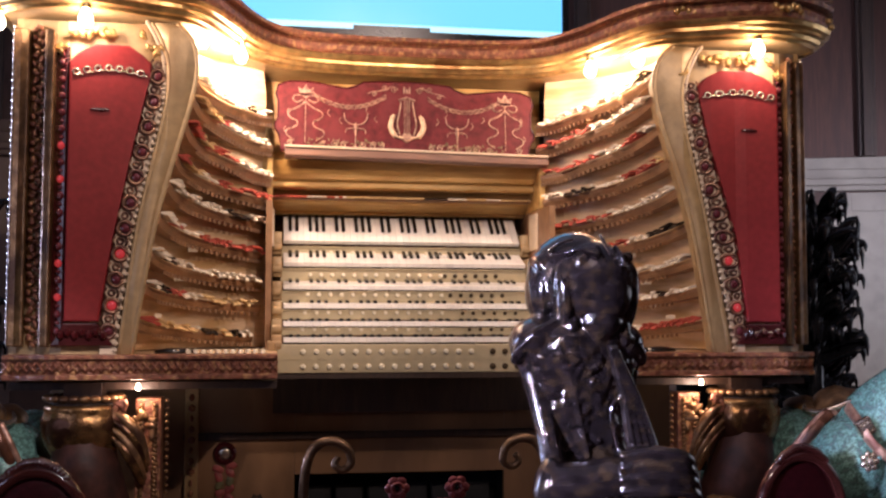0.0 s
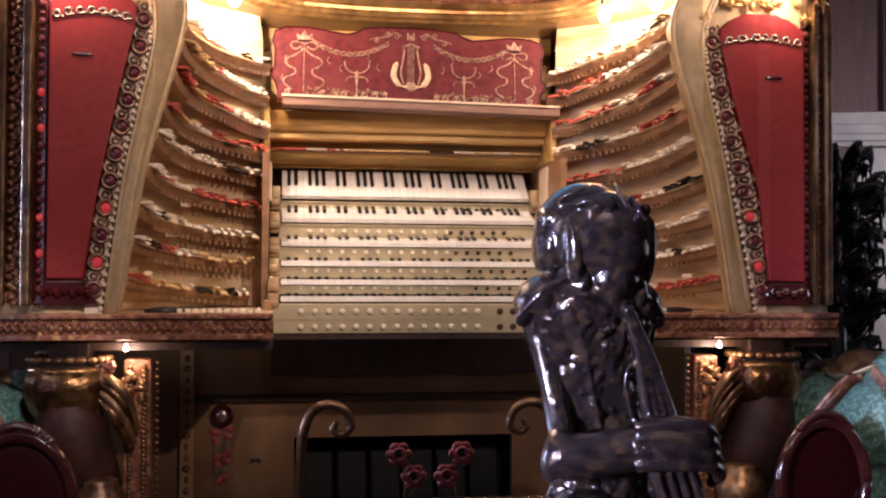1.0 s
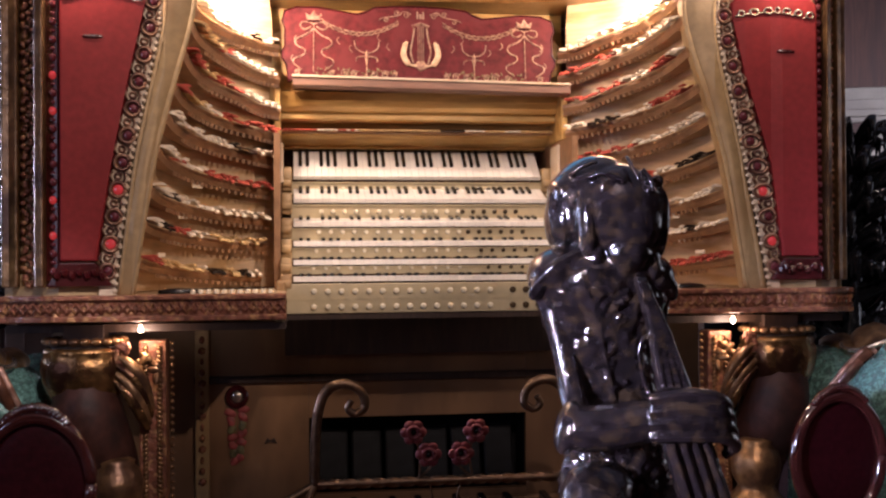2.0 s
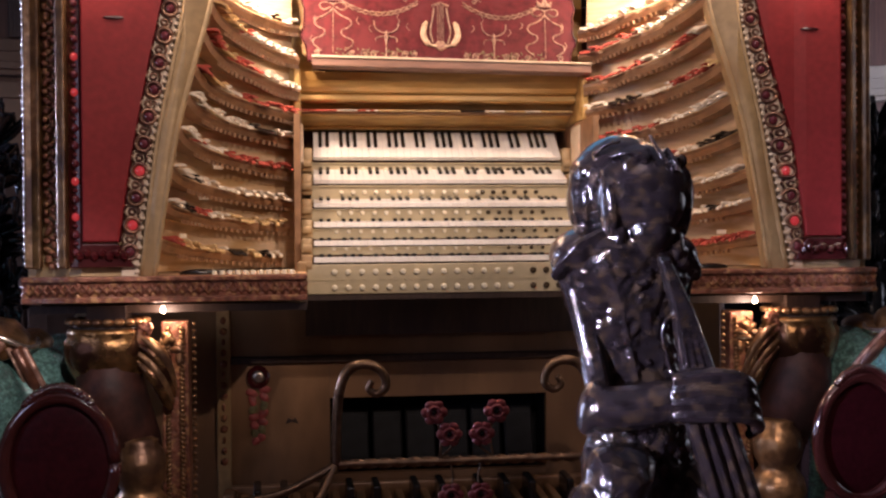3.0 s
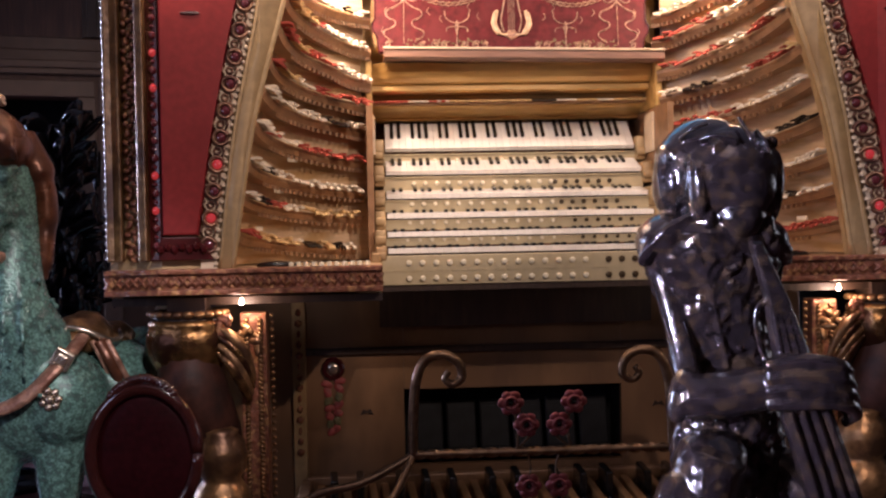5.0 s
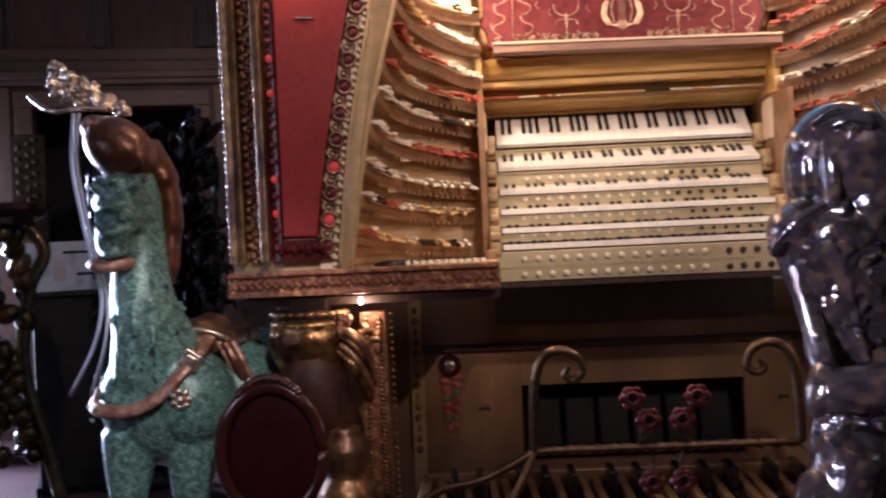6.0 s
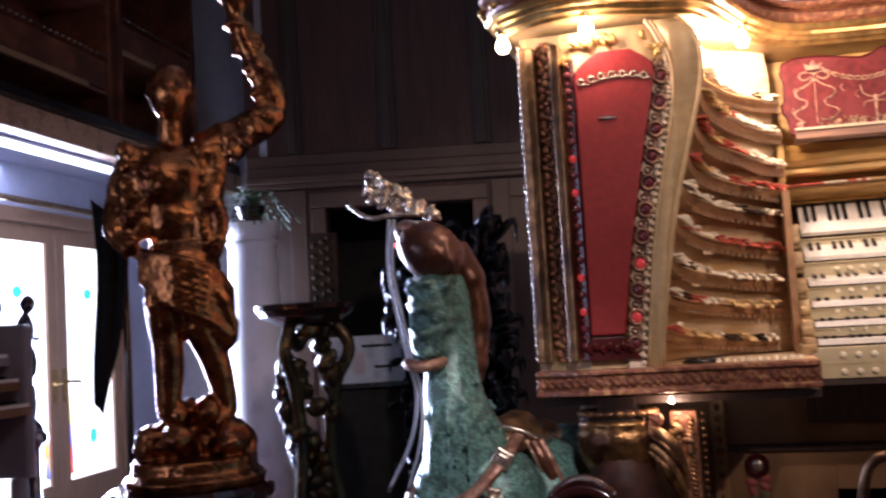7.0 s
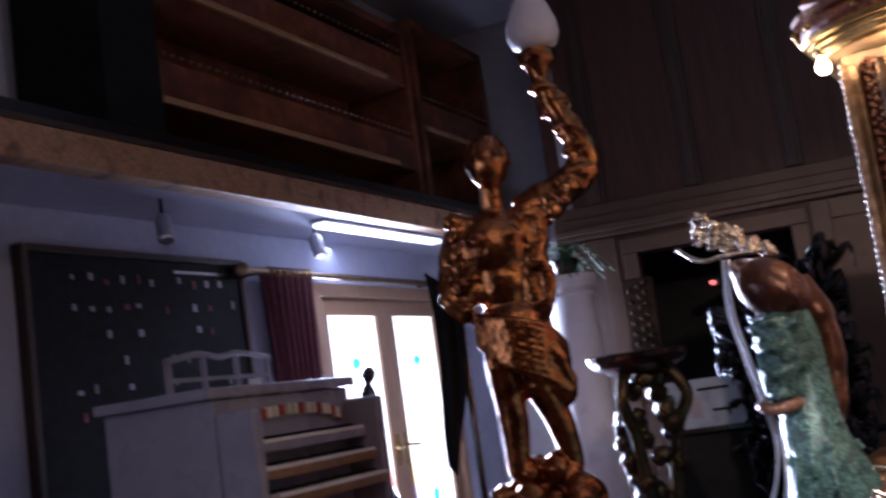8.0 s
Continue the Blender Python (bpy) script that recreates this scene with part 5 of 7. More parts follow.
    tube(bm, smooth_line([(-0.080, -0.100, 0.748), (-0.03, -0.120, 0.752), (0.03, -0.132, 0.764), (0.085, -0.140, 0.775)], 5), [0.036] * 5 + [0.035] * 5 + [0.033] * 6, 14)
    for k in range(4):
        z = 0.805 - k * 0.019
        tube(bm, smooth_line([(0.020, -0.158, z - 0.006), (0.070, -0.180, z + 0.004 - 0.002 * k), (0.118 + 0.002 * k, -0.182, z - 0.004), (0.142 + 0.004 * k, -0.160, z - 0.022), (0.146 + 0.002 * k, -0.125, z - 0.042)], 5), [0.0112] * 12 + [0.0105] * 5 + [0.009] * 4, 8)
    # fingerboard that widens downwards, with raised strings, and a thin carved loop at its side
    prism(bm, [(0.000, 0.985), (0.017, 0.985), (0.055, 0.90), (0.086, 0.82), (0.124, 0.72), (0.182, 0.55), (0.098, 0.55), (0.046, 0.72), (0.034, 0.82), (0.022, 0.90)], -0.158, -0.136, 0.003)
    for k in range(4):
        f = (k + 0.5) / 4
        tube(bm, [(0.002 + 0.013 * f, -0.160, 0.98), (0.024 + 0.030 * f, -0.161, 0.90), (0.048 + 0.074 * f, -0.162, 0.72), (0.100 + 0.080 * f, -0.162, 0.55)], 0.0036, 6)
    tube(bm, smooth_line([(0.040, -0.146, 0.895), (0.016, -0.148, 0.892), (0.008, -0.148, 0.865), (0.014, -0.148, 0.83), (0.022, -0.148, 0.80)], 5), 0.0048, 6)
    blob(bm, (0.165, -0.11, 0.42), (0.10, 0.05, 0.16), (0, -16, 0), 3)
    # coat tail over the knee
    blob(bm, (-0.05, -0.075, 0.60), (0.060, 0.055, 0.10), (0, 22, 0), 3, 0.25, 14)
    return bm


cast("cellist_statue", cellist(bmesh.new()), BRONZE, (0.10, -1.14, 0), "dark glossy bronze cellist figure statue on a round plinth", "statue", 0.0034, 0, 1)


def torch_figure(bm):
    # u to the viewer's right, z up; base at 0.62
    lathe(bm, [(0.22, 0.60), (0.23, 0.63), (0.20, 0.65), (0.20, 0.69)], (0.02, 0, 0), 22)
    rnd = random.Random(4)
    for k in range(34):
        a = rnd.random() * 6.28
        r = 0.17 * math.sqrt(rnd.random())
        blob(bm, (0.02 + r * math.cos(a), r * math.sin(a) * 0.8, 0.70 + 0.17 * rnd.random() * (1 - r / 0.25)), (0.05, 0.05, 0.045), (rnd.random() * 90, 0, rnd.random() * 180), 2, 0.3, 20)
    # legs
    tube(bm, smooth_line([(-0.03, 0, 1.30), (-0.06, -0.02, 1.15), (-0.05, -0.01, 1.0), (-0.06, 0, 0.82)], 5), [0.075, 0.075, 0.072, 0.068, 0.064, 0.06, 0.055, 0.052, 0.05, 0.05, 0.05, 0.048, 0.045, 0.042, 0.04, 0.036], 12)
    tube(bm, smooth_line([(0.05, 0, 1.30), (0.04, -0.03, 1.14), (0.10, -0.01, 0.98), (0.13, 0.02, 0.82)], 5), [0.07, 0.07, 0.068, 0.066, 0.062, 0.058, 0.055, 0.052, 0.05, 0.048, 0.048, 0.046, 0.042, 0.04, 0.036, 0.034], 12)
    for k in range(7):
        x = -0.12 + 0.04 * k
        tube(bm, smooth_line([(x * 0.7, -0.06, 1.26), (x * 0.9 + 0.02, -0.075, 1.18), (x + 0.04, -0.05, 1.10)], 4), [0.032] * 5 + [0.022] * 4, 7)
    # torso and drapery
    blob(bm, (0.0, 0, 1.30), (0.128, 0.095, 0.125), level=3)
    blob(bm, (-0.02, -0.01, 1.47), (0.098, 0.075, 0.13), level=3)
    blob(bm, (-0.03, -0.015, 1.59), (0.132, 0.09, 0.122), level=3)
    for s in (-1, 1):
        blob(bm, (-0.03 + s * 0.048, -0.075, 1.61), (0.045, 0.03, 0.04), level=2)
    for k in range(9):
        tube(bm, smooth_line([(-0.13, -0.05, 1.36 - 0.012 * k), (-0.02, -0.115, 1.33 - 0.02 * k), (0.10, -0.09, 1.29 - 0.022 * k), (0.16, -0.02, 1.22 - 0.02 * k)], 4), 0.013, 6)
    for k in range(6):
        blob(bm, (0.055 + 0.012 * k, -0.03, 1.27 - 0.035 * k), (0.062, 0.055, 0.07), (0, 30 * k, 0), 2, 0.35, 18)
    # head with curls
    tube(bm, [(-0.02, -0.01, 1.68), (-0.015, -0.02, 1.80)], 0.04, 10)
    blob(bm, (-0.012, -0.03, 1.875), (0.072, 0.08, 0.095), level=3)
    blob(bm, (-0.012, -0.10, 1.86), (0.012, 0.018, 0.022), level=2)
    for k in range(64):
        a, h = k * 2.4, 1.865 + 0.10 * (k / 64)
        r = 0.070 * math.sqrt(max(0.02, 1 - ((h - 1.865) / 0.105) ** 2))
        if math.sin(a) > -0.6 or h > 1.92:
            blob(bm, (-0.012 + r * math.cos(a), -0.025 + 1.05 * r * math.sin(a), h), (0.016, 0.016, 0.014), level=1)
    # lowered arm, raised arm
    tube(bm, smooth_line([(-0.14, 0, 1.66), (-0.19, 0.01, 1.54), (-0.20, -0.02, 1.42), (-0.15, -0.07, 1.36)], 5), [0.05] * 5 + [0.042] * 6 + [0.034] * 5, 10)
    tube(bm, smooth_line([(0.08, 0, 1.67), (0.17, 0.0, 1.72), (0.30, -0.01, 1.80), (0.315, -0.02, 1.88), (0.25, -0.03, 2.02), (0.225, -0.03, 2.10)], 5), [0.075] * 6 + [0.062] * 6 + [0.052] * 7 + [0.042] * 7, 10)
    for k in range(24):
        f = k / 24
        blob(bm, (0.09 + 0.04 * math.sin(k * 1.7), -0.03, 1.45 + 0.27 * f), (0.03, 0.025, 0.028), level=1)
        blob(bm, (0.15 + 0.15 * f, -0.03 + 0.03 * math.sin(k), 1.68 + 0.11 * f + 0.03 * math.sin(k * 2.2)), (0.034, 0.036, 0.036), level=1)
        blob(bm, (0.31 - 0.08 * f + 0.03 * math.sin(k * 2.7), -0.04, 1.82 + 0.30 * f), (0.026, 0.028, 0.026), level=1)
        blob(bm, (0.10 + 0.03 * math.sin(k * 2.9), -0.05, 1.34 + 0.36 * f), (0.036, 0.03, 0.034), level=1)
        blob(bm, (-0.13 + 0.03 * math.sin(k * 1.3), -0.04, 1.42 + 0.28 * f), (0.040, 0.034, 0.036), level=1)
    # torch
    lathe(bm, [(0.018, 2.0), (0.022, 2.08), (0.05, 2.10), (0.03, 2.13), (0.04, 2.17), (0.066, 2.20), (0.07, 2.235), (0.05, 2.245)], (0.21, -0.03, 0), 14)
    return bm


TORCH_AT, TORCH_TURN = (-2.37, 0.22, 0), 28.5
cast("torch_bearer_statue", torch_figure(bmesh.new()), BRONZE_HOT, TORCH_AT, "copper bronze draped torch bearer statue standing on a dark stand", "statue", 0.0075, TORCH_TURN, 1)
m_t = pose(*TORCH_AT, 0, 0, TORCH_TURN)
flame = thing("torch_lamp_shade", m_t @ Vector((0.21, -0.03, 2.24)), "frosted white flame shaped glass shade on a torch", "lamp shade")
bm = bmesh.new()
lathe(bm, [(0.045, 0.0), (0.078, 0.02), (0.092, 0.055), (0.088, 0.10), (0.068, 0.155), (0.042, 0.205), (0.016, 0.245), (0.003, 0.265)], n=20)
part("glass_flame", bm, FLAME, flame, smooth=True)
part("shade_collar", lathe(bmesh.new(), [(0.03, -0.012), (0.045, -0.006), (0.045, 0.004), (0.034, 0.006)], n=16), BRASS, flame)
stand = thing("statue_stand", (-2.37, 0.22, 0), "dark carved wooden stand under the torch bearer", "stand")
part("stand_top", lathe(bmesh.new(), [(0.25, 0.54), (0.27, 0.56), (0.27, 0.585), (0.25, 0.60)], n=24), MAHOG, stand, smooth=False)
part("stand_column", lathe(bmesh.new(), [(0.15, 0.05), (0.12, 0.1), (0.09, 0.2), (0.10, 0.35), (0.14, 0.45), (0.20, 0.54)], n=20), MAHOG, stand, smooth=True)
part("stand_foot", lathe(bmesh.new(), [(0.24, 0.0), (0.24, 0.03), (0.15, 0.05)], n=24), MAHOG, stand)
# dark folded wing of cloth hanging behind the figure
wing = thing("hanging_banner", m_t @ Vector((-0.24, 0.10, 0)), "dark narrow cloth banner hanging on a pole", "banner")
wing.rotation_euler = (0, 0, radians(TORCH_TURN))
part("pole", tube(bmesh.new(), [(0.05, 0.03, 0.0), (0.05, 0.03, 1.62)], 0.012, 8), EBONY, wing)
bm = bmesh.new()
cols = []
for k in range(9):
    u = -0.045 + k * 0.0125
    top, low = 1.55 - 0.012 * k, 0.84 + 0.030 * abs(k - 2) * (1.6 if k > 2 else 0.6)
    y = 0.016 * math.sin(k * 1.6)
    cols.append([bm.verts.new((u + 0.012 * math.sin(j * 0.5), y * (1 - 0.05 * j), top + (low - top) * j / 10)) for j in range(11)])
for a, b in zip(cols, cols[1:]):
    for j in range(10):
        bm.faces.new((a[j], b[j], b[j + 1], a[j + 1]))
cloth = part("cloth", bm, BLACK, wing, smooth=True)
cloth.modifiers.new("thick", "SOLIDIFY").thickness = 0.004


STRAP = mat("worn_pink_gilt", (0.42, 0.24, 0.17), 0.35, 0.4, 0.4, 60, 0.4, (0.20, 0.09, 0.06), 20, 0.55)


def horse(s):
    """An armoured show horse, green patina, with gilt crest and straps; s mirrors it."""
    head = 0.0 if s < 0 else 0.17          # the second horse turns its head further away
    P = lambda x, y, z: (-s * (x - (head * min(1, max(0, (z - 0.66) / 0.25)))), y, z)
    bm = bmesh.new()
    blob(bm, P(-1.375, 0.05, 0.575), (0.165, 0.155, 0.165), level=3)
    blob(bm, P(-1.285, 0.0, 0.590), (0.110, 0.125, 0.135), level=3)
    blob(bm, P(-1.46, 0.02, 0.585), (0.085, 0.10, 0.13), level=3)
    blob(bm, P(-1.22, 0.20, 0.595), (0.145, 0.20, 0.145), (0, 0, s * -20), 3)
    blob(bm, P(-1.17, 0.42, 0.58), (0.15, 0.17, 0.16), level=3)
    tube(bm, smooth_line([P(-1.375, 0.06, 0.60), P(-1.385, 0.0, 0.74), P(-1.40, -0.03, 0.86), P(-1.405, -0.02, 0.98), P(-1.41, 0.0, 1.12), P(-1.42, 0.02, 1.24)], 5), [0.165, 0.158, 0.149, 0.139, 0.129, 0.119, 0.110, 0.102, 0.096, 0.091, 0.087, 0.083, 0.080, 0.077, 0.075, 0.073, 0.071, 0.070, 0.068, 0.067, 0.066, 0.065, 0.064, 0.063, 0.062, 0.06], 20)
    for fx, fy in ((-1.46, 0.0), (-1.29, 0.01), (-1.24, 0.46), (-1.09, 0.48)):
        tube(bm, smooth_line([P(fx, fy, 0.50), P(fx - 0.01, fy - 0.02, 0.32), P(fx, fy, 0.12), P(fx - 0.01, fy - 0.02, 0.04)], 4), [0.082, 0.078, 0.07, 0.06, 0.05, 0.048, 0.045, 0.042, 0.042, 0.05, 0.055, 0.06, 0.06], 10)
    # plated face: three overlapping bands, cheeks and a narrow muzzle
    blob(bm, P(-1.435, -0.065, 1.150), (0.066, 0.060, 0.060), level=3)
    blob(bm, P(-1.433, -0.075, 1.085), (0.063, 0.060, 0.055), level=3)
    blob(bm, P(-1.446, -0.085, 1.020), (0.053, 0.055, 0.055), level=3)
    for z, w, y in ((1.185, 0.066, -0.110), (1.118, 0.064, -0.130), (1.050, 0.058, -0.135), (0.992, 0.048, -0.130)):
        tube(bm, smooth_line([P(-1.438 - w, y + 0.055, z + 0.008), P(-1.445, y - 0.012, z - 0.006), P(-1.436 + w, y + 0.055, z + 0.010)], 5), 0.011, 6)
    for q in (-1, 1):
        blob(bm, P(-1.436 + q * 0.048, -0.100, 1.168), (0.020, 0.018, 0.018), level=2)
        tube(bm, smooth_line([P(-1.436 + q * 0.035, -0.118, 1.14), P(-1.436 + q * 0.052, -0.110, 1.09), P(-1.442 + q * 0.040, -0.122, 1.03)], 5), 0.006, 6)
        blob(bm, P(-1.43 + q * 0.052, -0.03, 1.215), (0.016, 0.014, 0.030), (0, q * 14, 0), 2)
    # cords and small rosettes of the barding
    rnd = random.Random(31)
    for k in range(3):
        tube(bm, smooth_line([P(-1.435 + 0.035 * k, -0.100 + 0.006 * abs(k - 1), 0.93), P(-1.44 + 0.045 * k, -0.126 + 0.012 * abs(k - 1), 0.80), P(-1.45 + 0.055 * k, -0.155 + 0.018 * abs(k - 1), 0.66)], 5), 0.006, 6)
    for k in range(18):
        a, z = -2.7 + 2.3 * rnd.random(), 0.55 + 0.36 * rnd.random()
        r = 0.172 - 0.26 * max(0, z - 0.60)
        blob(bm, P(-1.385 + r * math.cos(a), -0.01 + r * math.sin(a), z), (0.011, 0.011, 0.010), (rnd.random() * 90, 0, rnd.random() * 90), 1)
    cast("horse_statue", bm, VERDIGRIS, (0, 0, 0), "green patinated armoured horse statue with gilt harness", "statue", 0.008, 0, 1)
    # separate castings fixed on the horse: hood, crest, harness, saddle
    bm = bmesh.new()
    blob(bm, P(-1.442, -0.03, 1.272), (0.105, 0.085, 0.080), (0, -s * 38, 0), 3)
    blob(bm, P(-1.50, -0.02, 1.325), (0.050, 0.060, 0.040), (0, -s * 38, 0), 3)
    for k in range(5):
        tube(bm, smooth_line([P(-1.50 + 0.03 * k, -0.085, 1.335 - 0.012 * k), P(-1.475 + 0.028 * k, -0.100, 1.285 - 0.012 * k), P(-1.455 + 0.024 * k, -0.090, 1.225 - 0.004 * k)], 4), 0.007, 6)
    tube(bm, smooth_line([P(-1.395, 0.03, 1.28), P(-1.345, 0.03, 1.18), P(-1.330, 0.03, 1.08), P(-1.335, 0.02, 0.98), P(-1.345, 0.02, 0.90)], 5), [0.044] * 6 + [0.034] * 6 + [0.028] * 6 + [0.02] * 3, 12)
    cast("horse_head_hood", bm, HORSE_BROWN, (0, 0, 0), "rust brown hood and mane over the horse statue", "statue hood", 0.008, 0, 2)
    rnd = random.Random(2)
    bm = bmesh.new()
    for k in range(90):
        a = rnd.random()
        blob(bm, P(-1.64 + 0.20 * a + 0.02 * rnd.random(), -0.04 + 0.06 * rnd.random(), 1.455 - 0.085 * a + (0.085 * (1 - a) + 0.02) * (rnd.random() - 0.3)), (0.019, 0.014, 0.008), (rnd.random() * 90, rnd.random() * 180, 0), 1)
    tube(bm, smooth_line([P(-1.676, -0.05, 1.425), P(-1.63, -0.08, 1.39), P(-1.585, -0.09, 1.372), P(-1.54, -0.08, 1.378), P(-1.46, -0.06, 1.375)], 5), 0.008, 7)
    cast("horse_crest", bm, SILVER, (0, 0, 0), "tarnished silver gilt plumed crest on the horse statue", "crest", 0.005, 0, 1)
    base = Vector(P(-1.4, 0, 0.6))
    harness = thing("horse_harness", base, "gilt breast strap, rosette and reins of the horse statue", "harness")
    inv = pose(-base.x, -base.y, -base.z)
    strap = [P(*v) for v in ((-1.545, 0.0, 0.62), (-1.525, -0.09, 0.592), (-1.47, -0.128, 0.580), (-1.40, -0.135, 0.585), (-1.335, -0.130, 0.618), (-1.285, -0.112, 0.668), (-1.25, -0.075, 0.710), (-1.235, 0.01, 0.75))]
    part("breast_strap", tube(bmesh.new(), smooth_line(strap, 6), 0.019, 8, 0.5), STRAP, harness, "worn pinkish gilt breast strap", True).matrix_basis = inv
    bx = P(-1.258, 0, 0.705)[0]
    buckle = part("buckle", boxes((-0.026, 0.026, -0.012, 0.012, -0.026, 0.026), (-0.015, 0.015, -0.017, -0.012, -0.015, 0.015), bevel=0.005), SILVER, harness)
    buckle.matrix_basis = inv @ pose(bx, -0.095, 0.702, 0, -s * 30, 0)
    rx = P(-1.283, 0, 0.605)[0]
    rosette = bmesh.new()
    blob(rosette, (rx, -0.130, 0.605), (0.013, 0.012, 0.013), level=2)
    for k in range(7):
        blob(rosette, (rx + 0.021 * math.cos(k * 0.9), -0.124, 0.605 + 0.021 * math.sin(k * 0.9)), (0.012, 0.009, 0.012), level=1)
    part("rosette", rosette, SILVER, harness, "pale gilt rosette", True).matrix_basis = inv
    part("chin_band", tube(bmesh.new(), smooth_line([P(-1.500, -0.06, 0.975), P(-1.495, -0.125, 0.966), P(-1.46, -0.150, 0.958), P(-1.42, -0.130, 0.960), P(-1.405, -0.07, 0.970)], 5), 0.017, 8), STRAP, harness, "pale pinkish muzzle band", True).matrix_basis = inv
    for off in (0.0, 0.014):
        part("rein", tube(bmesh.new(), smooth_line([P(-1.540 + off, -0.09, 1.365), P(-1.547 + off, -0.10, 1.228), P(-1.520 + off, -0.12, 1.09), P(-1.497 + off, -0.13, 0.984), P(-1.475 + off, -0.13, 0.88), P(-1.492 + 2 * off, -0.15, 0.762), P(-1.56 + 4 * off, -0.16, 0.630)], 6), 0.0055, 6), STEEL, harness, "thin bright rein", True).matrix_basis = inv
    bm = bmesh.new()
    blob(bm, P(-1.255, 0.10, 0.755), (0.070, 0.10, 0.038), (18, s * -28, 0), 3, 0.2, 20)
    blob(bm, P(-1.20, 0.20, 0.735), (0.050, 0.09, 0.032), (8, s * -20, 0), 3, 0.2, 20)
    saddle = part("saddle", bm, GOLD_DARK, harness, "bronze saddle with gilt rim", True)
    saddle.matrix_basis = inv
    part("saddle_rim", tube(bmesh.new(), smooth_line([P(-1.30, 0.02, 0.775), P(-1.235, 0.02, 0.765), P(-1.18, 0.05, 0.735), P(-1.165, 0.12, 0.735), P(-1.19, 0.19, 0.755)], 6), 0.008, 8), SILVER, saddle, smooth=True)
    girth_line = lambda o: smooth_line([P(-1.195 + o, 0.03, 0.735), P(-1.165 + o, 0.02, 0.68), P(-1.14 + o, 0.045, 0.60), P(-1.145 + o, 0.06, 0.50)], 6)
    girth = part("girth", tube(bmesh.new(), girth_line(0.0), 0.020, 10, 0.6), HORSE_BROWN, harness, "brown girth with gilt edges", True)
    girth.matrix_basis = inv
    for o in (-0.022, 0.018):
        part("girth_edge", tube(bmesh.new(), girth_line(o), 0.008, 8), STRAP, girth, smooth=True)


for s in (-1, 1):
    horse(s)

# oval-backed chairs
def oval_chair(name="oval_back_chair"):
    ch = thing(name, (0, 0, 0), "carved mahogany chair with an oval oxblood leather back", "chair", "oval backed chairs")
    part("back_pad", blob(bmesh.new(), (0, 0.012, 0.475), (0.120, 0.016, 0.152), level=4), LEATHER, ch, "oxblood leather oval pad", True)
    part("back_frame", tube(bmesh.new(), [(0.130 * math.cos(2 * math.pi * k / 40), 0.0, 0.475 + 0.162 * math.sin(2 * math.pi * k / 40)) for k in range(41)], 0.017, 10), MAHOG, ch, "glossy carved oval frame", True)
    bm = bmesh.new()
    rnd = random.Random(6)
    for k in range(18):
        a = math.pi * (0.32 + 0.36 * k / 17)
        blob(bm, (0.14 * math.cos(a), -0.006, 0.478 + 0.172 * math.sin(a) + 0.012 * math.sin(math.pi * k / 17)), (0.015, 0.014, 0.013), (0, 40 * k, 0), 1)
    part("crest_carving", bm, MAHOG, ch, "carved leaf cresting", True, "stuff")
    part("seat", boxes((-0.21, 0.21, -0.40, 0.02, 0.24, 0.285), bevel=0.015), LEATHER, ch)
    part("seat_frame", boxes((-0.215, 0.215, -0.405, 0.025, 0.19, 0.239), bevel=0.008), MAHOG, ch)
    for x in (-0.18, 0.18):
        for y in (-0.37, -0.01):
            part("leg", lathe(bmesh.new(), [(0.012, 0.0), (0.016, 0.04), (0.013, 0.06), (0.02, 0.14), (0.024, 0.19)], (x, y, 0), 10), MAHOG, ch, smooth=True)
        part("back_post", tube(bmesh.new(), [(x * 0.5, 0.005, 0.235), (x * 0.52, 0.0, 0.34)], 0.015, 8), MAHOG, ch)
    return ch


c1 = oval_chair()
c1.matrix_basis = pose(-1.035, -0.20, 0, 0, 0, 0)
copy_thing(c1, pose(1.025, -0.20, -0.02 + 0.02, 0, 0, 6))

# ---- side of the hall, with balcony and glazed doors ----
SIDE = Vector((W1 - W0)).normalized()
SIDE_M = pose(W0.x, W0.y, 0, 0, 0, math.degrees(math.atan2(SIDE.y, SIDE.x)))     # x along the wall, -y into the hall
SIDE_L = (W1 - W0).length


def by_wall(name, u, v, z, label, category, group=""):
    """A thing at u along the side wall and v in front of it; its own y points to the wall."""
    ob = tagged(new(name), label, category, group)
    ob.matrix_basis = SIDE_M @ pose(u, -v, z)
    return ob


D0, D1, DTOP = 7.40, 9.06, 1.88
wall = tagged(part("wall_west", boxes((0, D0, 0, 0.15, 0, HALL_H), (D0, D1, 0, 0.15, DTOP, HALL_H), (D1, SIDE_L + 0.2, 0, 0.15, 0, HALL_H)), WALL_BLUE, kind="structure"), "bluish white plastered side wall with glazed doors", "wall")
wall.matrix_basis = SIDE_M
slab("wall_far", (W1.x - 0.1, W1.y), (-3.2, 4.05), 0, HALL_H, 0.12, WALL_GREY, "grey plastered wall beside the doors", "wall")
slab("wall_return", (-3.34, 4.05), (-3.32, 2.66), 0, HALL_H, 0.12, WALL_GREY, "grey plastered return wall", "wall")

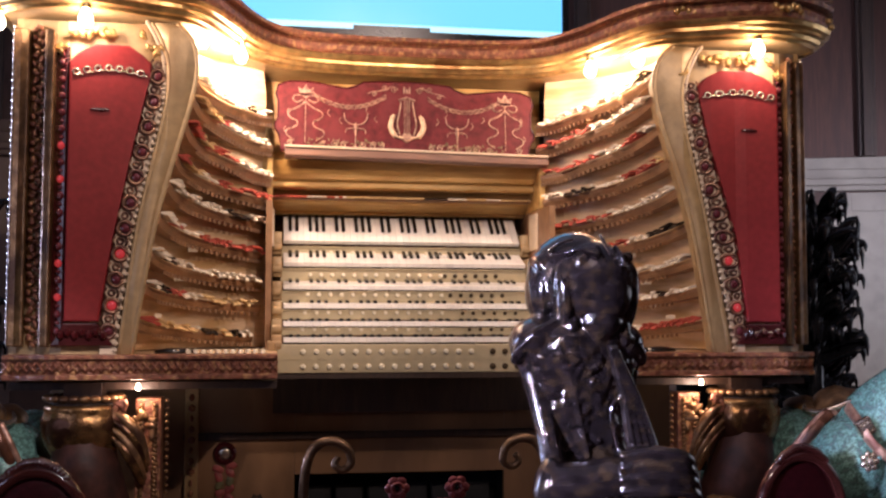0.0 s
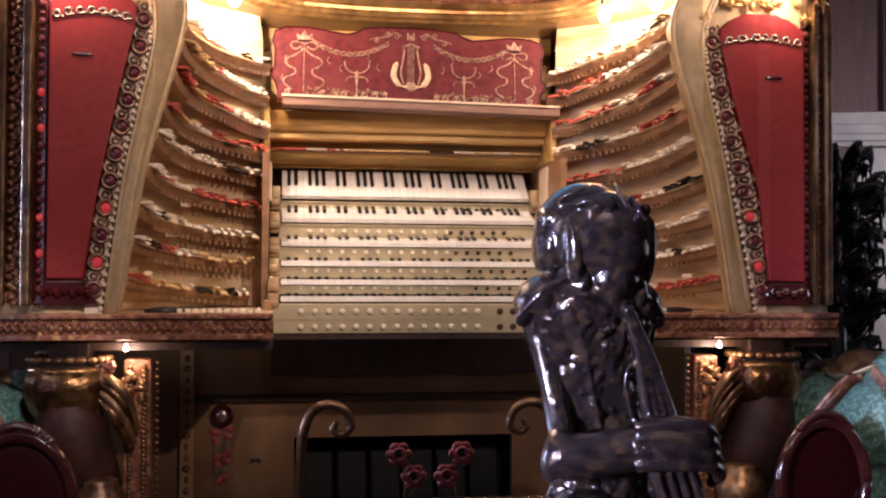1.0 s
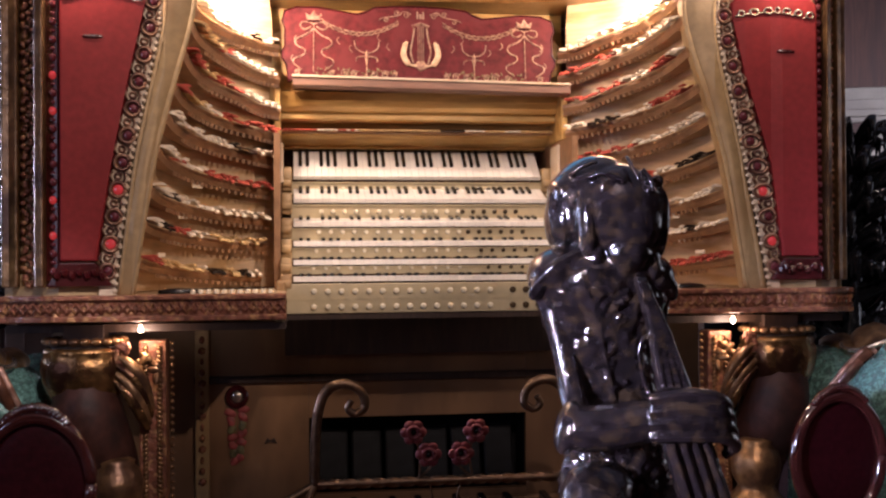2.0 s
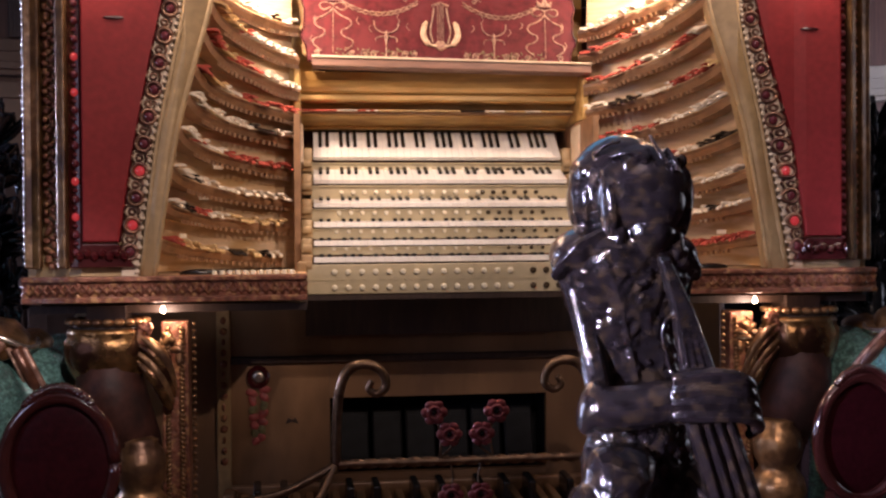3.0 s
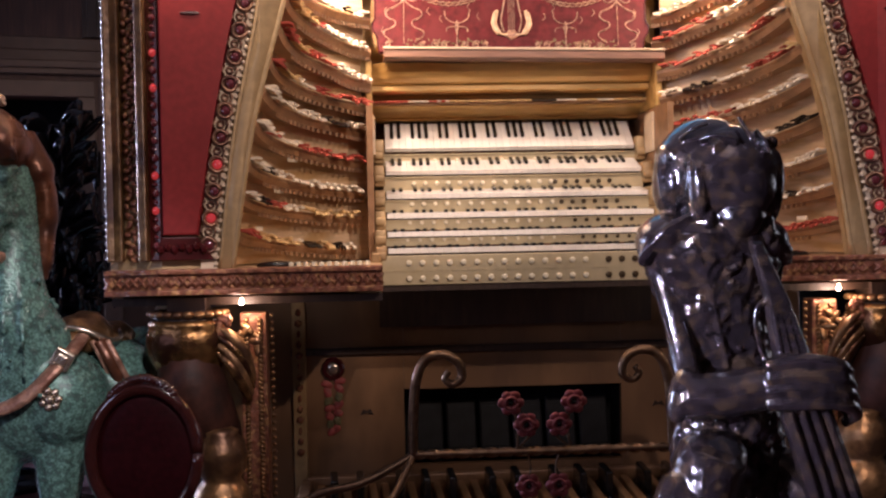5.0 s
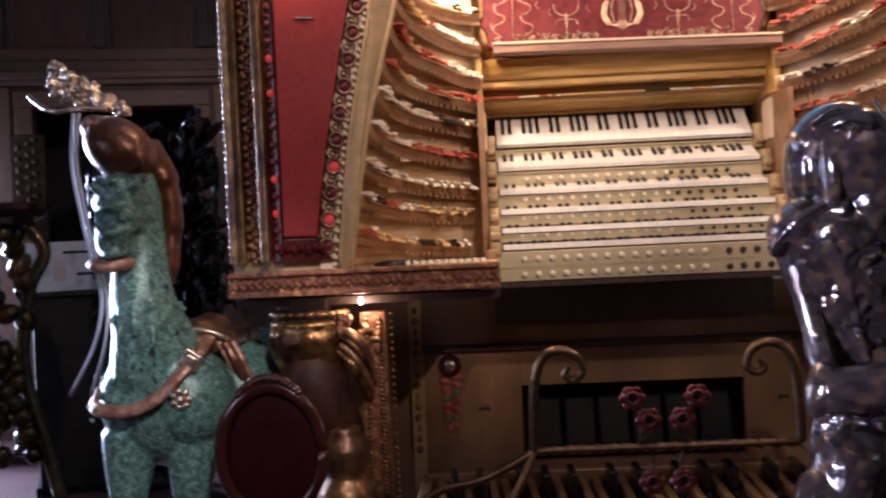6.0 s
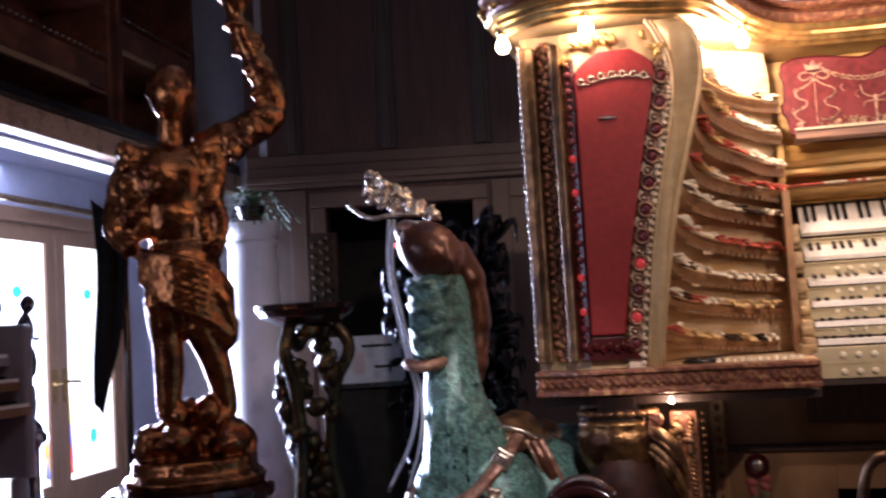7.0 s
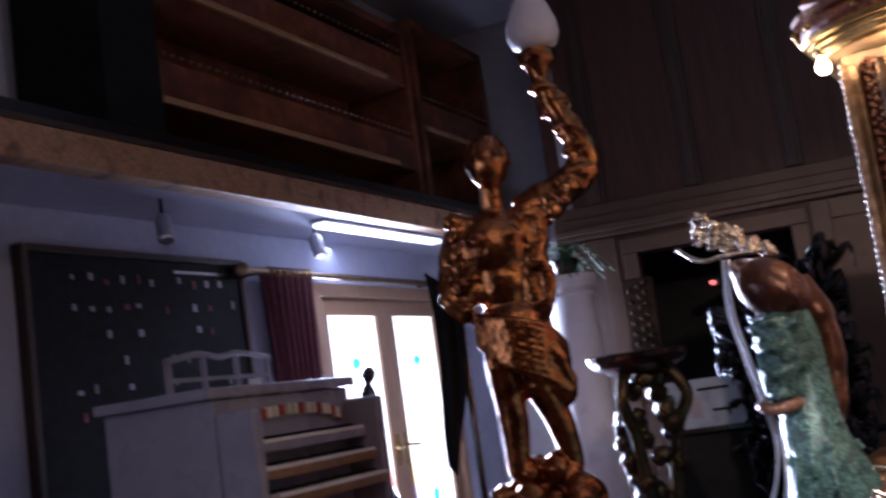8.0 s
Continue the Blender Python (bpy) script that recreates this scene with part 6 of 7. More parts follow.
door = tagged(new("door_1"), "pair of honey oak glazed doors with daylight behind", "door", kind="structure")
door.matrix_basis = SIDE_M @ pose(D0, 0, 0)
dw = D1 - D0
part("door_frame", boxes((0, 0.07, -0.02, 0.14, 0, DTOP), (dw - 0.07, dw, -0.02, 0.14, 0, DTOP), (0.07, dw - 0.07, -0.02, 0.14, DTOP - 0.08, DTOP), bevel=0.005), DOOR_WOOD, door)
leaves = []
for k in range(2):
    a, b = (0.074, dw / 2 - 0.003) if k == 0 else (dw / 2 + 0.003, dw - 0.074)
    leaf = part("door_leaf", boxes((a, a + 0.10, 0.02, 0.07, 0.01, DTOP - 0.085), (b - 0.10, b, 0.02, 0.07, 0.01, DTOP - 0.085), (a + 0.10, b - 0.10, 0.02, 0.07, DTOP - 0.185, DTOP - 0.085), (a + 0.10, b - 0.10, 0.02, 0.07, 0.01, 0.26), bevel=0.004), DOOR_WOOD, door, "oak door leaf")
    part("pane", boxes((a + 0.10, b - 0.10, 0.04, 0.05, 0.26, DTOP - 0.185)), DAYPANE, leaf, "frosted pane bright with daylight")
    mid = (a + b) / 2
    part("glass_jewel", blob(bmesh.new(), (mid, 0.038, 1.40), (0.05, 0.006, 0.035), level=2), TEAL_GLASS, leaf, "teal leaded glass piece")
    for j, (zx, hh) in enumerate(((0.62, 0.20), (0.50, 0.14), (0.40, 0.10))):
        part("leaded_piece", prism(bmesh.new(), [(a + 0.11, zx - hh), (a + 0.15, zx - hh), (a + 0.13, zx + hh * 0.6), (a + 0.11, zx + hh)] if k else [(b - 0.11, zx - hh), (b - 0.15, zx - hh), (b - 0.13, zx + hh * 0.5)], 0.034 - 0.001 * j, 0.0395), RAINBOW[(j + k) % 3], leaf)
    part("leaded_flower", blob(bmesh.new(), (mid + 0.02, 0.037, 0.50), (0.045, 0.006, 0.05), level=2), TEAL_GLASS, leaf)
    hx = b - 0.05 if k == 0 else a + 0.05
    part("handle_plate", boxes((hx - 0.02, hx + 0.02, 0.008, 0.0195, 0.74, 0.94), bevel=0.004), BRASS, leaf, "brass handle plate")
    part("handle", tube(bmesh.new(), [(hx, 0.01, 0.86), (hx, -0.03, 0.86), (hx + (-0.09 if k == 0 else 0.09), -0.035, 0.855)], 0.009, 8), BRASS, leaf)
part("threshold", boxes((0, dw, 0.0, 0.14, 0.0, 0.01)), DOOR_WOOD, door)

# curtain on a rod
rod = by_wall("curtain_rod", 6.69, 0.10, 1.90, "dark twisted curtain rod with a knob finial", "curtain rod")
part("rod", tube(bmesh.new(), [(0, 0, 0), (2.15, 0, 0)], 0.020, 10), IRON, rod)
part("finial", lathe(bmesh.new(), [(0.01, 0.0), (0.035, 0.015), (0.045, 0.04), (0.035, 0.065), (0.02, 0.08), (0.03, 0.1)], (0.02, 0, 0), 12, pose(0, 0, 0, 0, -90, 0)), IRON, rod, smooth=True)
for x in (0.12, 2.0):
    part("rod_bracket", boxes((x - 0.012, x + 0.012, 0, 0.10, -0.012, 0.012)), IRON, rod)
for x in range(9):
    ring = bmesh.new()
    tube(ring, [(0.20 + 0.045 * x, 0.028 * math.cos(2 * math.pi * k / 12), 0.028 * math.sin(2 * math.pi * k / 12)) for k in range(13)], 0.005, 5)
    part("curtain_ring", ring, BRASS, rod)
cur = by_wall("curtain", 6.84, 0.10, 0.0, "wine red velvet curtain tied back beside the doors", "curtain")
bm = bmesh.new()
cols = []
for k in range(41):
    f = k / 40
    col = []
    for j in range(13):
        h = j / 12
        z = 1.88 * (1 - h) + 0.03
        width = 0.42 - 0.10 * math.sin(min(1, h * 1.6) * math.pi / 2)
        shift = 0.14 * h
        col.append(bm.verts.new((shift + f * width, 0.030 * math.sin(f * 44), z)))
    cols.append(col)
for a, b in zip(cols, cols[1:]):
    for j in range(12):
        bm.faces.new((a[j], b[j], b[j + 1], a[j + 1]))
velvet = part("velvet", bm, CURTAIN, cur, smooth=True)
velvet.modifiers.new("thick", "SOLIDIFY").thickness = 0.006

# dark display cabinet with small pale cards
case = by_wall("display_board", 5.36, 0.0, 0.0, "dark framed wall display board with rows of small pale cards", "display board")
part("board", boxes((0, 1.34, -0.05, -0.002, 0.75, 1.93)), BLACK, case)
part("board_frame", boxes((-0.03, 0, -0.065, -0.002, 0.72, 1.96), (1.34, 1.37, -0.065, -0.002, 0.72, 1.96), (0, 1.34, -0.065, -0.002, 1.93, 1.96), (0, 1.34, -0.065, -0.002, 0.72, 0.75), bevel=0.004), DARKWOOD, case)
part("lit_strip", boxes((0.85, 1.31, -0.058, -0.051, 1.872, 1.885)), STEEL, case)
rnd = random.Random(12)
for r in range(6):
    for k in range(12):
        if rnd.random() < 0.55 - 0.05 * r + 0.015 * k:
            x, z, w = 0.2 + k * 0.095 + rnd.random() * 0.03, 1.80 - r * 0.12 + rnd.random() * 0.03, 0.012 + 0.018 * rnd.random()
            part("card", boxes((x, x + w, -0.056, -0.051, z, z + 0.02 + 0.02 * rnd.random())), WHITE_PAINT if rnd.random() < 0.8 else ROSE, case)

# balcony: beam, soffit, deck, with cabinets standing on it
balcony = tagged(new("balcony"), "balcony with an oak edge beam over the side of the hall", "balcony", kind="structure")
balcony.matrix_basis = SIDE_M
part("edge_beam", boxes((0.2, SIDE_L, -0.65, -0.55, 2.10, 2.235), bevel=0.008), BEAM, balcony, "oak edge beam")
part("soffit", boxes((0.2, SIDE_L, -0.549, -0.001, 2.13, 2.17)), WALL_BLUE, balcony, "bluish painted soffit")
part("deck", boxes((0.2, SIDE_L, -0.65, -0.001, 2.236, 2.26)), DARKWOOD, balcony)
part("kick_rail", boxes((0.2, SIDE_L, -0.64, -0.61, 2.261, 2.31)), EBONY, balcony)


def upper_cabinet(u0, u1, z1, shelves):
    ob = by_wall("balcony_cabinet", u0, 0.02, 2.262, "tall mahogany cabinet with pale shelf edges on the balcony", "cabinet", "cabinets on the balcony")
    w = u1 - u0
    for nm, r in (("side_panel", (0, 0.05, -0.46, 0, 0, z1)), ("side_panel", (w - 0.05, w, -0.46, 0, 0, z1)), ("back_panel", (0.051, w - 0.051, -0.03, 0, 0, z1)), ("top_board", (0.051, w - 0.051, -0.46, -0.031, z1 - 0.06, z1)), ("plinth", (0.051, w - 0.051, -0.46, -0.031, 0, 0.08))):
        part(nm, boxes(r, bevel=0.004), CABINET, ob)
    for z in shelves:
        part("shelf", boxes((0.051, w - 0.051, -0.45, -0.031, z, z + 0.022)), CABINET, ob)
        part("shelf_edge", boxes((0.051, w - 0.30, -0.475, -0.451, z - 0.004, z + 0.028), bevel=0.003), PALE_WOOD, ob, "pale wooden shelf edge")
        part("drawer_front", boxes((0.06, w - 0.06, -0.45, -0.43, z + 0.03, z + 0.20), bevel=0.006), CABINET, ob, "reddish mahogany drawer front")
        for k in range(int(w / 0.06) - 2):
            part("peg", lathe(bmesh.new(), [(0.008, 0), (0.008, 0.014), (0.004, 0.018)], (0.09 + k * 0.06, -0.45, z + 0.23), 8, pose(0, 0, 0, 90, 0, 0)), STEEL, ob)
    return ob


upper_cabinet(5.72, 8.08, 1.20, (0.26, 0.80))
upper_cabinet(8.16, 9.25, 1.30, (0.55,))
dark = by_wall("balcony_post", 5.38, 0.05, 2.262, "black cabinet post on the balcony", "post")
part("post_body", boxes((0, 0.32, -0.5, 0, 0, 1.5), (-0.02, 0.34, -0.52, 0.0, 0, 0.06), bevel=0.006), BLACK, dark)
pipe = by_wall("ventilation_pipe", 7.65, 0.25, 3.47, "curved dark pipe over the balcony cabinet", "pipe")
part("pipe", tube(bmesh.new(), smooth_line([(0, 0, 0), (0.0, 0, 0.14), (0.10, 0, 0.22), (0.22, 0, 0.18), (0.26, 0, 0.02), (0.26, 0, -0.0)], 6), 0.03, 10), STEEL, pipe, smooth=True)

# tube light and track spots under the balcony
tl = by_wall("tube_light", 6.95, 0.40, 2.11, "lit white fluorescent tube light under the balcony", "light")
part("housing", boxes((0, 1.35, -0.05, 0.05, 0.003, 0.019), bevel=0.003), WHITE_PAINT, tl)
part("lit_tube", boxes((0.02, 1.33, -0.042, 0.042, -0.02, 0.002), bevel=0.008), TUBE, tl, "glowing tube cover")
tube_lamp = lamp("tube_light_glow", "AREA", tuple(SIDE_M @ Vector((7.62, -0.40, 2.075))), 3.5, (0.60, 0.70, 1.0), target=tuple(SIDE_M @ Vector((7.62, -0.30, 0.5))), area=(0.1, 1.3))
for u in (5.84, 6.99):
    sp = by_wall("track_spot", u, 0.35, 2.13, "small steel track spotlight under the balcony", "spotlight", "track spots")
    part("stem", tube(bmesh.new(), [(0, 0, 0.0), (0, 0, -0.07)], 0.008, 8), EBONY, sp)
    part("can", lathe(bmesh.new(), [(0.03, 0.0), (0.036, 0.01), (0.036, 0.12), (0.03, 0.13)], (0, 0, -0.08), 14, pose(0, 0, 0, 160, 15, 0)), STEEL, sp, smooth=False)

# white spinet organ with a lattice music rack
org = by_wall("white_organ", 5.10, 0.58, 0.0, "white lacquered two manual organ with a lattice music rack", "organ")
part("case_body", boxes((0.08, 0.90, -0.50, 0, 0.0, 1.21), bevel=0.008), WHITE_PAINT, org)
part("lid", boxes((0.05, 0.93, -0.52, 0.02, 1.211, 1.25), bevel=0.008), WHITE_PAINT, org)
part("side_cheek", boxes((0.08, 0.13, -0.66, -0.501, 0.60, 1.16), bevel=0.012), WHITE_PAINT, org)
part("side_cheek", boxes((0.85, 0.90, -0.66, -0.501, 0.60, 1.16), bevel=0.012), WHITE_PAINT, org)
for k, (z, y) in enumerate(((1.04, -0.55), (0.95, -0.59), (0.86, -0.63))):
    part("key_bed", boxes((0.135, 0.845, y - 0.05, y + 0.045, z - 0.03, z), bevel=0.004), SHELF if k else WHITE_PAINT, org)
    man = part("small_manual", boxes((0.15, 0.83, y - 0.052, y + 0.045, z + 0.001, z + 0.014)), IVORY, org)
    for i in range(26):
        if i % 7 not in (2, 6):
            part("sharp", boxes((0.155 + i * 0.026, 0.167 + i * 0.026, y - 0.01, y + 0.045, z + 0.0145, z + 0.024)), EBONY, man)
for i in range(22):
    a = math.pi * (0.08 + 0.84 * i / 21)
    t = part("rocker_tab", boxes((-0.012, 0.012, -0.01, 0.01, -0.02, 0.02), bevel=0.002), (TAB_RED, TAB_WHITE, TAB_WHITE)[i % 3], org)
    t.matrix_basis = pose(0.49 - 0.32 * math.cos(a), -0.515, 1.09 + 0.06 * math.sin(a))
rack = part("music_rack", boxes((0.30, 0.32, -0.12, -0.10, 1.251, 1.375), (0.50, 0.515, -0.12, -0.10, 1.251, 1.395), (0.70, 0.715, -0.12, -0.10, 1.251, 1.395), (0.90, 0.92, -0.12, -0.10, 1.251, 1.375), (0.32, 0.90, -0.118, -0.102, 1.305, 1.32), (0.28, 0.94, -0.14, -0.09, 1.251, 1.265)), WHITE_PAINT, org, "white lattice music rack")
part("rack_top", tube(bmesh.new(), smooth_line([(0.30, -0.11, 1.385), (0.40, -0.11, 1.40), (0.50, -0.11, 1.41), (0.61, -0.11, 1.395), (0.71, -0.11, 1.41), (0.82, -0.11, 1.40), (0.92, -0.11, 1.385)], 4), 0.012, 8), WHITE_PAINT, rack, smooth=True)
part("card", boxes((0.76, 0.84, -0.124, -0.121, 1.265, 1.30)), MARBLE, rack)
for x in (0.08, 0.82):
    part("front_leg", lathe(bmesh.new(), [(0.02, 0.0), (0.03, 0.1), (0.02, 0.13), (0.035, 0.35), (0.03, 0.60)], (x + 0.03, -0.62, 0), 12), WHITE_PAINT, org, smooth=True)
part("pedal_board", boxes((0.2, 0.78, -0.66, -0.501, 0.02, 0.09), bevel=0.006), SHELF, org)
fig = bmesh.new()
for c, sz in (((0, 0, 0.80), (0.06, 0.05, 0.14)), ((0.01, 0, 1.0), (0.07, 0.05, 0.11)), ((0.0, 0, 1.16), (0.06, 0.045, 0.10)), ((0.01, -0.01, 1.30), (0.042, 0.045, 0.052)), ((0.08, 0, 1.12), (0.06, 0.02, 0.018)), ((0, 0, 0.66), (0.09, 0.08, 0.06))):
    blob(fig, c, sz, level=2)
lathe(fig, [(0.10, 0.0), (0.10, 0.05), (0.06, 0.08), (0.06, 0.56), (0.10, 0.60), (0.10, 0.64)], (0, 0, 0), 14)
f = cast("figurine_statue", fig, BRONZE_DEEP, (0, 0, 0), "dark figurine statue on a slim pillar by the curtain", "statue", 0.012, 0, 2)
f.matrix_basis = SIDE_M @ pose(7.32, -0.35, 0)

# ---- behind the statues ----
col = thing("marble_column", (-3.06, 2.14, 0), "white marble column pedestal", "column")
part("shaft", lathe(bmesh.new(), [(0.142, 0.16), (0.146, 0.3), (0.140, 0.9), (0.126, 1.53), (0.136, 1.54), (0.136, 1.56)], n=28), MARBLE, col, smooth=True)
part("base", lathe(bmesh.new(), [(0.18, 0.0), (0.18, 0.07), (0.15, 0.075), (0.16, 0.11), (0.13, 0.16)], n=28), MARBLE, col)
part("capital", lathe(bmesh.new(), [(0.11, 1.561), (0.14, 1.59), (0.152, 1.62), (0.152, 1.655)], n=28), MARBLE, col)
fern = thing("potted_fern", (-3.06, 2.14, 1.655), "dark green fern in a pot on the marble column", "plant")
part("pot", lathe(bmesh.new(), [(0.05, 0.0), (0.075, 0.07), (0.08, 0.09), (0.07, 0.09)], n=16), BRONZE_DEEP, fern)
rnd = random.Random(21)
bm = bmesh.new()
for k in range(46):
    a, up, ln = rnd.random() * 6.28, rnd.random(), 0.13 + 0.12 * rnd.random()
    pts = smooth_line([(0, 0, 0.08), (ln * 0.5 * math.cos(a), ln * 0.5 * math.sin(a), 0.10 + 0.09 * up), (ln * math.cos(a), ln * math.sin(a), 0.06 + 0.07 * up - 0.05), (ln * 1.15 * math.cos(a), ln * 1.15 * math.sin(a), -0.02 + 0.06 * up)], 4)
    for j in range(1, len(pts)):
        p, d = pts[j], (pts[j] - pts[j - 1]).normalized()
        side = d.cross(Vector((0, 0, 1)))
        w = 0.030 * (1 - j / len(pts)) + 0.006
        for q in (-1, 1):
            tip = p + side * q * w + d * 0.012
            bm.faces.new([bm.verts.new(p - d * 0.006), bm.verts.new(p + d * 0.006), bm.verts.new(tip)])
part("fronds", bm, FERN, fern, "dark green fern fronds", kind="stuff")

torchere = thing("bronze_pedestal", (-2.22, 0.86, 0), "dark bronze and gilt figured pedestal with a round top", "pedestal")
part("top_plate", lathe(bmesh.new(), [(0.11, 1.10), (0.17, 1.13), (0.19, 1.155), (0.19, 1.175), (0.17, 1.18)], n=24), BRONZE_DEEP, torchere)
bm = bmesh.new()
for k in range(3):
    a = k * 2.094 + 0.4
    tube(bm, smooth_line([(0.11 * math.cos(a), 0.11 * math.sin(a), 1.10), (0.16 * math.cos(a), 0.16 * math.sin(a), 1.0), (0.10 * math.cos(a), 0.10 * math.sin(a), 0.86), (0.07 * math.cos(a), 0.07 * math.sin(a), 0.6), (0.13 * math.cos(a), 0.13 * math.sin(a), 0.3), (0.19 * math.cos(a), 0.19 * math.sin(a), 0.03)], 5), 0.026, 8)
rnd = random.Random(31)
for k in range(46):
    a, z = rnd.random() * 6.28, 0.25 + 0.83 * rnd.random()
    r = 0.07 + 0.03 * math.sin(z * 9)
    blob(bm, (r * math.cos(a), r * math.sin(a), z), (0.036, 0.036, 0.05), (rnd.random() * 60, rnd.random() * 90, 0), 2, 0.3, 30)
part("figured_stem", bm, mat("olive_gilt_bronze", (0.10, 0.075, 0.035), 0.25, 0.7, 0.5, 40, 0.4, (0.03, 0.025, 0.02), 10, 0.52), torchere, "olive gilt figured stem", True)
part("foot", lathe(bmesh.new(), [(0.22, 0.0), (0.22, 0.03), (0.16, 0.06), (0.10, 0.08)], n=24), BRONZE_DEEP, torchere)

sheet = thing("display_stand", (-2.18, 1.40, 0), "pale blue printed sheet over an added black panel", "display stand")
sheet.rotation_euler = (0, 0, radians(20))
part("printed_sheet", boxes((-0.16, 0.16, 0.0, 0.006, 0.84, 1.04)), BLUE_CLOTH, sheet, "pale blue sheet")
for k, (x, z, w, h) in enumerate(((-0.02, 0.99, 0.13, 0.012), (-0.06, 0.88, 0.05, 0.09), (0.03, 0.90, 0.10, 0.012))):
    part("print_bar", boxes((x, x + w, -0.003, -0.0005, z, z + h)), WHITE_PAINT if k % 2 else EBONY, sheet)
# added panel whose black fills in the dark area under the sheet
part("stand_panel", boxes((-0.15, 0.15, 0.012, 0.04, 0.0, 0.82), (-0.17, 0.17, 0.012, 0.22, 0.0, 0.04), bevel=0.004), BLACK, sheet, "matt black panel added for the dark area below the sheet")
part("sheet_tray", boxes((-0.17, 0.17, -0.02, 0.02, 0.82, 0.838)), EBONY, sheet)


def black_ornament(x, y, h, seed, label):
    """A glossy black spiky sculpture of many curled glass leaves."""
    rnd = random.Random(seed)
    bm = bmesh.new()
    tube(bm, [(0, 0, 0.0), (0.01, 0, h * 0.5), (0, 0, h * 0.95)], [0.05, 0.035, 0.012], 10)
    lathe(bm, [(0.18, 0.0), (0.18, 0.03), (0.10, 0.06)], n=18)
    leaves = bmesh.new()
    for k in range(190):
        a, z = rnd.random() * 6.28, h * (0.22 + 0.75 * rnd.random())
        r = 0.10 + 0.08 * rnd.random()
        c, s2 = math.cos(a), math.sin(a)
        tube(leaves, smooth_line([(0.02 * c, 0.02 * s2, z - 0.05), (r * 0.6 * c, r * 0.6 * s2, z), (r * c, r * s2, z + 0.06 * rnd.random()), (r * 1.05 * c, r * 1.05 * s2, z - 0.03)], 3), [0.008, 0.016, 0.024, 0.028, 0.028, 0.025, 0.020, 0.014, 0.008, 0.004], 6, 0.5)
    ob = part("black_glass_sculpture", bm, GLASSBLACK, None, label, True)
    part("glass_leaves", leaves, GLASSBLACK, ob, "curled black glass leaves", True, "stuff")
    tagged(ob, category="sculpture", group="black glass sculptures")
    ob.location = (x, y, 0)
    return ob


black_ornament(-1.60, 1.05, 1.5, 3, "tall glossy black glass leaf sculpture behind the horse")
black_ornament(-1.98, 1.55, 1.35, 5, "glossy black glass leaf sculpture by the dark doorway")
black_ornament(1.52, 0.62, 1.42, 4, "glossy black glass leaf sculpture beside the organ")
black_ornament(1.72, 0.95, 1.55, 7, "tall glossy black glass leaf sculpture beside the organ")

# exit light in the dark doorway
led = thing("indicator_light", (-2.55, 2.99, 1.55), "small red indicator lamp in the dark doorway", "indicator")
part("lens", blob(bmesh.new(), (0, -0.02, 0), (0.016, 0.012, 0.012), level=2), mat("red_led", (0.8, 0.05, 0.05), 0.3, 0, 0, 5, 0, glow=(1.0, 0.12, 0.1), glow_strength=3), led)
part("box", boxes((-0.03, 0.03, -0.01, 0.6, -0.02, 0.02), bevel=0.003), EBONY, led)

# carved panel on the dado
fret = thing("carved_wall_plaque", (-2.9, 2.70, 1.35), "dark carved wooden plaque on the dado", "plaque")
fret.rotation_euler = (0, 0, radians(15))
part("plaque_board", boxes((-0.09, 0.09, -0.02, 0.012, -0.28, 0.28), bevel=0.006), DULL_CARVING, fret)
bm = bmesh.new()
for k in range(26):
    blob(bm, (0.05 * math.sin(k * 2.1), -0.024, -0.25 + k * 0.02), (0.022, 0.012, 0.016), (0, 37 * k, 0), 1)
part("plaque_carving", bm, DULL_CARVING, fret, "carved scrollwork", True, "stuff")

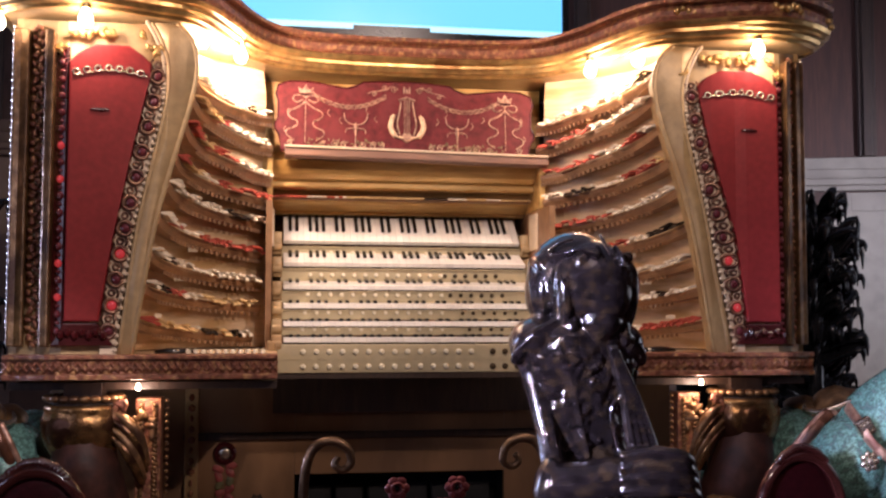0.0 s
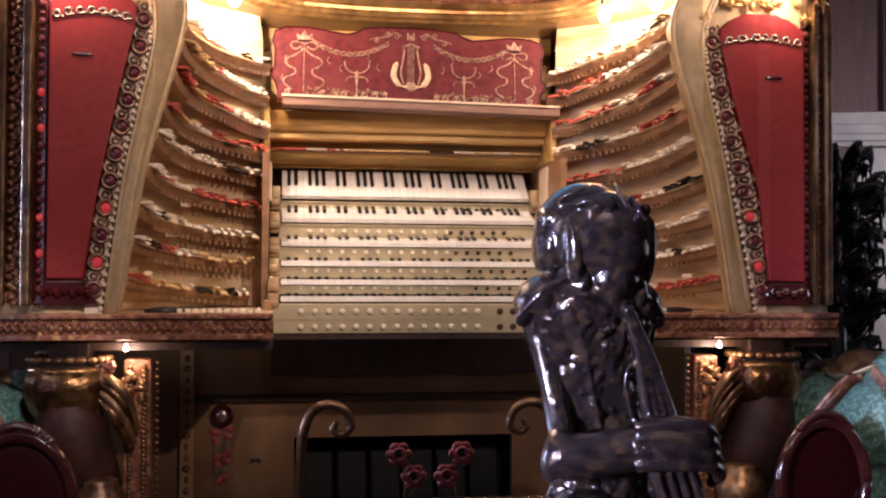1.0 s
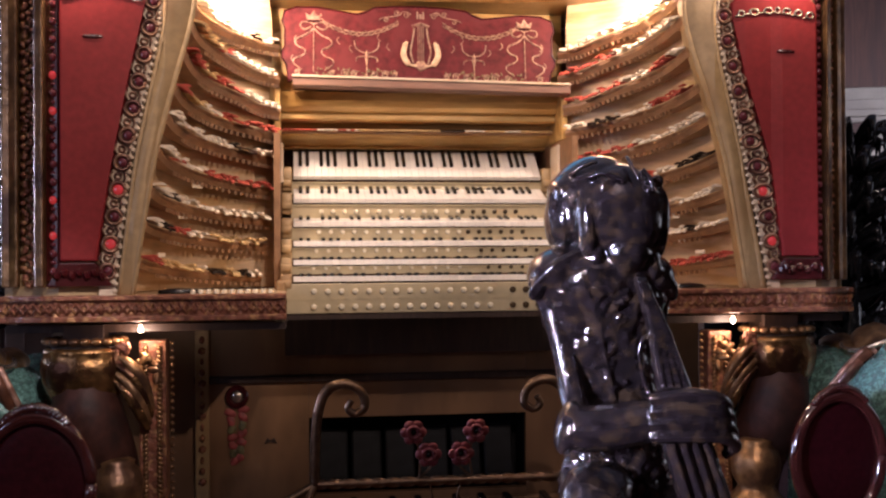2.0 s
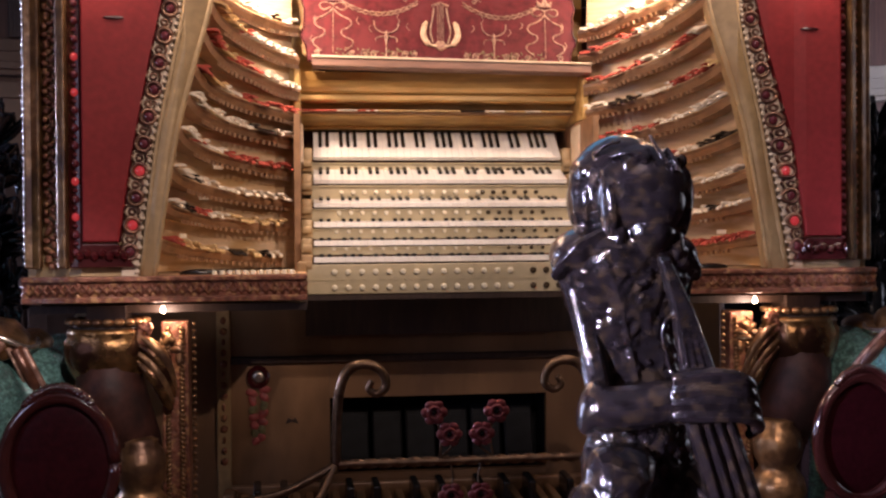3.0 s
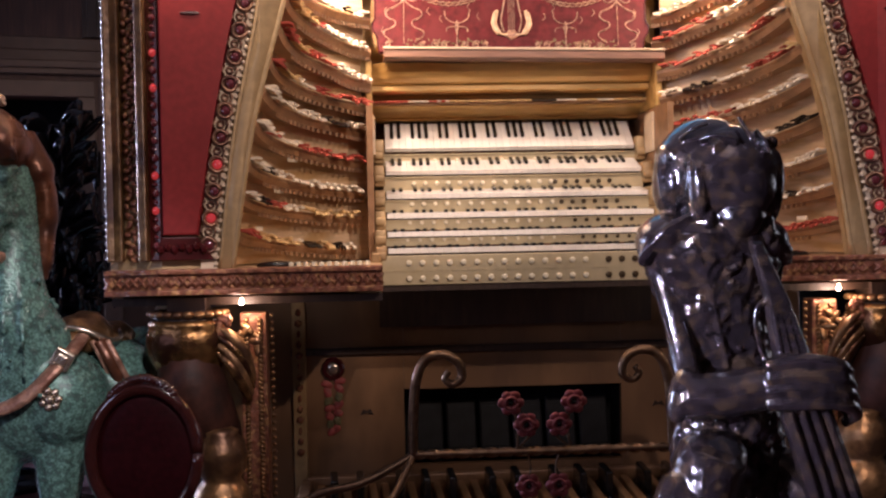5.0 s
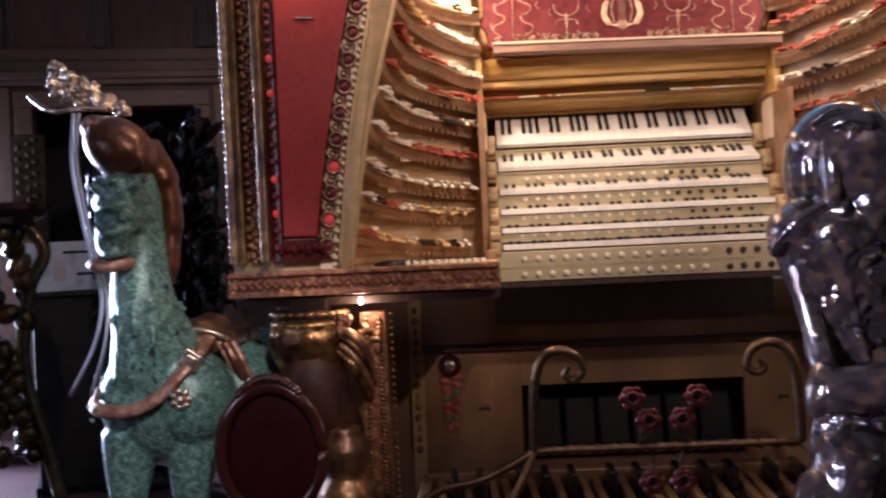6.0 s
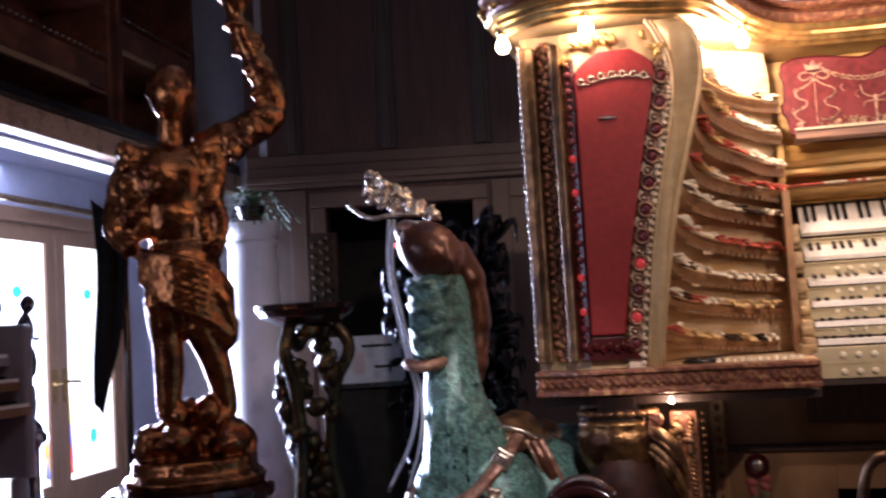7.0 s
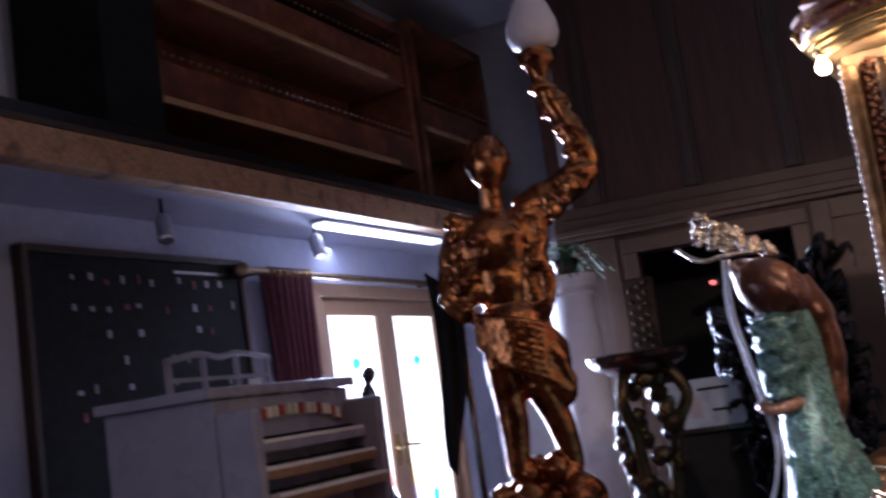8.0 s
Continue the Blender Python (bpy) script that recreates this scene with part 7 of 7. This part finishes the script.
# unseen pendant, added to carry the fill light
pend = thing("pendant_lamp", (0.2, -3.3, 3.35), "added, unseen frosted glass pendant lamp hanging from the ceiling", "lamp")
pend_globe = part("globe", lathe(bmesh.new(), [(0.03, 0.13), (0.10, 0.09), (0.13, 0.0), (0.10, -0.09), (0.02, -0.13)], n=20), FLAME, pend, smooth=True)
pend_globe.visible_shadow = False
part("rod", tube(bmesh.new(), [(0, 0, 0.13), (0, 0, 0.55)], 0.01, 8), BRASS, pend)
# unseen window, put in as the source of the added cool light
win2 = tagged(new("window_1"), "assumed, unseen tall frosted window in the side wall", "window", kind="structure")
win2.matrix_basis = SIDE_M @ pose(2.2, 0, 0)
part("window_frame", boxes((-0.62, -0.56, -0.04, 0, 0.7, 2.08), (0.56, 0.62, -0.04, 0, 0.7, 2.08), (-0.56, 0.56, -0.04, 0, 0.7, 0.76), (-0.56, 0.56, -0.04, 0, 2.02, 2.08), bevel=0.004), WHITE_PAINT, win2)
part("pane", boxes((-0.56, 0.56, -0.02, -0.01, 0.76, 2.02)), DAYPANE, win2)

# unseen window, put in for the added light on the right wing
win3 = tagged(new("window_2"), "assumed, unseen tall frosted window in the panelled wall", "window", kind="structure")
win3.matrix_basis = pose(4.2, 0.2, 0, 0, 0, -90)
part("window_frame", boxes((-0.62, -0.56, -0.04, 0, 0.85, 2.15), (0.56, 0.62, -0.04, 0, 0.85, 2.15), (-0.56, 0.56, -0.04, 0, 0.85, 0.91), (-0.56, 0.56, -0.04, 0, 2.09, 2.15), bevel=0.004), WHITE_PAINT, win3)
part("pane", boxes((-0.56, 0.56, -0.02, -0.01, 0.91, 2.09)), DAYPANE, win3)

# ---- behind the camera: cans for the added spots that light the hall ----
for x in (-0.5, 0.5, 1.6):
    sp = thing("ceiling_spot", (x, -3.95 if x == 0.5 else -4.25, HALL_H), "added, unseen black ceiling spotlight on a stem", "spotlight", "ceiling spots")
    part("stem", tube(bmesh.new(), [(0, 0, 0), (0, 0, -0.6)], 0.012, 8), EBONY, sp)
    part("can", lathe(bmesh.new(), [(0.03, 0.0), (0.05, 0.01), (0.05, 0.1)], (0, -0.06, -0.66), 14, pose(0, 0, 0, 70, 0, 0)), EBONY, sp)
